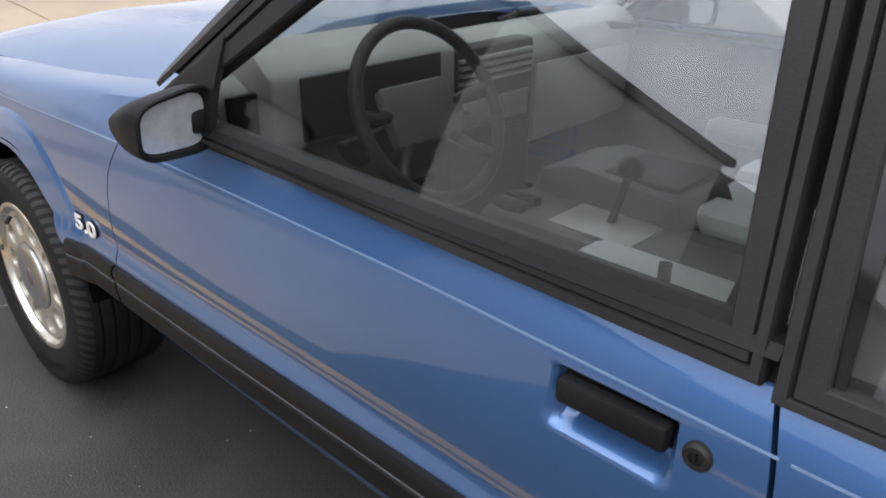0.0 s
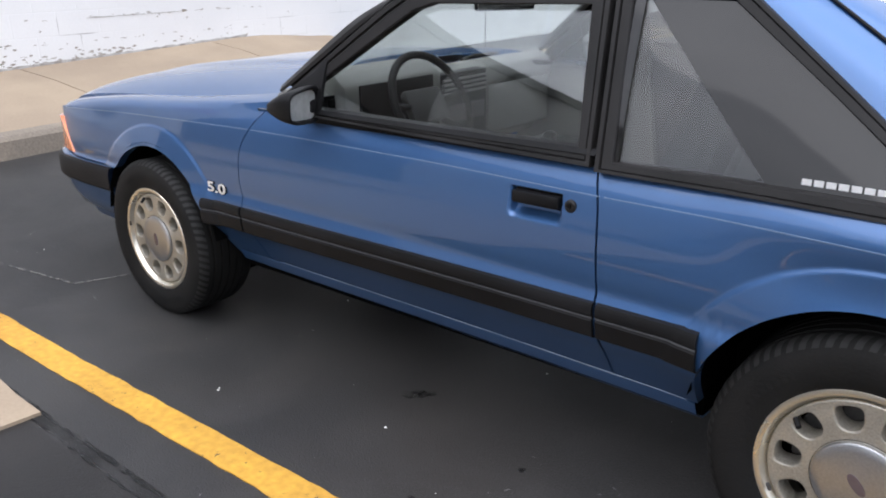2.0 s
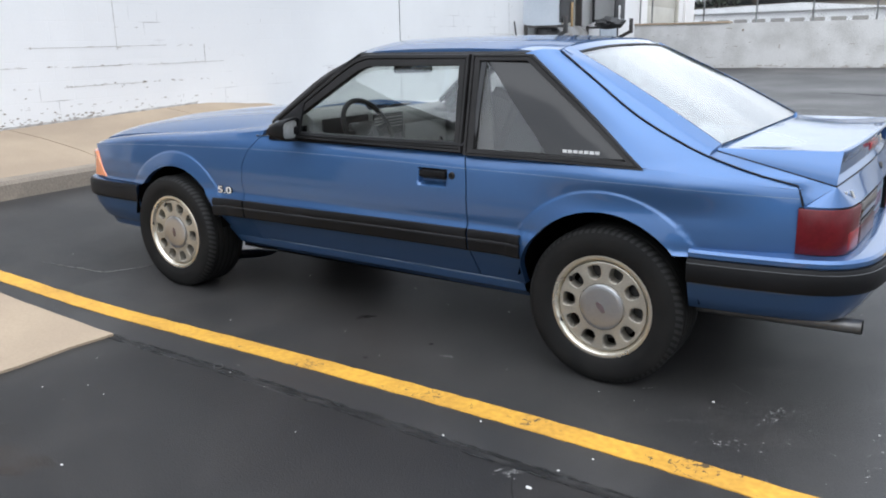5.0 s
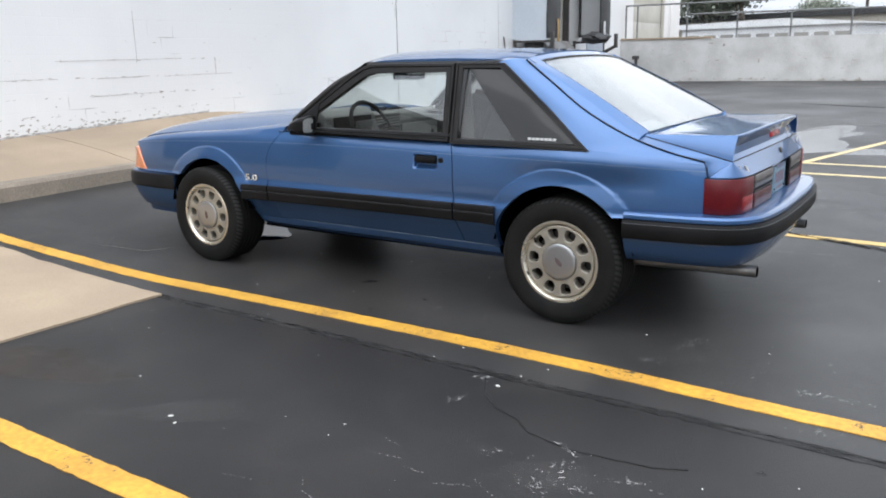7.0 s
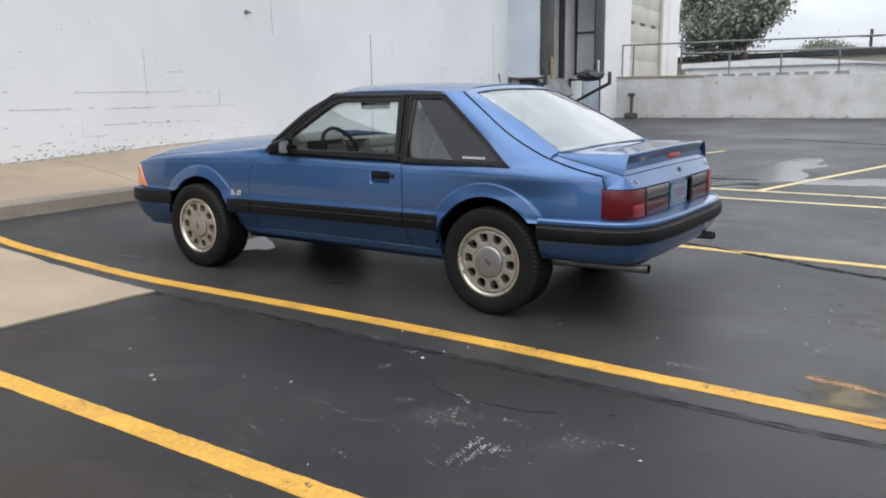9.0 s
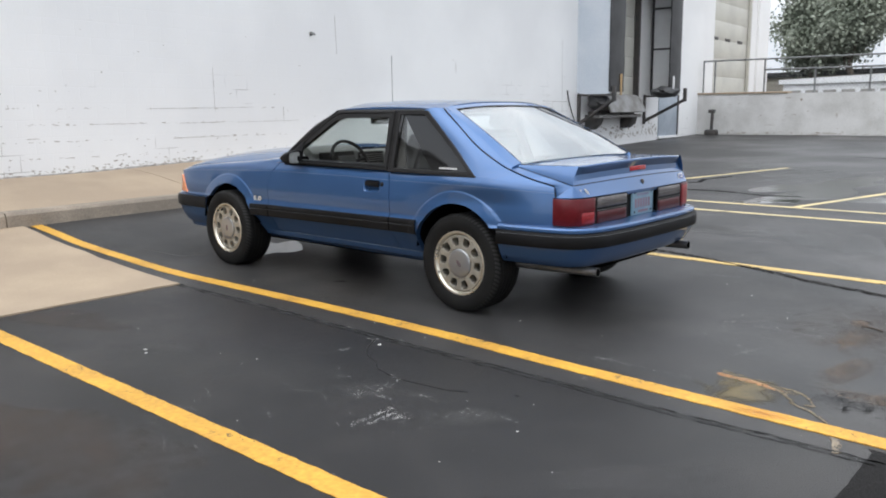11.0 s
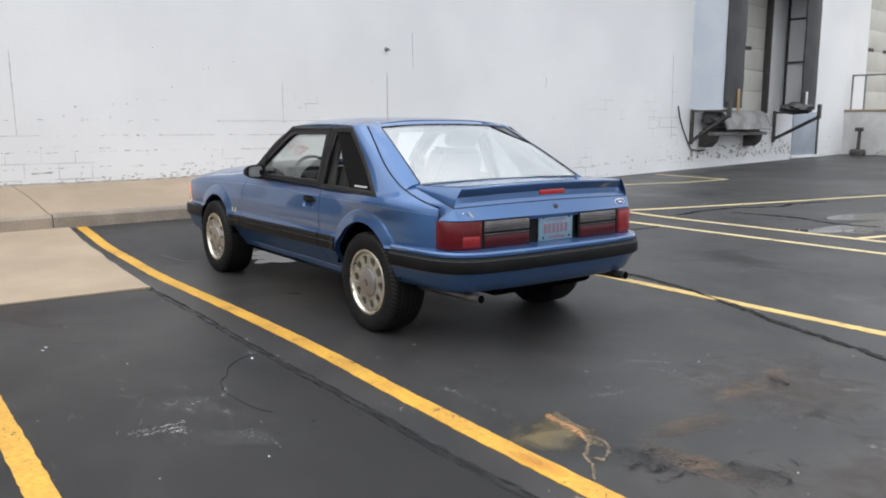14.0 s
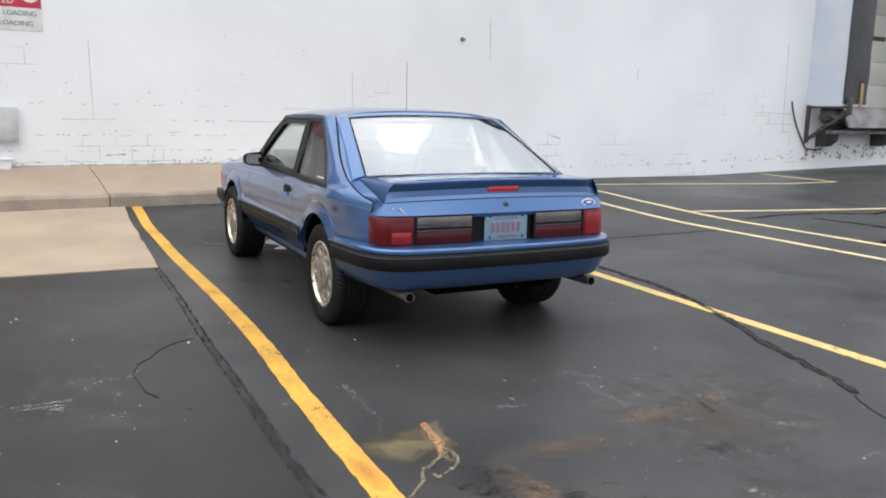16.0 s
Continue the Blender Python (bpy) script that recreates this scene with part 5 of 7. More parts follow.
def tree(x, y, z, height, spread, seed, leaves, trunk_r=0.3, low=0.25, label="broad green tree, far off"):
    rnd = random.Random(seed)
    t = empty("tree", label, "tree", "far trees", m=pose(x, y, z))
    limbs, tips = [], []

    def grow(p, d, length, r, level):
        pts, rad = [p], [r]
        for _ in range(4):
            d = (d + Vector((rnd.uniform(-1, 1), rnd.uniform(-1, 1), rnd.uniform(-0.3, 0.6))) * 0.18).normalized()
            p = p + d * length / 4
            pts.append(p)
            rad.append(r * (1 - 0.14 * len(pts)))
        limbs.append((pts, rad))
        if level >= 3:
            tips.append(p)
            tips.append(pts[2])
            return
        for _ in range(4 if level else 6):
            k = rnd.choice((2, 3, 4))
            out = Vector((rnd.uniform(-1, 1), rnd.uniform(-1, 1), rnd.uniform(-0.1, 0.8))).normalized()
            grow(pts[k], (d * 0.5 + out * spread).normalized(), length * rnd.uniform(0.5, 0.72), rad[k] * 0.6, level + 1)

    grow(Vector((0, 0, 0)), Vector((0, 0, 1)), height * 0.42, trunk_r, 0)
    verts, faces = [], []
    for pts, rad in limbs:
        base = len(verts)
        for q, r in zip(pts, rad):
            verts += [q + Vector((math.cos(a) * r, math.sin(a) * r, 0)) for a in (0, 1.257, 2.513, 3.77, 5.027)]
        for i in range(len(pts) - 1):
            for j in range(5):
                faces.append((base + i * 5 + j, base + i * 5 + (j + 1) % 5, base + i * 5 + 5 + (j + 1) % 5, base + i * 5 + 5 + j))
    raw("trunk", verts, faces, BARK, t)
    verts, faces = [], []
    per = max(1, leaves // len(tips))
    for c in tips:
        for _ in range(per):
            q = c + Vector((rnd.gauss(0, 1), rnd.gauss(0, 1), rnd.gauss(0, 0.8))) * height * 0.062
            a = Vector((rnd.uniform(-1, 1), rnd.uniform(-1, 1), rnd.uniform(-1, 1))).normalized()
            b = a.cross(Vector((rnd.uniform(-1, 1), rnd.uniform(-1, 1), rnd.uniform(-1, 1)))).normalized()
            s = height * rnd.uniform(0.009, 0.019)
            k = len(verts)
            verts += [q - a * s, q + b * s * 0.6, q + a * s, q - b * s * 0.6]
            faces.append((k, k + 1, k + 2, k + 3))
    raw("crown", verts, faces, LEAF, t)


tree(-12.4, 60, 1.0, 11.0, 0.9, 3, 26000, 0.35, label="tall airy green tree behind the low buildings")
tree(-16.2, 62, 0.6, 10.5, 0.9, 6, 26000, 0.35, label="tall airy green tree behind the low buildings")
tree(-22.4, 58, 0.4, 7.0, 1.0, 5, 30000, 0.3, label="rounded green tree behind the low buildings")
tree(-26.0, 60, 0.4, 7.4, 1.0, 12, 26000, 0.3, label="rounded green tree behind the low buildings")
tree(-11.9, 80, 0.2, 6.6, 0.9, 9, 16000, 0.25, label="small dark green tree, far off")
tree(-8.6, 80, 0.2, 6.8, 0.9, 10, 16000, 0.25, label="small dark green tree, far off")
p = empty("utility_pole", "thin wooden utility pole, far off", "pole", m=pose(-6.6, 80, 0.4))
tube("pole", [(0, 0, 0), (0, 0, 6.2)], 0.14, BARK, p)
box("cross_arm", (-0.9, -0.06, 5.5), (0.9, 0.06, 5.65), BARK, p)


# across the lot behind the camera: what the glass and paint mirror
def house(x, y, w, d, h, roof, turn, seed):
    b = empty("house", "low house with a dark gable roof across the lot", "house", "houses across the lot", m=pose(x, y, 0, 0, 0, turn))
    box("wall", (-w / 2, -d / 2, -0.2), (w / 2, d / 2, h), SIDING, b, bevel=0)
    prism("roof", [(-w / 2 - 0.4, h - 0.1), (w / 2 + 0.4, h - 0.1), (0, h + roof)], ROOF_DARK, b, axis="y", lo=-d / 2 - 0.4, hi=d / 2 + 0.4)
    for i in range(3):
        wx = -w / 2 + w * (i + 0.5) / 3
        box("window", (wx - 0.5, d / 2, 1.0), (wx + 0.5, d / 2 + 0.04, 2.2), BLACK, b, bevel=0.01)


house(-9.5, -24, 15, 9, 3.4, 3.6, 0, 1)
house(9, -26, 12, 8, 3.0, 2.4, 0, 2)
house(24, -20, 12, 9, 3.2, 2.8, 20, 3)


# the car; its own frame: x to the tail, y across, z up, the centre line at y = 0
car = empty("car", "blue metallic two-door hatchback car parked on asphalt", "car", m=pose(0, CAR_Y, 0))
HUBS = (-1.276, 1.276)
half = curve([(-2.30, 0.60), (-2.20, 0.69), (-2.08, 0.735), (-1.9, 0.775), (-1.276, 0.786), (-0.6, 0.797), (0.3, 0.804), (1.0, 0.820), (1.5, 0.832), (1.6, 0.824), (1.72, 0.808), (1.85, 0.780), (1.94, 0.752), (2.05, 0.72), (2.3, 0.66)])
swell = curve([(0.24, -0.150), (0.29, -0.118), (0.34, -0.084), (0.42, -0.034), (0.46, -0.006), (0.50, 0.007), (0.552, 0.013), (0.566, 0.010), (0.588, 0.0010), (0.62, 0.0030), (0.65, 0.0022), (0.68, 0.0005), (0.72, -0.0035), (0.775, -0.0122), (0.81, -0.0195), (0.83, -0.0262), (0.845, -0.0330), (0.86, -0.0412), (0.875, -0.050), (0.88, -0.053), (0.93, -0.065), (0.98, -0.09)])
ARCHES = ((-1.235, 0.33, 0.362), (1.28, 0.33, 0.368))


def side(x, z):
    """Half-width of the body at x, z, with the flares over the wheels."""
    y = half(x) + swell(z) + 0.034 * ease((x - 0.85) / 0.5) * ease((1.9 - x) / 0.35) * ease((z - 0.70) / 0.14)
    for cx, cz, r in ARCHES:
        d = math.hypot(x - cx, z - cz)
        if z > 0.28 and d < r + 0.12:
            k = min(1.0, max(0.0, (r + 0.080 - d) / 0.080))
            y += (0.015 * k + 0.004 * ease(k * 8)) * ease((z - 0.28) / 0.2)
    return y


def arch(x, floor):
    z = floor
    for cx, cz, r in ARCHES:
        if abs(x - cx) < r:
            z = max(z, cz + math.sqrt(r * r - (x - cx) ** 2))
    return z


def columns(lo, hi, n, cx=None, r=0):
    xs = list(np.linspace(lo, hi, n))
    if cx is not None:
        xs += [cx + r * math.sin(a) for a in np.linspace(-1.5706, 1.5706, 41) if lo < cx + r * math.sin(a) < hi]
        xs += [cx - r - 0.002, cx + r + 0.002]
    return sorted({round(x, 4) for x in xs if lo <= x <= hi})


def each_side(fn):
    for s in (-1, 1):
        fn(s)


seam = curve([(0.28, -0.675), (0.55, -0.682), (0.67, -0.697), (0.75, -0.688), (0.82, -0.643), (0.87, -0.595), (0.915, -0.535), (0.95, -0.49)])
seam_rear = curve([(0.30, 0.690), (0.55, 0.676), (0.66, 0.668), (0.80, 0.655), (0.85, 0.642), (0.89, 0.630)])
fender_top = curve([(-2.12, 0.752), (-1.95, 0.792), (-1.7, 0.824), (-1.4, 0.848), (-1.1, 0.868), (-0.8, 0.897), (-0.60, 0.920), (-0.42, 0.945)])
ROWS_Z = [0.0] + sorted(set(np.linspace(0.02, 1, 44)))


def fender(s):
    rows = []
    for x in columns(-1.93, -0.655, 40, -1.235, 0.362):
        floor = 0.572 if x < -1.5 else 0.305
        lo, hi = arch(x, floor), fender_top(x) - 0.03
        k = ease((x + 1.0) / 0.345)
        row = []
        for t in ROWS_Z:
            z = lo + (hi - lo) * t
            xx = x + k * (seam(z) - 0.004 + 0.655) + (1 - ease((x + 1.93) / 0.25)) * (0.035 - 0.62 * max(0, z - 0.585))
            row.append((xx, s * side(xx, z), z))
        xe, ye = row[-1][0], abs(row[-1][1])
        top = fender_top(xe)
        for dy, dz in ((0.010, 0.016), (0.026, 0.026), (0.05, 0.031)):
            row.append((xe + k * 0.04 * dy / 0.05, s * (ye - dy), top - 0.03 + dz))
        row.append((min(xe + k * 0.06, -0.46), s * 0.675, fender_top(min(xe + k * 0.06, -0.46)) + 0.006))
        rows.append(row)
    sheet("fender", rows, BLUE, car, depth=(0, -s * 0.035, 0))


each_side(fender)


def pocket(x, z):
    """Depth of the hollow under the door handle."""
    return 0.030 * ease((x - 0.412) / 0.016) * ease((0.566 - x) / 0.016) * ease((z - 0.722) / 0.022) * ease((0.800 - z) / 0.008)


def door(s):
    us = sorted(set(list(np.linspace(0, 1, 34)) + [(x + 0.69) / 1.36 for x in np.linspace(0.40, 0.577, 24)]))
    zs = sorted(set(list(np.linspace(0.340, 0.884, 44)) + list(np.linspace(0.715, 0.805, 20))))
    rows = []
    for u in us:
        row = []
        for z in zs:
            x = seam(z) * (1 - u) + seam_rear(z) * u
            row.append((x, s * (side(x, z) - pocket(x, z)), z))
        rows.append(row)
    d = sheet("door", rows, BLUE, car, depth=(0, -s * 0.03, 0))
    box("handle_grip", (0.424, -0.014, 0.761), (0.558, 0.010, 0.792), BLACK, d, "glossy black door handle", bevel=0.006, m=Matrix.Translation((0, s * (side(0.50, 0.780) - 0.004), 0)))
    box("handle_plate", (0.418, -0.004, 0.751), (0.564, 0.004, 0.798), BLACK, d, bevel=0.003, m=Matrix.Translation((0, s * (side(0.50, 0.77) - 0.024), 0)))
    lathe("lock", [(0.0, 0.003), (0.007, 0.003), (0.0075, 0.006), (0.012, 0.006), (0.0155, 0.003), (0.016, -0.004)], FRAME, d, "black key lock", n=24, m=Matrix.Translation((0.590, s * side(0.590, 0.776), 0.776)) @ (pose(0, 0, 0) if s < 0 else pose(0, 0, 0, 0, 0, 180)))
    box("keyhole", (0.5888, -0.0075, 0.772), (0.5912, 0.0075, 0.780), BLACK, d, bevel=0, m=Matrix.Translation((0, s * side(0.597, 0.777), 0)))


each_side(door)


def quarter(s):
    rows = []
    end = curve([(0.57, 1.955), (0.62, 1.953), (0.78, 1.948), (0.84, 1.930)])
    for x in columns(0.670, 1.96, 46, 1.28, 0.368):
        floor = 0.340 if x < 1.2 else 0.572
        lo = arch(x, floor)
        hi = 0.868 if x < 1.45 else 0.868 - 0.045 * ease((x - 1.45) / 0.5)
        k = ease((x - 1.8) / 0.16)
        rows.append([(xx, s * side(xx, z), z) for z in [lo + (hi - lo) * t for t in ROWS_Z] for xx in [x + k * (end(z) - 1.96) + (1 - ease((x - 0.67) / 0.3)) * (seam_rear(z) + 0.006 - 0.67)]])
    sheet("quarter_panel", rows, BLUE, car, depth=(0, -s * 0.035, 0))


each_side(quarter)


def green(x, z, out=0.0):
    """Half-width of the cabin sides."""
    return 0.787 - 0.33 * (z - 0.875) - 0.010 * ease((0.2 - x) / 0.7) * ease((1.25 - z) / 0.3) + 0.026 * ease((x - 0.9) / 0.5) * ease((1.08 - z) / 0.22) + out


# edge of the hatch opening (x, half-width, z)
hatch_x = curve([(0, 0.985), (0.25, 1.156), (0.5, 1.351), (0.68, 1.503), (0.80, 1.631), (0.92, 1.800), (1.0, 1.928)])
hatch_y = curve([(0, 0.606), (0.25, 0.655), (0.5, 0.708), (0.68, 0.738), (0.80, 0.752), (0.92, 0.748), (1.0, 0.722)])
hatch_z = curve([(0, 1.283), (0.25, 1.172), (0.5, 1.046), (0.68, 0.970), (0.80, 0.916), (0.92, 0.862), (1.0, 0.829)])


def sail(s):
    rows = []
    for t in np.linspace(0, 1, 40):
        if t < 0.6:
            k = t / 0.6
            x, z = 0.862 + (1.430 - 0.862) * k, 1.272 + (0.864 - 1.272) * k
            a = Vector((x, s * green(x, z, 0.002), z))
        else:
            k = (t - 0.6) / 0.4
            x = 1.430 + (1.945 - 1.430) * k
            z = 0.868 - 0.045 * ease((x - 1.45) / 0.5) if x > 1.45 else 0.868
            a = Vector((x, s * side(x, z), z))
        u = t * 0.8 / 0.6 if t < 0.6 else 0.8 + (t - 0.6) / 0.4 * 0.2
        b = Vector((hatch_x(u) - 0.004, s * (hatch_y(u) + 0.004), hatch_z(u)))
        rows.append([a.lerp(b, k) + Vector((0, s * 0.010, 0.008)) * math.sin(math.pi * k) * (1 - t) for k in np.linspace(0, 1, 7)])
    sheet("sail_panel", rows, BLUE, car, depth=(0, -s * 0.03, -0.01))


each_side(sail)


def ring(name, outer, inner, out, material, parent, s, label="", bow=0.0):
    """A frame on the cabin side between two loops of (x, z)."""
    rows = []
    n = len(outer)
    loop_o, loop_i = [], []
    for i in range(n):
        for k in np.linspace(0, 1, 8, endpoint=False):
            j = (i + 1) % n
            loop_o.append((outer[i][0] * (1 - k) + outer[j][0] * k, outer[i][1] * (1 - k) + outer[j][1] * k))
            loop_i.append((inner[i][0] * (1 - k) + inner[j][0] * k, inner[i][1] * (1 - k) + inner[j][1] * k))
    for (xo, zo), (xi, zi) in zip(loop_o, loop_i):
        row = [(xo, s * (green(xo, zo, out) - 0.03), zo), (xo, s * green(xo, zo, out), zo)]
        for k in (0.06, 0.30, 0.36, 0.42, 0.72, 0.94):
            x, z = xo + (xi - xo) * k, zo + (zi - zo) * k
            step = 0.006 if k < 0.34 else (-0.002 if k < 0.4 else 0.003)
            row.append((x, s * green(x, z, out + step), z))
        row += [(xi, s * green(xi, zi, out), zi), (xi, s * (green(xi, zi, out) - 0.035), zi)]
        rows.append(row)
    return sheet(name, rows, material, parent, label, wrap=True, smooth=40)


def pane(name, loop, out, material, parent, s, label="", n=8, thick=0.004):
    """A glass on the cabin side inside a loop of four corners (x, z)."""
    (a, b, c, d) = [Vector(p) for p in loop]
    rows = []
    for i in range(n + 1):
        u = i / n
        lo, hi = a.lerp(d, u), b.lerp(c, u)
        rows.append([(p.x, s * (green(p.x, p.y, out) - 0.045 * max(0.0, p.x - 0.7) + 0.006 * math.sin(math.pi * v)), p.y) for v in np.linspace(0, 1, n + 1) for p in [lo.lerp(hi, v)]])
    g = slab(name, rows, material, parent, label, depth=(0, -s * thick, 0), smooth=60)
    g.visible_shadow = False
    return g


DOOR_OUT = [(-0.53, 0.893), (-0.463, 0.950), (-0.103, 1.206), (-0.021, 1.253), (0.047, 1.272), (0.602, 1.270), (0.633, 0.874)]
DOOR_IN = [(-0.424, 0.912), (-0.370, 0.958), (-0.043, 1.165), (0.015, 1.200), (0.078, 1.218), (0.555, 1.222), (0.592, 0.912)]
QUART_OUT = [(0.644, 0.866), (0.612, 1.270), (0.898, 1.268), (1.432, 0.862)]
QUART_IN = [(0.686, 0.892), (0.656, 1.242), (0.876, 1.242), (1.355, 0.889)]


def side_windows(s):
    ring("door_window_frame", DOOR_OUT, DOOR_IN, 0.004, FRAME, car, s)
    ring("quarter_window_frame", QUART_OUT, QUART_IN, 0.004, FRAME, car, s)
    pane("door_glass", [(-0.435, 0.895), (0.03, 1.235), (0.568, 1.235), (0.605, 0.895)], -0.020, GLASS, car, s, "clear side glass")
    # opaque black panels that leave a clear triangle of quarter glass
    pane("glass_blackout", [(0.684, 0.885), (0.652, 1.250), (0.684, 1.250), (0.696, 0.885)], -0.003, BLACKOUT, car, s, "opaque black panel over part of the quarter glass", thick=0.002)
    pane("glass_blackout", [(1.02, 0.885), (0.684, 1.250), (0.880, 1.250), (1.362, 0.885)], -0.003, BLACKOUT, car, s, "opaque black panel over part of the quarter glass", thick=0.002)
    q = pane("quarter_glass", [(0.684, 0.885), (0.652, 1.250), (0.880, 1.250), (1.362, 0.885)], -0.008, TINT, car, s, "dark tinted quarter glass")
    # belt moulding
    rows = []
    for x in np.linspace(-0.52, 0.642, 24):
        rows.append([(x, s * (side(x, z) if z < 0.885 else green(x, z)) + s * o, z) for z, o in ((0.868, -0.006), (0.869, 0.007), (0.884, 0.012), (0.902, 0.011), (0.914, 0.006), (0.915, -0.02))])
    sheet("belt_moulding", rows, BLACK, car, "satin black belt moulding", depth=(0, -s * 0.01, 0))
    # lettering on the quarter glass, as plain bars
    for i in range(7):
        x = 1.084 + i * 0.0225
        z = 0.8995
        box("decal_bar", (x, -0.0008, z), (x + 0.018, 0.0008, z + 0.012), DECAL, q, bevel=0, m=Matrix.Translation((0, s * (green(x, z + 0.007, -0.004) + 0.0045 - 0.045 * (x - 0.69)), 0)))


each_side(side_windows)


def mouldings(s):
    """Black rub strips along the flanks with a fine bright line, and pinstripes."""
    for name, x0, x1 in (("fender_moulding", -0.905, -0.690), ("door_moulding", -0.680, 0.677), ("quarter_moulding", 0.687, 0.940)):
        rows, bright = [], []
        for x in np.linspace(x0, x1, 26):
            up = 0.009 * x
            rows.append([(x, s * (side(x, z) + o), z + up) for z, o in ((0.462, -0.004), (0.463, 0.012), (0.470, 0.018), (0.500, 0.014), (0.512, 0.013), (0.517, 0.008), (0.521, 0.008), (0.526, 0.013), (0.545, 0.013), (0.556, 0.008), (0.559, -0.004))])
            bright.append([(x, s * (side(x, z) + o), z + up) for z, o in ((0.5172, 0.0095), (0.519, 0.0115), (0.5208, 0.0095))])
        m = sheet(name, rows, BLACK, car, "black rub strip", depth=(0, -s * 0.01, 0))
        sheet("bright_line", bright, FAINT, m, "fine dull line", depth=(0, -s * 0.003, 0))
    z_at = curve([(-2.05, 0.762), (-1.6, 0.787), (-1.1, 0.803), (-0.6, 0.816), (0.1, 0.817), (0.7, 0.810), (1.4, 0.812), (1.93, 0.792)])
    for x0, x1 in ((-1.95, -0.656), (-0.637, 0.661), (0.672, 1.94)):
        rows = [[(x, s * (side(x, z_at(x) + dz) + 0.0012), z_at(x) + dz) for dz in (-0.0012, 0.0012)] for x in np.linspace(x0, x1, 50)]
        sheet("pinstripe", rows, STRIPE, car, "silver pinstripe", depth=(0, -s * 0.002, 0))
    # sill below the door
    rows = []
    for x in np.linspace(-0.86, 0.905, 24):
        rows.append([(x, s * (side(x, z) + o), z) for z, o in ((0.336, -0.014), (0.334, 0.000), (0.325, 0.004), (0.305, 0.010), (0.296, 0.012), (0.290, 0.000), (0.265, -0.01), (0.258, -0.06))])
    sill = sheet("rocker_panel", rows, BLUE, car)
    # pale tube painted as the highlight that the sill edge catches
    tube("sill_edge", [(x, s * (side(x, 0.336) + 0.0005), 0.337) for x in np.linspace(-0.62, 0.885, 30)], 0.0016, SILL_EDGE, sill, "painted highlight along the scuffed sill edge", sides=6)
    x, z = -0.832, 0.592
    turn = pose(0, 0, 0, 90, 0, 0 if s < 0 else 180) @ Matrix.Diagonal((1.75, 1, 1, 1))
    for k, ch in ((-0.026, "5"), (0.0, "."), (0.026, "0")):
        xx = x + k * 1.25 * (1 if s < 0 else -1)
        edge = outline_mesh("badge_edge", None, 0.002, 0.0024, BLACK, Matrix.Translation((xx, s * (side(xx, z) + 0.002), z)) @ turn, car, "black backing of a badge", text=ch, size=0.050)
        outline_mesh("badge", None, 0.002, 0.0008, BADGE, Matrix.Translation((xx, s * (side(xx, z) + 0.006), z)) @ turn, edge, "silver badge character", text=ch, size=0.050)


each_side(mouldings)


# hood, cowl, roof
hood_mid = curve([(-2.16, 0.785), (-2.0, 0.842), (-1.8, 0.886), (-1.5, 0.926), (-1.1, 0.960), (-0.8, 0.978), (-0.60, 0.985)])


def hood():
    rows = []
    for i, u in enumerate(np.linspace(0, 1, 34)):
        row = []
        for v in np.linspace(-1, 1, 33):
            y = 0.668 * v
            front = -2.155 + 0.085 * abs(v) ** 2.6
            back = -0.63 + 0.13 * v * v
            x = front + (back - front) * u
            e, m = fender_top(x) + 0.006, hood_mid(x)
            bulge = 0.010 * ease((0.36 - abs(y)) / 0.10)
            z = e + (m - e) * (1 - abs(v) ** 4.5) + bulge * ease(u * 3) + 0.010 * (1 - ease(u * 2.2))
            row.append((x, y, z - 0.02 * (1 - ease(u * 14))))
        rows.append(row)
    sheet("hood", rows, BLUE, car, depth=(0, 0, -0.03))
    rows = []
    for v in np.linspace(-1, 1, 25):
        y = 0.65 * v
        x0, x1 = -0.625 + 0.13 * v * v, -0.56 + 0.13 * v * v
        rows.append([(x0, y, 0.895), (x0 + 0.02, y, 0.915), (x1, y, 0.935 - 0.02 * v * v), (x1 + 0.05, y, 0.948 - 0.03 * v * v)])
    cowl = sheet("cowl", rows, BLACK, car, "black cowl grille", depth=(0, 0, -0.02))
    for y0 in (-0.30, 0.34):
        tube("wiper_blade", [(-0.545, y0 - 0.12, 0.950), (-0.575, y0, 0.955), (-0.56, y0 + 0.22, 0.955)], 0.007, BLACK, car, "black wiper")
        tube("wiper_arm", [(-0.59, y0 + 0.22, 0.945), (-0.575, y0, 0.957)], 0.007, BLACK, car)


hood()


def roof():
    rows = []
    for u in np.linspace(0, 1, 24):
        row = []
        for v in np.linspace(-1, 1, 31):
            a = abs(v)
            x0, x1 = -0.005 - 0.125 * (1 - v * v), 0.978 + 0.012 * (1 - v * v)
            x = x0 + (x1 - x0) * u
            w = 0.636 - 0.006 * u
            z = 1.278 + 0.052 * (1 - a ** 3.0) + 0.016 * math.sin(math.pi * min(1, u * 0.9 + 0.08))
            row.append((x, w * v, z - 0.012 * (1 - ease(u * 10)) - 0.006 * ease((u - 0.8) * 5)))
        rows.append(row)
    sheet("roof", rows, BLUE, car, depth=(0, 0, -0.03))
    for s in (-1, 1):
        rows = []
        for x in np.linspace(-0.005, 0.92, 20):
            k = ease((x + 0.005) / 0.12) * ease((0.92 - x) / 0.08)
            rows.append([(x, s * 0.652, 1.266), (x, s * (0.646 + 0.009 * k), 1.270), (x, s * (0.641 + 0.006 * k), 1.278), (x, s * 0.632, 1.280)])
        sheet("drip_rail", rows, FRAME, car, "black roof gutter", depth=(0, -s * 0.01, -0.004))
    box("roof_lining", (0.0, -0.60, 1.240), (0.97, 0.60, 1.255), CLOTH, car, bevel=0.005)


roof()


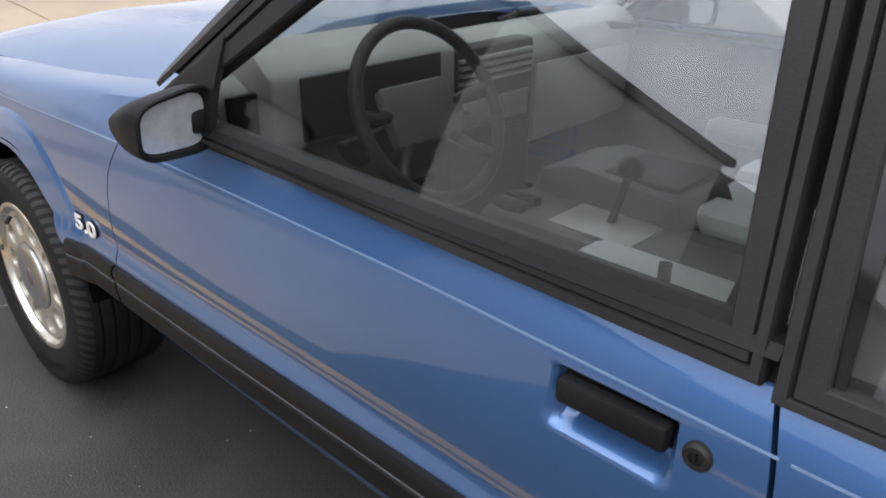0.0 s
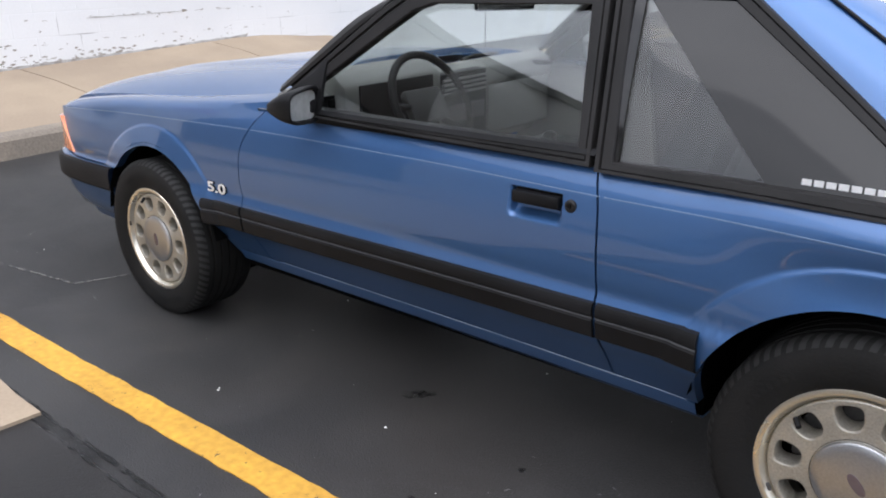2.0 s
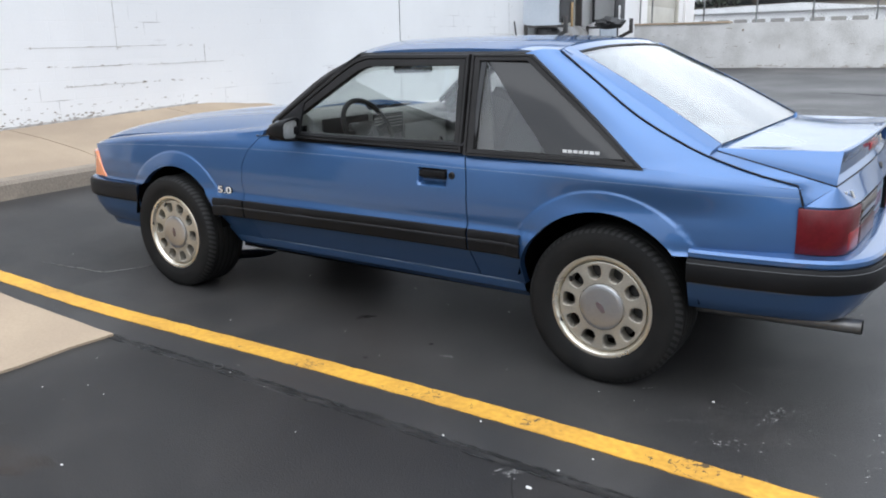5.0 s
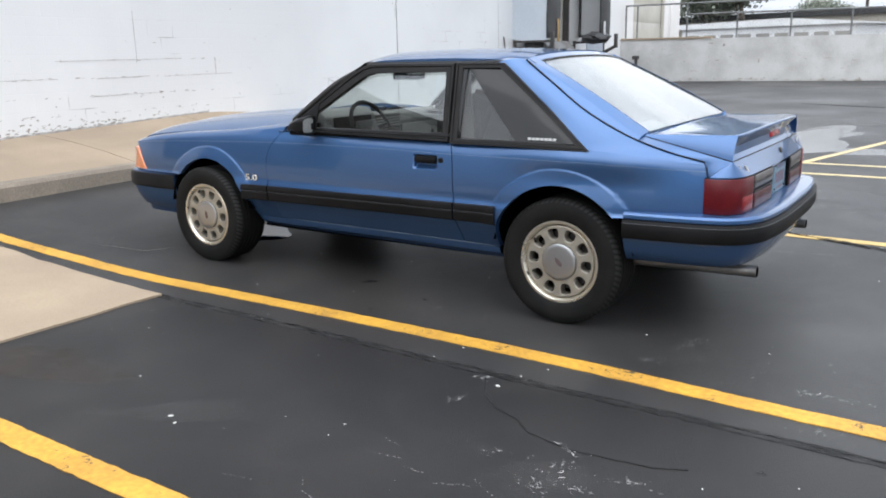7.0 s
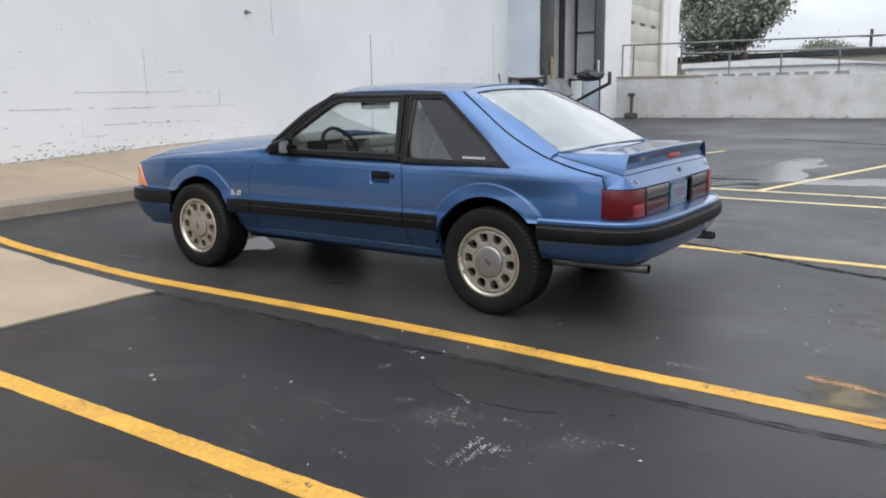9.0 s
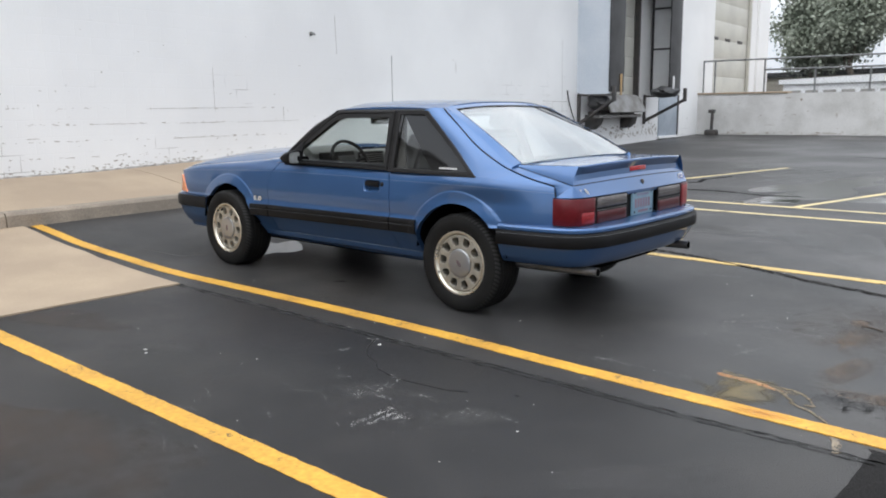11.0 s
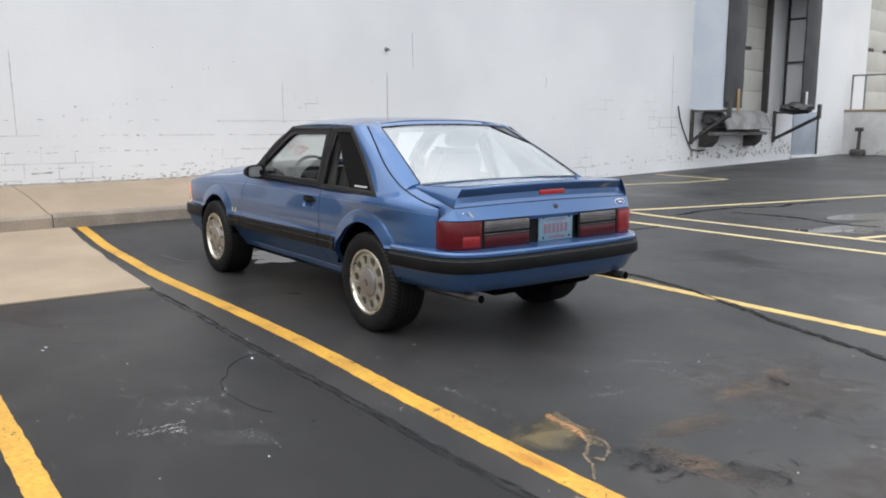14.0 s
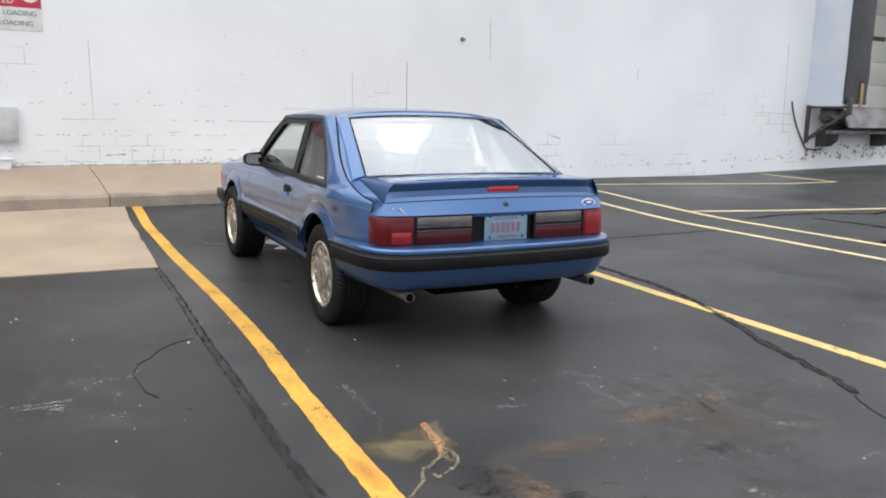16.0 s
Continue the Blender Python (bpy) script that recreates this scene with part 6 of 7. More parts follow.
def windscreen():
    def at(u, v):
        b = Vector((-0.455 - 0.165 * (1 - v * v), 0.715 * v, 0.962 - 0.004 * v * v))
        t = Vector((-0.005 - 0.125 * (1 - v * v), 0.632 * v, 1.276 + 0.030 * (1 - abs(v) ** 3)))
        return b.lerp(t, u) + Vector((-0.012, 0, 0.012)) * math.sin(math.pi * u)
    g = slab("windscreen", [[at(u, v) for u in np.linspace(0.03, 0.97, 12)] for v in np.linspace(-0.97, 0.97, 25)], GLASS, car, "clear laminated windscreen", depth=(0.004, 0, -0.003), smooth=60)
    g.visible_shadow = False
    for s in (-1, 1):
        rows = []
        for u in np.linspace(-0.03, 1.0, 16):
            e = at(u, s * 0.965)
            z = 0.958 + (1.275 - 0.958) * u
            x = -0.470 + 0.465 * u
            o = Vector((x, s * green(x, z, 0.004), z))
            f = 1 - 0.9 * ease((u - 0.55) / 0.45)
            rows.append([e + Vector((0, 0, -0.012)), e + Vector((-0.004, 0, 0.004)), e.lerp(o, 0.3) + Vector((-0.022, s * 0.006, 0.018)) * f, e.lerp(o, 0.6) + Vector((-0.022, s * 0.010, 0.016)) * f, e.lerp(o, 0.88) + Vector((-0.010, s * 0.008, 0.006)) * f, o])
        sheet("a_pillar", rows, FRAME, car, "satin black pillar trim")
    rows = [[at(u, v) + Vector((-0.003, 0, 0.003)) for u in (0.955, 1.0)] for v in np.linspace(-1, 1, 25)]
    sheet("windscreen_moulding", rows, FRAME, car, depth=(0, 0, -0.006))


windscreen()


def plan_path(points, n):
    """Evenly spaced points and outward normals along a smooth plan curve."""
    t = [0.0]
    for a, b in zip(points, points[1:]):
        t.append(t[-1] + math.dist(a, b))
    fx, fy = curve(list(zip(t, [p[0] for p in points]))), curve(list(zip(t, [p[1] for p in points])))
    out = []
    for u in np.linspace(0, t[-1], n):
        e = 0.01
        d = Vector((fx(u + e) - fx(u - e), fy(u + e) - fy(u - e))).normalized()
        out.append((Vector((fx(u), fy(u))), Vector((d.y, -d.x))))
    return out


TAIL = plan_path([(1.955, -0.755), (2.01, -0.750), (2.055, -0.728), (2.085, -0.685), (2.100, -0.61), (2.108, -0.45), (2.116, 0), (2.108, 0.45), (2.100, 0.61), (2.085, 0.685), (2.055, 0.728), (2.01, 0.750), (1.955, 0.755)], 161)


def tail_x(y):
    """The x of the tail face at lamp height."""
    return min(((abs(p.y - y), p.x) for p, q in TAIL if p.x > 2.0), key=lambda t: t[0])[1]


# hatch: painted frame, glass, deck with spoiler
def hatch_at(u, v):
    """u from the roof to the foot of the glass, v across."""
    a = abs(v)
    x = 0.985 + (1.640 - 0.985) * u
    z = 1.289 + (0.944 - 1.289) * u
    w = 0.582 + (0.772 - 0.582) * u
    c = (1 - a ** 2.5)
    return Vector((x + 0.045 * c * (0.4 + 0.6 * u), w * v, z + (0.030 - 0.014 * u) * c + 0.010 * math.sin(math.pi * u)))


def hatch():
    h = sheet("hatch_frame", [[hatch_at(u, v) for u in np.linspace(0.006, 0.075, 4)] for v in np.linspace(-1, 1, 31)], BLUE, car, depth=(0, 0, -0.02))
    for s in (-1, 1):
        rows = []
        for u in np.linspace(0.006, 1.0, 24):
            inner = 0.905 - 0.045 * u
            t = min(u * 0.80, 0.80)
            edge = Vector((hatch_x(t) + 0.004, s * (hatch_y(t) - 0.004), hatch_z(t)))
            i = hatch_at(u, s * inner)
            mid = edge.lerp(i, 0.45) + Vector((0.002, 0, 0.010)) * ease(u * 5)
            rows.append([edge, edge.lerp(mid, 0.5) + Vector((0, 0, 0.004)) * ease(u * 5), mid, i + Vector((0, s * 0.004, 0.004))])
        sheet("hatch_rail", rows, BLUE, h, depth=(0, -s * 0.01, -0.02))
        rows = [[hatch_at(u, s * (0.905 - 0.045 * u)) + Vector((0, s * 0.003, 0.003)), hatch_at(u, s * (0.892 - 0.045 * u)) + Vector((0, 0, 0.001))] for u in np.linspace(0.07, 0.985, 20)]
        sheet("glass_gasket", rows, BLACK, h, "black glass gasket", depth=(0, 0, -0.008))
    rows = [[hatch_at(0.072, v) + Vector((0, 0, 0.004)), hatch_at(0.084, v) + Vector((0, 0, 0.001))] for v in np.linspace(-0.9, 0.9, 25)]
    sheet("glass_gasket", rows, BLACK, h, "black glass gasket", depth=(0, 0, -0.008))
    g = slab("hatch_glass", [[hatch_at(u, v * (0.895 - 0.045 * u)) + Vector((0, 0, -0.002)) for u in np.linspace(0.075, 0.99, 14)] for v in np.linspace(-1, 1, 25)], REAR_GLASS, h, "large sloping rear glass", depth=(-0.003, 0, -0.004), smooth=60)
    g.visible_shadow = False
    # spoiler: a cap behind the glass with a flat top, raked ends and a hollow rear face
    top_edge = lambda k: Vector((1.634 + 0.414 * k, 0.689 - 0.035 * k, 0.940 + 0.006 * k))
    foot = lambda k: Vector((1.634 + 0.410 * k, 0.694 + 0.012 * k, 0.934 - 0.097 * k))

    def base_at(v):
        """The foot of the spoiler's rear face."""
        return Vector((2.044 + 0.036 * (1 - v * v), 0.706 * v, 0.837 + 0.014 * (1 - v * v)))

    rows = []
    for v in np.linspace(-1, 1, 49):
        c = 1 - v * v
        row = []
        for k in (0.0, 0.12, 0.35, 0.6, 0.85, 0.96, 1.0):
            e = top_edge(k)
            row.append(Vector((e.x + 0.045 * c * (1 - k) + 0.030 * c * k, e.y * v, e.z + 0.016 * c - 0.010 * math.sin(math.pi * k) * (1 - abs(v) ** 8))))
        r, b = row[-1], base_at(v)
        bend = 0.016 * abs(v) ** 14
        r = r - Vector((bend, 0, 0))
        row[-1] = r
        row += [r + Vector((0.007, 0, -0.004)), r + Vector((0.008, 0, -0.012)), r.lerp(b, 0.25) + Vector((-0.004, 0, 0)), r.lerp(b, 0.5) + Vector((-0.018, 0, 0)), r.lerp(b, 0.8) + Vector((-0.016, 0, 0)), b]
        rows.append(row)
    sheet("spoiler", rows, BLUE, h, smooth=30)
    for s in (-1, 1):
        rows = []
        for k in np.linspace(0, 1, 14):
            a, b = top_edge(k), foot(k)
            rows.append([Vector((q.x, s * (q.y + 0.010 * k * math.sin(math.pi * j)), q.z)) for j in np.linspace(0, 1, 6) for q in [a.lerp(b, j)]])
        sheet("spoiler_end", rows, BLUE, h, smooth=30)
    # lower hatch panel round the spoiler, down to the shut line and the lamps
    outer = [Vector((hatch_x(t) + 0.003, hatch_y(t) - 0.004, hatch_z(t))) for t in np.linspace(0.80, 1.0, 10)]
    half_strip = [(foot(k), o) for k, o in zip(np.linspace(0, 1, 10), outer)]
    corner = [(1.942, 0.733, 0.795), (1.957, 0.744, 0.771)] + [(p.x, p.y, 0.771) for p, q in TAIL if p.y > 0.60 and p.x > 1.96]
    corner = corner[:2] + sorted(corner[2:], key=lambda q: -q[1])
    half_strip += [(foot(1.0), Vector(q)) for q in corner]
    rows = [[Vector((q.x, -q.y, q.z)) for q in (a, a.lerp(b, 0.5), b)] for a, b in half_strip]
    y_end = corner[-1][1]
    for v in np.linspace(-1, 1, 41)[1:-1]:
        b = base_at(v)
        o = Vector((tail_x(y_end * v), y_end * v, 0.771))
        rows.append([b, b.lerp(o, 0.5), o])
    rows += [[a, a.lerp(b, 0.5), b] for a, b in reversed(half_strip)]
    sheet("hatch_panel", rows, BLUE, h, depth=(-0.01, 0, -0.02), smooth=30)
    gap = [Vector((q.x, -q.y, q.z)) for q in [foot(k) for k in np.linspace(0, 1, 10)]] + [base_at(v) for v in np.linspace(-0.97, 0.97, 25)] + [foot(k) for k in np.linspace(1, 0, 10)]
    tube("spoiler_joint", gap, 0.0028, BLACK, h, "dark joint below the spoiler", sides=6)
    for s in (-1, 1):
        gap = [Vector((hatch_x(t), s * (hatch_y(t) + 0.003), hatch_z(t) + 0.004)) for t in np.linspace(0.02, 1.0, 30)] + [Vector((1.944, s * 0.735, 0.797)), Vector((1.954, s * 0.746, 0.770))]
        tube("shut_line", gap, 0.0035, BLACK, h, "dark shut line of the hatch", sides=6)
    box("high_brake_lamp", (2.044, -0.085, 0.884), (2.066, 0.120, 0.914), BRAKE, h, "lit red high brake lamp", bevel=0.004)
    lathe("boot_lock", [(0.0, 0.010), (0.012, 0.010), (0.018, 0.004), (0.018, -0.01)], STEEL, h, n=20, m=Matrix.Translation((2.094, 0.018, 0.812)) @ pose(0, 0, 0, 0, 0, 90))
    # trim badges as plain shapes
    outline_mesh("badge", [[(0, 0.02), (0.012, 0.02), (0.012, -0.008), (0.035, -0.008), (0.035, -0.02), (0, -0.02)], [(0.04, 0.02), (0.055, 0.02), (0.088, -0.02), (0.073, -0.02)]], 0.002, 0.0005, BADGE, Matrix.Translation((2.066, -0.668, 0.800)) @ pose(0, 0, 0, 0, 0, -20) @ pose(0, 0, 0, 90, 0, 90) @ Matrix.Diagonal((0.8, 0.7, 1, 1)), h, "small silver trim badge")
    outline_mesh("oval_badge", [[(0.052 * math.cos(a), 0.021 * math.sin(a)) for a in np.linspace(0, 6.283, 32, endpoint=False)]], 0.002, 0.001, BADGE, Matrix.Translation((2.0760, 0.610, 0.806)) @ pose(0, 0, 0, 90, 0, 96) @ pose(0, 0, 0, -22, 0, 0), h, "silver-edged oval badge")
    outline_mesh("oval_field", [[(0.045 * math.cos(a), 0.016 * math.sin(a)) for a in np.linspace(0, 6.283, 32, endpoint=False)]], 0.001, 0.0, LOGO_BLUE, Matrix.Translation((2.0795, 0.610, 0.806)) @ pose(0, 0, 0, 90, 0, 96) @ pose(0, 0, 0, -22, 0, 0), h, "blue oval field")
    outline_mesh("oval_mark", [[(0.022 * math.cos(a), 0.006 * math.sin(a)) for a in np.linspace(0, 6.283, 16, endpoint=False)]], 0.0008, 0.0, DECAL, Matrix.Translation((2.0815, 0.610, 0.806)) @ pose(0, 0, 0, 90, 0, 96) @ pose(0, 0, 0, -22, 0, 0), h)


BRAKE = mat("brake_lamp_red", (0.42, 0.012, 0.016), rough=0.25, coat=0.5, big=30)
LOGO_BLUE = mat("badge_blue", (0.015, 0.04, 0.22), rough=0.3)
hatch()


# tail lamps, plate, bumpers
def tail():
    def lens(name, s, y0, y1, z0, z1, material, parent, out=0.0, label="", round_edge=0.0):
        """A pane on the tail face between two half-widths; y1 None: on round the corner."""
        pts = [(p, q) for p, q in TAIL if p.y * s > 0 and abs(p.y) >= y0 and (y1 is None or (abs(p.y) <= y1 and p.x > 2.0))]
        rows = []
        for i, (p, q) in enumerate(pts):
            e = round_edge if i in (0, len(pts) - 1) else 0.0
            rows.append([(p.x + q.x * (out - e - (round_edge if z in (z0, z1) else 0)), p.y + q.y * (out - e - (round_edge if z in (z0, z1) else 0)), z) for z in (z0, z0 + 0.005, (z0 + z1) / 2, z1 - 0.005, z1)])
        return slab(name, rows, material, parent, label, depth=(-0.012, 0, 0), smooth=40)

    for s in (-1, 1):
        t = lens("tail_lamp", s, 0.196, None, 0.603, 0.768, BLACK, car, -0.002, "tail lamp with red and clear lenses")
        lens("red_lens", s, 0.552, None, 0.608, 0.763, RED_LENS, t, 0.005, "red lens", 0.004)
        # glow in the lens put into the colour: brighter patch, taller on the right
        r1 = 0.69 if s < 0 else 0.735
        lens("reflector_glow", s, 0.560, r1, 0.618, 0.684 if s < 0 else 0.752, GLOW_RED, t, 0.0062, "red reflector with its glow in the colour", 0.002)
        lens("clear_lens", s, 0.208, 0.540, 0.702, 0.760, CLEAR_LENS, t, 0.004, "clear reversing lens", 0.003)
        lens("dark_lens", s, 0.208, 0.540, 0.610, 0.678, DARK_RED, t, 0.004, "dark red lens", 0.003)
        lens("bright_line", s, 0.208, 0.540, 0.685, 0.688, CHROME_DULL, t, 0.003, "fine bright line")
        lens("lens_rib", s, 0.208, 0.540, 0.728, 0.730, CHROME_DULL, t, 0.0045, "fine bright line")
    box("plate_recess", (2.06, -0.20, 0.600), (2.088, 0.20, 0.770), BLACK, car, bevel=0)
    p = box("number_plate", (2.098, -0.112, 0.614), (2.102, 0.158, 0.764), PLATE_FACE, car, "pale blue plate with faded red bars", bevel=0.004)
    box("plate_frame", (2.092, -0.118, 0.608), (2.098, 0.164, 0.770), PLATE_EDGE, car, bevel=0.004)
    box("plate_bar", (2.1022, -0.06, 0.728), (2.1028, 0.10, 0.744), PLATE_BLUE, p, bevel=0)
    for i in range(6):
        y = -0.080 + i * 0.034
        box("plate_bar", (2.1022, y, 0.655), (2.1028, y + 0.024, 0.712), PLATE_RED, p, bevel=0)
    box("plate_bar", (2.1022, -0.04, 0.624), (2.1028, 0.09, 0.640), PLATE_RED, p, bevel=0)
    for y in (-0.085, 0.130):
        for z in (0.630, 0.748):
            lathe("plate_screw", [(0.0, 0.004), (0.006, 0.003), (0.007, 0.0)], BLACK, p, n=10, m=Matrix.Translation((2.102, y, z)) @ pose(0, 0, 0, 0, 0, 90))


CHROME_DULL = mat("dull_chrome", (0.22, 0.21, 0.21), rough=0.4, metal=0.3)
PLATE_EDGE = mat("plate_edge", (0.20, 0.33, 0.40), rough=0.4)
PLATE_BLUE = mat("plate_blue", (0.20, 0.20, 0.30), rough=0.5)
PLATE_FACE = mat("plate_face", (0.17, 0.28, 0.34), (0.14, 0.22, 0.29), rough=0.4, big=20, fine=80)
PLATE_RED = mat("plate_red", (0.22, 0.14, 0.19), rough=0.4)
tail()


def bumper(name, points, section, label, sign):
    path = plan_path(points, 70)
    return sheet(name, [[(p.x + sign * q.x * o, p.y + sign * q.y * o, z) for o, z in section] for p, q in path], BLUE, car, label, smooth=28), path


REAR = [(1.612, -0.846), (1.72, -0.840), (1.85, -0.826), (2.00, -0.800), (2.085, -0.762), (2.155, -0.675), (2.198, -0.45), (2.210, 0), (2.198, 0.45), (2.155, 0.675), (2.085, 0.762), (2.00, 0.800), (1.85, 0.826), (1.72, 0.840), (1.612, 0.846)]
rb, rear_path = bumper("rear_bumper", REAR, [(-0.30, 0.612), (-0.16, 0.612), (-0.035, 0.606), (-0.008, 0.600), (0.0, 0.590), (0.0, 0.575), (-0.006, 0.570), (-0.006, 0.480), (-0.010, 0.470), (-0.034, 0.42), (-0.062, 0.376), (-0.078, 0.366), (-0.12, 0.362)], "blue rear bumper", 1)
sheet("bumper_moulding", [[(p.x + q.x * o, p.y + q.y * o, z) for o, z in ((-0.008, 0.482), (0.010, 0.484), (0.016, 0.495), (0.017, 0.530), (0.014, 0.560), (0.008, 0.568), (-0.008, 0.570))] for p, q in rear_path], BLACK, rb, "black bumper moulding")
sheet("bright_line", [[(p.x + q.x * o, p.y + q.y * o, z) for o, z in ((0.0135, 0.553), (0.0165, 0.555), (0.0135, 0.557))] for p, q in rear_path], FAINT, rb, "fine dull line")
FRONT = [(-1.575, -0.790), (-1.85, -0.785), (-2.05, -0.758), (-2.165, -0.69), (-2.245, -0.55), (-2.288, -0.3), (-2.300, 0), (-2.288, 0.3), (-2.245, 0.55), (-2.165, 0.69), (-2.05, 0.758), (-1.85, 0.785), (-1.575, 0.790)]
fb, front_path = bumper("front_bumper", FRONT, [(-0.25, 0.575), (-0.02, 0.572), (0.0, 0.560), (0.004, 0.54), (0.0, 0.45), (-0.004, 0.44), (-0.015, 0.40), (-0.05, 0.33), (-0.085, 0.305), (-0.10, 0.27), (-0.14, 0.262)], "blue front bumper with air dam", -1)
sheet("bumper_moulding", [[(p.x - q.x * o, p.y - q.y * o, z) for o, z in ((-0.008, 0.455), (0.012, 0.458), (0.020, 0.47), (0.020, 0.535), (0.012, 0.553), (-0.008, 0.560))] for p, q in front_path], BLACK, fb, "black bumper moulding")
# nose panel with lamps above the bumper
nose_pts = [(-1.93, -0.757), (-2.02, -0.738), (-2.10, -0.69), (-2.165, -0.58), (-2.20, -0.3), (-2.21, 0), (-2.20, 0.3), (-2.165, 0.58), (-2.10, 0.69), (-2.02, 0.738), (-1.93, 0.757)]
nose_path = plan_path(nose_pts, 50)
nose = sheet("nose_panel", [[(p.x - q.x * o, p.y - q.y * o, z) for o, z in ((0.0, 0.572), (0.0, 0.60), (-0.01, 0.66), (-0.03, 0.715), (-0.05, 0.738), (-0.075, 0.748))] for p, q in nose_path], BLUE, car)
for s in (-1, 1):
    rows = []
    for x, y in ((-1.895, 0.782), (-2.0, 0.762), (-2.06, 0.742), (-2.10, 0.715)):
        rows.append([(x - (z - 0.58) * (0.62 if x > -1.95 else (0.2 if x > -2.03 else -0.12)), s * (y + 0.002 - (z - 0.58) * 0.08), z) for z in np.linspace(0.582, 0.728, 6)])
    slab("marker_lamp", rows, AMBER, car, "amber side marker lamp", depth=(0.02, -s * 0.02, 0))
    for y0, y1 in ((0.50, 0.67), (0.28, 0.48)):
        rows = [[(-2.212 + 0.10 * (y / 0.7) ** 3 + (z - 0.6) * 0.2, s * y, z) for z in np.linspace(0.60, 0.705, 4)] for y in np.linspace(y0, y1, 6)]
        slab("headlamp", rows, CLEAR_LENS, nose, "clear headlamp lens", depth=(0.02, 0, 0))
box("grille", (-2.232, -0.26, 0.60), (-2.20, 0.26, 0.69), BLACK, nose, bevel=0.01)


# under the car: liners, floor, exhaust
for cx in (-1.235, 1.28):
    for s in (-1, 1):
        rows = []
        for a in np.linspace(0.16, math.pi - 0.16, 24):
            rows.append([(cx + 0.374 * math.cos(a), s * y, 0.33 + 0.374 * math.sin(a)) for y in (0.805, 0.60, 0.45)] + [(cx, s * 0.45, 0.33)])
        sheet("wheel_housing", rows, DARK, car, "black wheel housing")
prism("floor_pan", [(-1.98, 0.30), (-1.60, 0.27), (-0.86, 0.24), (0.90, 0.24), (1.62, 0.34), (2.12, 0.38), (2.12, 0.44), (-1.98, 0.42)], DARK, car, "black underbody", axis="y", lo=-0.46, hi=0.46)
prism("floor_side", [(-0.87, 0.26), (0.90, 0.26), (0.90, 0.40), (-0.87, 0.40)], DARK, car, "black underbody", axis="y", lo=-0.66, hi=0.66)
for s in (-1, 1):
    tube("axle", [(-1.276, 0, 0.315), (-1.276, s * 0.66, 0.315)], 0.04, DARK, car)
    tube("axle", [(1.276, 0, 0.315), (1.276, s * 0.66, 0.315)], 0.05, DARK, car)
    ex = tube("tailpipe", [(1.55, s * 0.600, 0.322), (1.85, s * 0.600, 0.328), (2.10, s * 0.600, 0.334), (2.155, s * 0.600, 0.336)], 0.026, EXHAUST, car, "dull steel tailpipe", sides=16)
    tube("pipe_mouth", [(2.135, s * 0.600, 0.3353), (2.1575, s * 0.600, 0.3361)], 0.0235, DARK, ex, sides=16)
    tube("pipe_rim", [(2.135, s * 0.600, 0.3353), (2.1565, s * 0.600, 0.336)], 0.0275, EXHAUST, ex, sides=16)
box("fuel_tank", (1.50, -0.42, 0.30), (2.05, 0.42, 0.45), DARK, car, bevel=0.05)


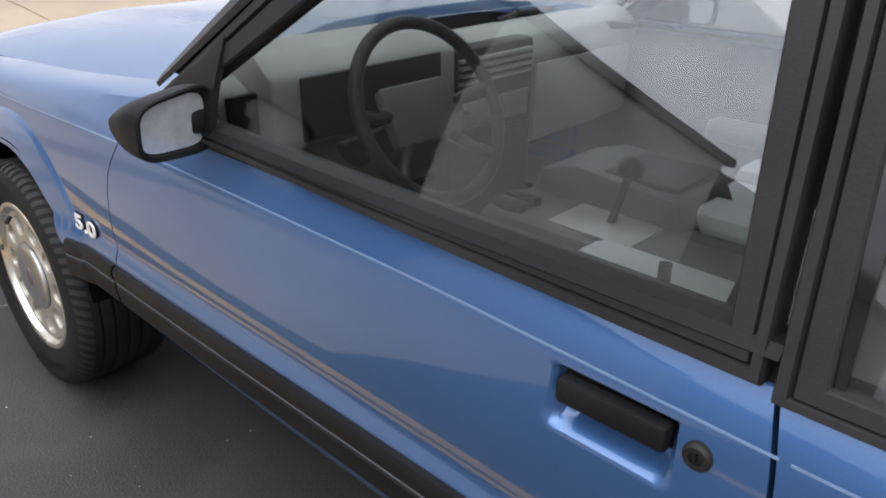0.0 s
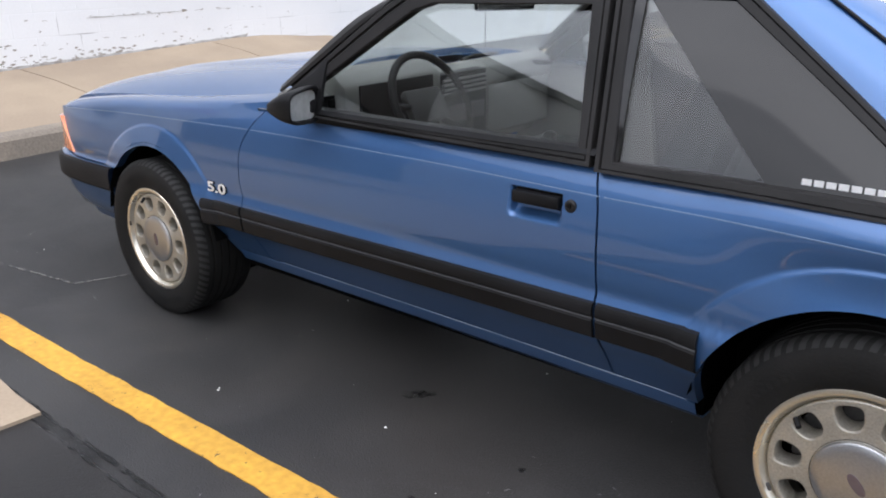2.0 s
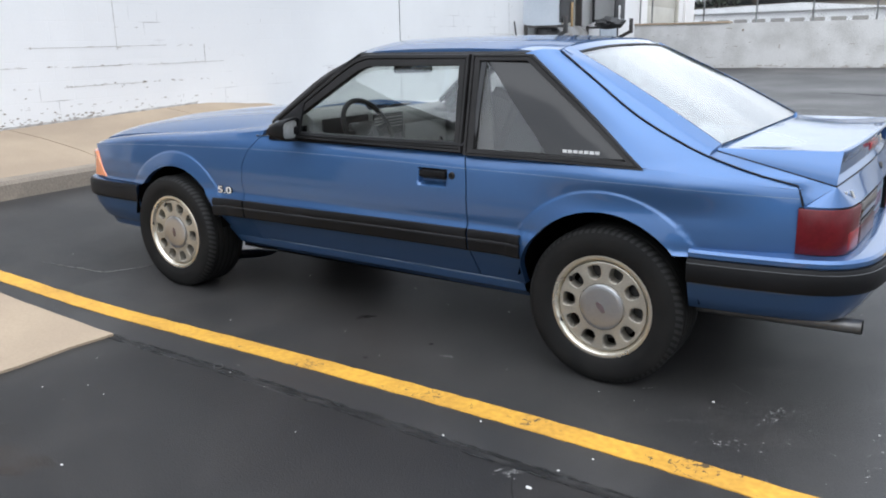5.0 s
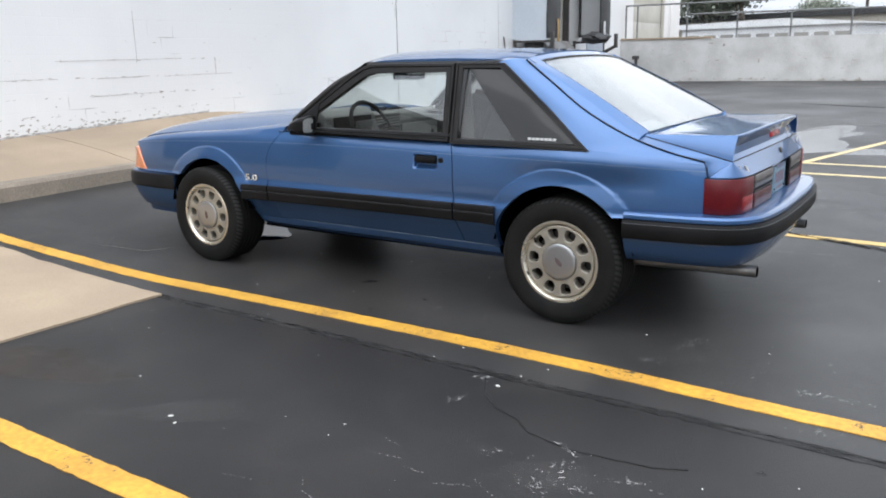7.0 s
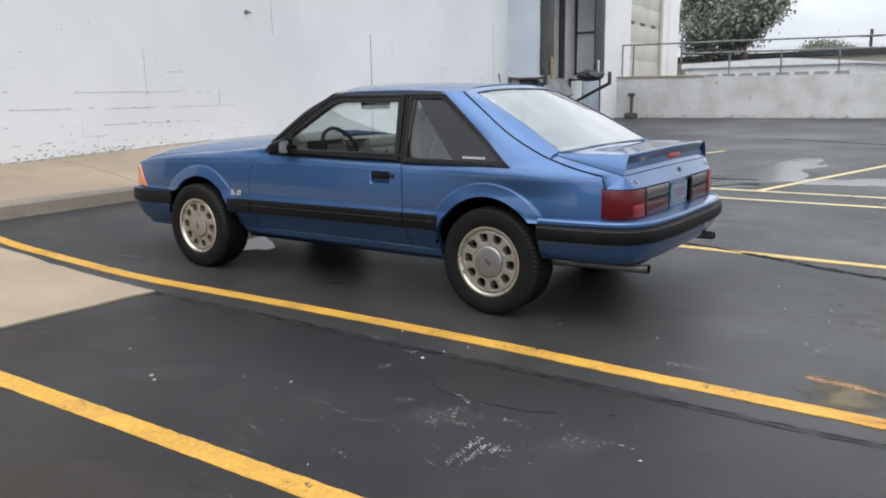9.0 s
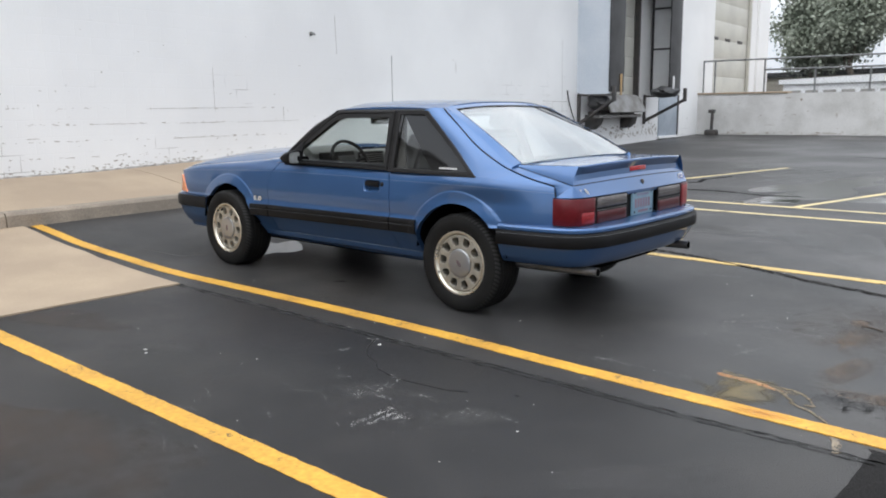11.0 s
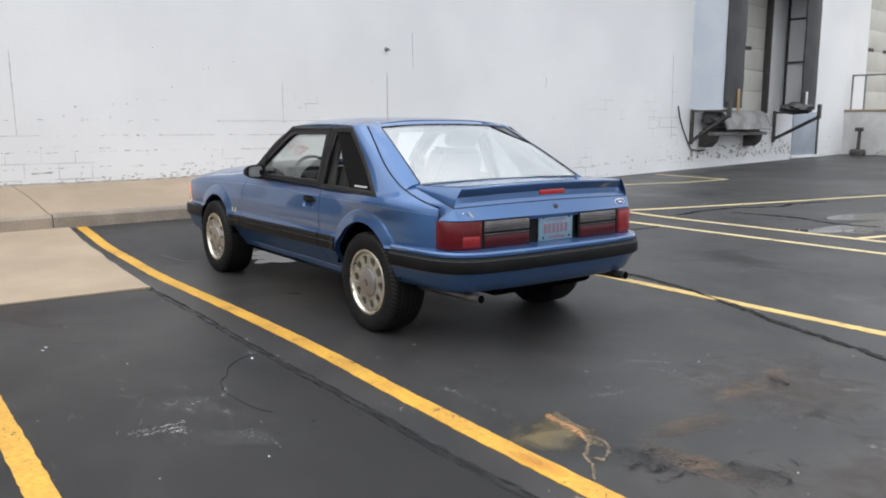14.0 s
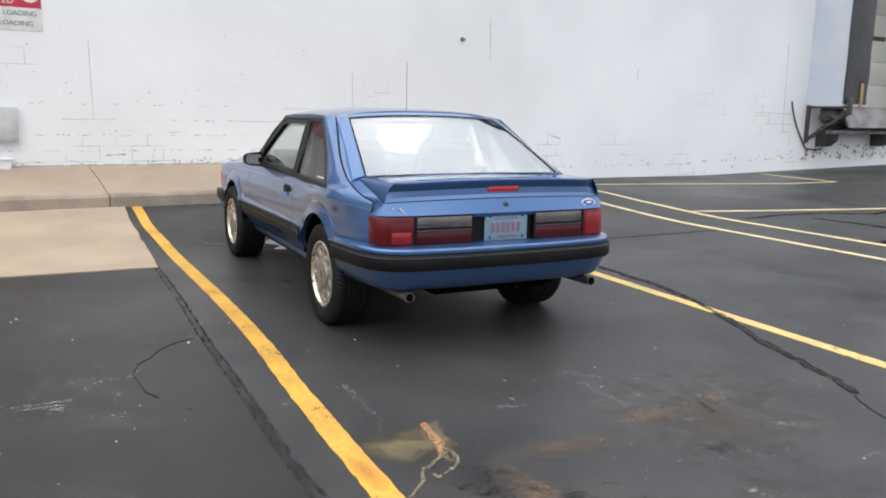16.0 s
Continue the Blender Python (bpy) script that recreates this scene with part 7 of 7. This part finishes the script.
# wheels
def wheel():
    circle = lambda r, n: [(r * math.cos(a), r * math.sin(a)) for a in np.linspace(0, 2 * math.pi, n, endpoint=False)]
    holes = []
    for i in range(10):
        a0 = 2 * math.pi * i / 10 + 0.3
        pts = []
        for t in np.linspace(0, 2 * math.pi, 22, endpoint=False):
            sq = lambda f: math.copysign(abs(f) ** 0.72, f)
            r = 0.1390 + 0.0305 * sq(math.cos(t))
            w = 0.0300 * sq(math.sin(t)) * (1.0 + 0.20 * math.cos(t))
            pts.append((r * math.cos(a0) - w * math.sin(a0), r * math.sin(a0) + w * math.cos(a0)))
        holes.append(pts)
    face = pose(0, 0, 0, 90, 0, 0)
    w = outline_mesh("wheel", [circle(0.176, 72)] + holes, 0.022, 0.004, ALLOY, Matrix.Translation((0, 0.031, 0)) @ face, car, "ten-hole cast alloy wheel")
    lathe("rim", [(0.172, -0.028), (0.178, -0.022), (0.183, -0.012), (0.188, 0.000), (0.193, 0.006), (0.199, 0.008), (0.205, 0.007), (0.208, 0.003), (0.208, -0.006), (0.200, -0.03), (0.190, -0.06), (0.185, -0.17), (0.20, -0.19)], POLISH, w, "polished rim", n=72)
    lathe("centre_cap", [(0.0, 0.007), (0.035, 0.0066), (0.070, 0.0058), (0.086, 0.0050), (0.0895, 0.003), (0.0905, 0.000), (0.0905, -0.02)], CAP, w, "brushed centre cap", n=48)
    lathe("cap_groove", [(0.0905, -0.008), (0.094, -0.0035), (0.095, -0.02)], BLACK, w, n=48)
    outline_mesh("cap_oval", [[(0.026 * math.cos(a), 0.011 * math.sin(a)) for a in np.linspace(0, 6.283, 24, endpoint=False)]], 0.001, 0.0, CAP_MARK, Matrix.Translation((0, -0.0076, 0)) @ face @ pose(0, 0, 0, 0, 0, -65), w, "dark oval mark")
    lathe("brake_disc", [(0.05, -0.075), (0.150, -0.075), (0.150, -0.10), (0.05, -0.10)], STEEL, w, n=40)
    lathe("brake_back", [(0.0, -0.12), (0.20, -0.12)], DARK, w, n=32)
    prof = [(0.196, -0.004), (0.204, 0.004), (0.215, 0.010), (0.235, 0.0165), (0.262, 0.019), (0.282, 0.017), (0.297, 0.011), (0.307, 0.002), (0.3125, -0.010)]
    grooves = []
    o = -0.014
    for k in range(6):
        grooves += [(0.3150 if 0 < k < 5 else 0.3145, o), (0.3155 if 0 < k < 5 else 0.3145, o - 0.024)]
        if k < 5:
            grooves += [(0.308, o - 0.026), (0.308, o - 0.031)]
        o -= 0.033
    prof += grooves + [(0.306, -0.222), (0.285, -0.232), (0.25, -0.232), (0.20, -0.205)]
    tyre = lathe("tyre", prof, RUBBER, w, "black tyre", n=88, smooth=40)
    # shoulder blocks cut by slots, and raised bars on the wall
    verts, faces = [], []
    for i in range(72):
        a0, a1 = 2 * math.pi * i / 72, 2 * math.pi * (i + 0.55) / 72
        k = len(verts)
        for a in (a0, a1):
            for r, oo in ((0.2965, 0.0125), (0.3075, 0.0035), (0.3140, -0.008), (0.3155, -0.020)):
                verts.append((r * math.cos(a + oo * 1.5), -oo - 0.0012, r * math.sin(a + oo * 1.5)))
        faces += [(k + j, k + 4 + j, k + 5 + j, k + 1 + j) for j in range(3)]
    raw("shoulder_tread", verts, faces, RUBBER2, w, "tread blocks at the shoulder")
    for base, count in ((1.9, 9), (5.0, 9)):
        verts, faces = [], []
        for i in range(count):
            a0 = base + i * 0.075
            k = len(verts)
            for a in (a0, a0 + 0.05):
                for r in (0.242, 0.262):
                    verts.append((r * math.cos(a), -0.0205, r * math.sin(a)))
            faces.append((k, k + 2, k + 3, k + 1))
        raw("sidewall_lettering", verts, faces, RUBBER, w, "raised bars on the tyre wall")
    tube("valve", [(0.168 * math.cos(2.2), -0.006, 0.168 * math.sin(2.2)), (0.152 * math.cos(2.2), -0.022, 0.152 * math.sin(2.2))], 0.006, BLACK, w, sides=8)
    box("balance_weight", (-0.008, -0.012, 0.176), (0.010, -0.006, 0.184), STEEL, w, bevel=0.002, m=pose(0, 0, 0, 0, -100, 0))
    return w


CAP_MARK = mat("cap_mark", (0.17, 0.13, 0.135), rough=0.4, metal=0.5)
RUBBER2 = mat("tyre_lettering", (0.010, 0.0098, 0.0095), rough=0.75, fine=120)
first = wheel()
Y_CAP = 0.800
first.matrix_basis = pose(HUBS[0], -Y_CAP, 0.315, 0, 20, 0)
copy_thing(first, pose(HUBS[1], -Y_CAP, 0.315, 0, -15, 0))
copy_thing(first, pose(HUBS[0], Y_CAP, 0.315, 0, 0, 180))
copy_thing(first, pose(HUBS[1], Y_CAP, 0.315, 0, 33, 180))


# mirrors, aerial
def door_mirror(s):
    """Rounded shell on the front corner of the door glass, open to the rear and turned to the driver."""
    sup = lambda a, r, p: math.copysign(abs(math.cos(a)) ** p, math.cos(a)) * r
    ring_at = lambda ry, rz: [(sup(a, ry, 0.5), sup(a - math.pi / 2, rz, 0.5)) for a in np.linspace(0, 2 * math.pi, 33)]
    m = Matrix.Translation((-0.292, s * 0.832, 0.932)) @ pose(0, 0, 0, 0, 0, -s * 14) @ pose(0, 0, 0, 0, 3, 0)
    taper = lambda y: 1.0 - 0.12 * (s * y / 0.07)   # deeper towards the body
    rows = []
    for k in np.linspace(0, 1, 10):
        g = math.sin(0.30 + 1.27 * k)
        rows.append([m @ Vector((-0.105 + 0.105 * k, y, z * taper(y) - 0.012 * (1 - g))) for y, z in ring_at(0.078 * (0.35 + 0.65 * g), 0.053 * g)])
    sh = sheet("door_mirror", rows, BLACK, car, "black door mirror shell", smooth=50)
    lip = [[m @ Vector((x, y, z * taper(y))) for y, z in ring_at(0.078 - d, 0.053 - d)] for x, d in ((0, 0), (0.003, 0.003), (0.0, 0.009), (-0.012, 0.011))]
    sheet("mirror_lip", lip, BLACK, sh, smooth=50)
    outline_mesh("mirror_glass", [[(y, z * taper(y)) for y, z in ring_at(0.066, 0.041)[:-1]]], 0.001, 0, MIRROR, m @ pose(-0.009, 0, 0) @ pose(0, 0, 0, 90, 0, 90), sh, "mirror glass")
    # triangular plate in the corner of the window, with the neck
    ring_plate = [(-0.50, 0.905), (-0.292, 0.905), (-0.292, 1.062), (-0.345, 1.022)]
    pane("mirror_base", [ring_plate[0], ring_plate[3], ring_plate[2], ring_plate[1]], 0.010, BLACK, sh, s, "black plate in the corner of the window", thick=0.012)
    lo, hi = sorted((s * 0.765, s * 0.80))
    box("mirror_neck", (-0.365, lo, 0.905), (-0.305, hi, 0.945), BLACK, sh, bevel=0.01)


each_side(door_mirror)
a = tube("aerial", [(-0.763, 0.675, 0.90), (-0.763, 0.675, 1.76)], 0.0022, STEEL, car, "thin steel aerial", sides=8)
lathe("aerial_foot", [(0.0, 0.03), (0.012, 0.02), (0.018, 0.0)], BLACK, a, n=14, m=Matrix.Translation((-0.763, 0.675, 0.895)) @ pose(0, 0, 0, -90, 0, 0))


# inside the cabin
def cabin():
    # inner tub
    for s in (-1, 1):
        rows = []
        for x in np.linspace(-0.62, 0.66, 8):
            rows.append([(x, s * 0.735, z) for z in (0.46, 0.58, 0.78, 0.87)] + [(x, s * 0.742, 0.885)])
        sheet("door_card", rows, TRIM, car, "grey door card", depth=(0, s * 0.01, 0))
        box("armrest", (-0.15, min(s * 0.66, s * 0.735), 0.62), (0.45, max(s * 0.66, s * 0.735), 0.68), TRIM, car, bevel=0.02)
        tube("lock_button", [(0.50, s * 0.738, 0.87), (0.50, s * 0.736, 0.930)], 0.007, BLACK, car, sides=8)
        rows = [[(x, s * (0.735 - 0.03 * max(0, x - 1.5) / 0.3), z - 0.06 * max(0, x - 1.4) / 0.4) for z in (0.725, 0.80, 0.86)] for x in np.linspace(0.66, 1.8, 6)]
        sheet("rear_side_trim", rows, TRIM, car, "grey rear side trim", depth=(0, s * 0.01, 0))
        rows = [[(0.590 + 0.108 * (1 - k) + d, s * (green(0.6, 0.885 + 0.37 * k) - 0.035), 0.885 + 0.37 * k) for d in (-0.02, 0.07)] for k in np.linspace(0, 1, 5)]
        sheet("pillar_trim", rows, TRIM, car, depth=(0, -s * 0.015, 0))
        # belt hanging from the pillar
        tube("seat_belt", [(0.60, s * 0.60, 1.17), (0.58, s * 0.63, 1.0), (0.52, s * 0.68, 0.7), (0.48, s * 0.70, 0.45)], 0.022, BLACK, car, flat=0.12)
    box("cabin_floor", (-0.85, -0.70, 0.40), (0.88, 0.70, 0.425), CARPET, car, bevel=0)
    box("load_floor", (1.0, -0.44, 0.60), (1.92, 0.44, 0.63), CARPET, car, bevel=0.005)
    box("firewall", (-0.90, -0.64, 0.40), (-0.86, 0.64, 0.84), DARK, car, bevel=0)
    box("tail_bulkhead", (1.93, -0.70, 0.42), (1.96, 0.70, 0.80), DARK, car, bevel=0)
    # dash: deep top, padded face, glove box side
    sec = [(-0.60, 0.925), (-0.56, 0.945), (-0.47, 0.955), (-0.42, 0.93), (-0.405, 0.88), (-0.44, 0.80), (-0.46, 0.66), (-0.52, 0.60), (-0.60, 0.60)]
    d = prism("dashboard", sec, TRIM, car, "grey vinyl dashboard", axis="y", lo=-0.69, hi=0.69, bevel=0.012)
    hood_sec = [(-0.62, 0.955), (-0.50, 1.000), (-0.40, 0.998), (-0.345, 0.955), (-0.345, 0.83), (-0.42, 0.78), (-0.6, 0.80)]
    prism("instrument_hood", hood_sec, TRIM, d, "instrument hood", axis="y", lo=-0.62, hi=-0.14, bevel=0.018)
    box("instrument_face", (-0.346, -0.56, 0.835), (-0.335, -0.20, 0.955), BLACK, d, bevel=0.004)
    box("centre_stack", (-0.43, -0.13, 0.52), (-0.37, 0.16, 0.94), BLACK, d, bevel=0.01)
    for i in range(4):
        box("vent_slat", (-0.37, -0.11, 0.862 + i * 0.017), (-0.358, 0.14, 0.868 + i * 0.017), TRIM, d, bevel=0)
    box("radio", (-0.37, -0.10, 0.76), (-0.360, 0.13, 0.82), STEEL, d, bevel=0.003)
    box("switch_panel", (-0.405, -0.68, 0.84), (-0.392, -0.60, 0.93), BLACK, d, bevel=0.003)
    box("glove_box", (-0.445, 0.22, 0.66), (-0.405, 0.66, 0.86), TRIM, d, bevel=0.015)
    # steering wheel, tilted to the driver
    m = Matrix.Translation((-0.205, -0.36, 0.885)) @ pose(0, 0, 0, 0, 62, 0)
    rim = tube("steering_wheel", [m @ Vector((0.172 * math.cos(a), 0.172 * math.sin(a), 0)) for a in np.linspace(0, 2 * math.pi, 48, endpoint=False)], 0.0135, BLACK, car, "black steering wheel", closed=True)
    hub = box("hub_pad", (-0.065, -0.09, -0.05), (0.055, 0.09, -0.015), DARKVINYL, rim, bevel=0.018, m=m)
    for a in (0.12, math.pi - 0.12, math.pi + 0.75, -0.75):
        v = Vector((-math.sin(a) * 1, math.cos(a), 0))
        tube("spoke", [m @ (v * 0.07 + Vector((0, 0, -0.03))), m @ (v * 0.13 + Vector((0, 0, -0.022))), m @ (v * 0.172)], 0.012, BLACK, rim, sides=8)
    tube("column", [m @ Vector((0, 0, -0.04)), m @ Vector((0, 0, -0.26))], 0.045, BLACK, rim, sides=14)
    for s in (-1, 1):
        tube("stalk", [m @ Vector((0, s * 0.04, -0.10)), m @ Vector((0.01, s * 0.17, -0.085))], 0.008, BLACK, rim, sides=8)
    # console and lever
    c = box("centre_console", (-0.30, -0.12, 0.42), (0.62, 0.12, 0.60), DARKVINYL, car, "dark centre console", bevel=0.025)
    tube("gear_lever", [(-0.02, 0, 0.58), (0.02, 0, 0.72)], 0.010, BLACK, c, sides=8)
    bm = bmesh.new()
    bmesh.ops.create_icosphere(bm, subdivisions=2, radius=0.028, matrix=Matrix.Translation((0.022, 0, 0.735)))
    part("gear_knob", bm, BLACK, c)
    prism("console_bin", [(-0.30, 0.56), (-0.26, 0.655), (-0.16, 0.685), (0.10, 0.665), (0.14, 0.58)], DARKVINYL, c, "dark console bin", axis="y", lo=0.06, hi=0.30, bevel=0.012)
    box("bin_tray", (-0.10, 0.085, 0.668), (0.09, 0.275, 0.684), BLACK, c, bevel=0.006)
    # pale, paper-like sheet on the console
    box("pale_sheet", (-0.12, -0.09, 0.598), (0.09, 0.05, 0.606), CHROME_DULL, c, "pale paper-like sheet on the console", bevel=0.002)
    for k in (-0.05, 0.0):
        box("switch", (-0.27, -0.05 + k, 0.598), (-0.19, -0.015 + k, 0.622), BLACK, c, bevel=0.006)
    box("arm_pad", (0.32, -0.10, 0.60), (0.62, 0.10, 0.645), BLACK, c, "dark padded arm rest", bevel=0.02)

    def seat(y):
        base = box("front_seat", (0.02, y - 0.25, 0.46), (0.56, y + 0.25, 0.60), CLOTH, car, "light grey cloth front seat", bevel=0.05, segments=3)
        tilt = Matrix.Translation((0.52, y, 0.56)) @ pose(0, 0, 0, 0, 20, 0)
        bm = bmesh.new()
        bmesh.ops.create_cube(bm, size=1)
        bmesh.ops.subdivide_edges(bm, edges=bm.edges[:], cuts=5, use_grid_fill=True)
        for v in bm.verts:
            w = 0.24 - 0.045 * (v.co.z + 0.5) ** 2
            bol = 0.035 * abs(v.co.y * 2) ** 2
            v.co = Vector((v.co.x * 0.13 - bol * (1 if v.co.x < 0 else 0), v.co.y * 2 * w, (v.co.z + 0.5) * 0.58))
        bmesh.ops.bevel(bm, geom=[e for e in bm.edges if len(e.link_faces) == 2 and e.calc_face_angle(0) > 1.0], offset=0.03, segments=3, affect="EDGES")
        bmesh.ops.transform(bm, matrix=tilt, verts=bm.verts)
        part("backrest", bm, CLOTH, base, smooth=60)
        box("headrest", (-0.055, -0.135, 0.61), (0.045, 0.135, 0.76), CLOTH, base, bevel=0.035, segments=3, m=tilt)
        for k in (-0.06, 0.06):
            tube("headrest_rod", [tilt @ Vector((0, k, 0.54)), tilt @ Vector((0, k, 0.65))], 0.006, CHROME, base, sides=8)
        for k in (-0.17, 0.17):
            box("cushion_bolster", (0.04, y + k - 0.07, 0.57), (0.50, y + k + 0.07, 0.635), CLOTH, base, bevel=0.03)
        box("seat_rail", (0.08, y - 0.2, 0.42), (0.50, y + 0.2, 0.47), BLACK, base, bevel=0.01)
    seat(-0.36)
    seat(0.36)
    rs = box("rear_seat", (0.82, -0.44, 0.44), (1.26, 0.44, 0.60), CLOTH, car, "light grey cloth rear bench", bevel=0.05, segments=3)
    tilt = Matrix.Translation((1.18, 0, 0.52)) @ pose(0, 0, 0, 0, 24, 0)
    for y0, y1 in ((-0.44, -0.01), (0.01, 0.44)):
        box("rear_backrest", (-0.07, y0, 0.0), (0.06, y1, 0.42), CLOTH, rs, bevel=0.045, segments=3, m=tilt)
    turned = pose(-0.135, -0.045, 1.190, 0, 6, -30)
    mir = box("inner_mirror", (-0.022, -0.112, -0.027), (0.0, 0.112, 0.027), BLACK, car, "inside mirror turned to the driver", bevel=0.010, m=turned, segments=3)
    box("inner_mirror_glass", (-0.001, -0.105, -0.022), (0.002, 0.105, 0.022), CHROME, mir, bevel=0.001, m=turned)
    tube("mirror_stem", [(-0.15, -0.04, 1.205), (-0.20, -0.01, 1.225)], 0.008, BLACK, mir, sides=8)


cabin()
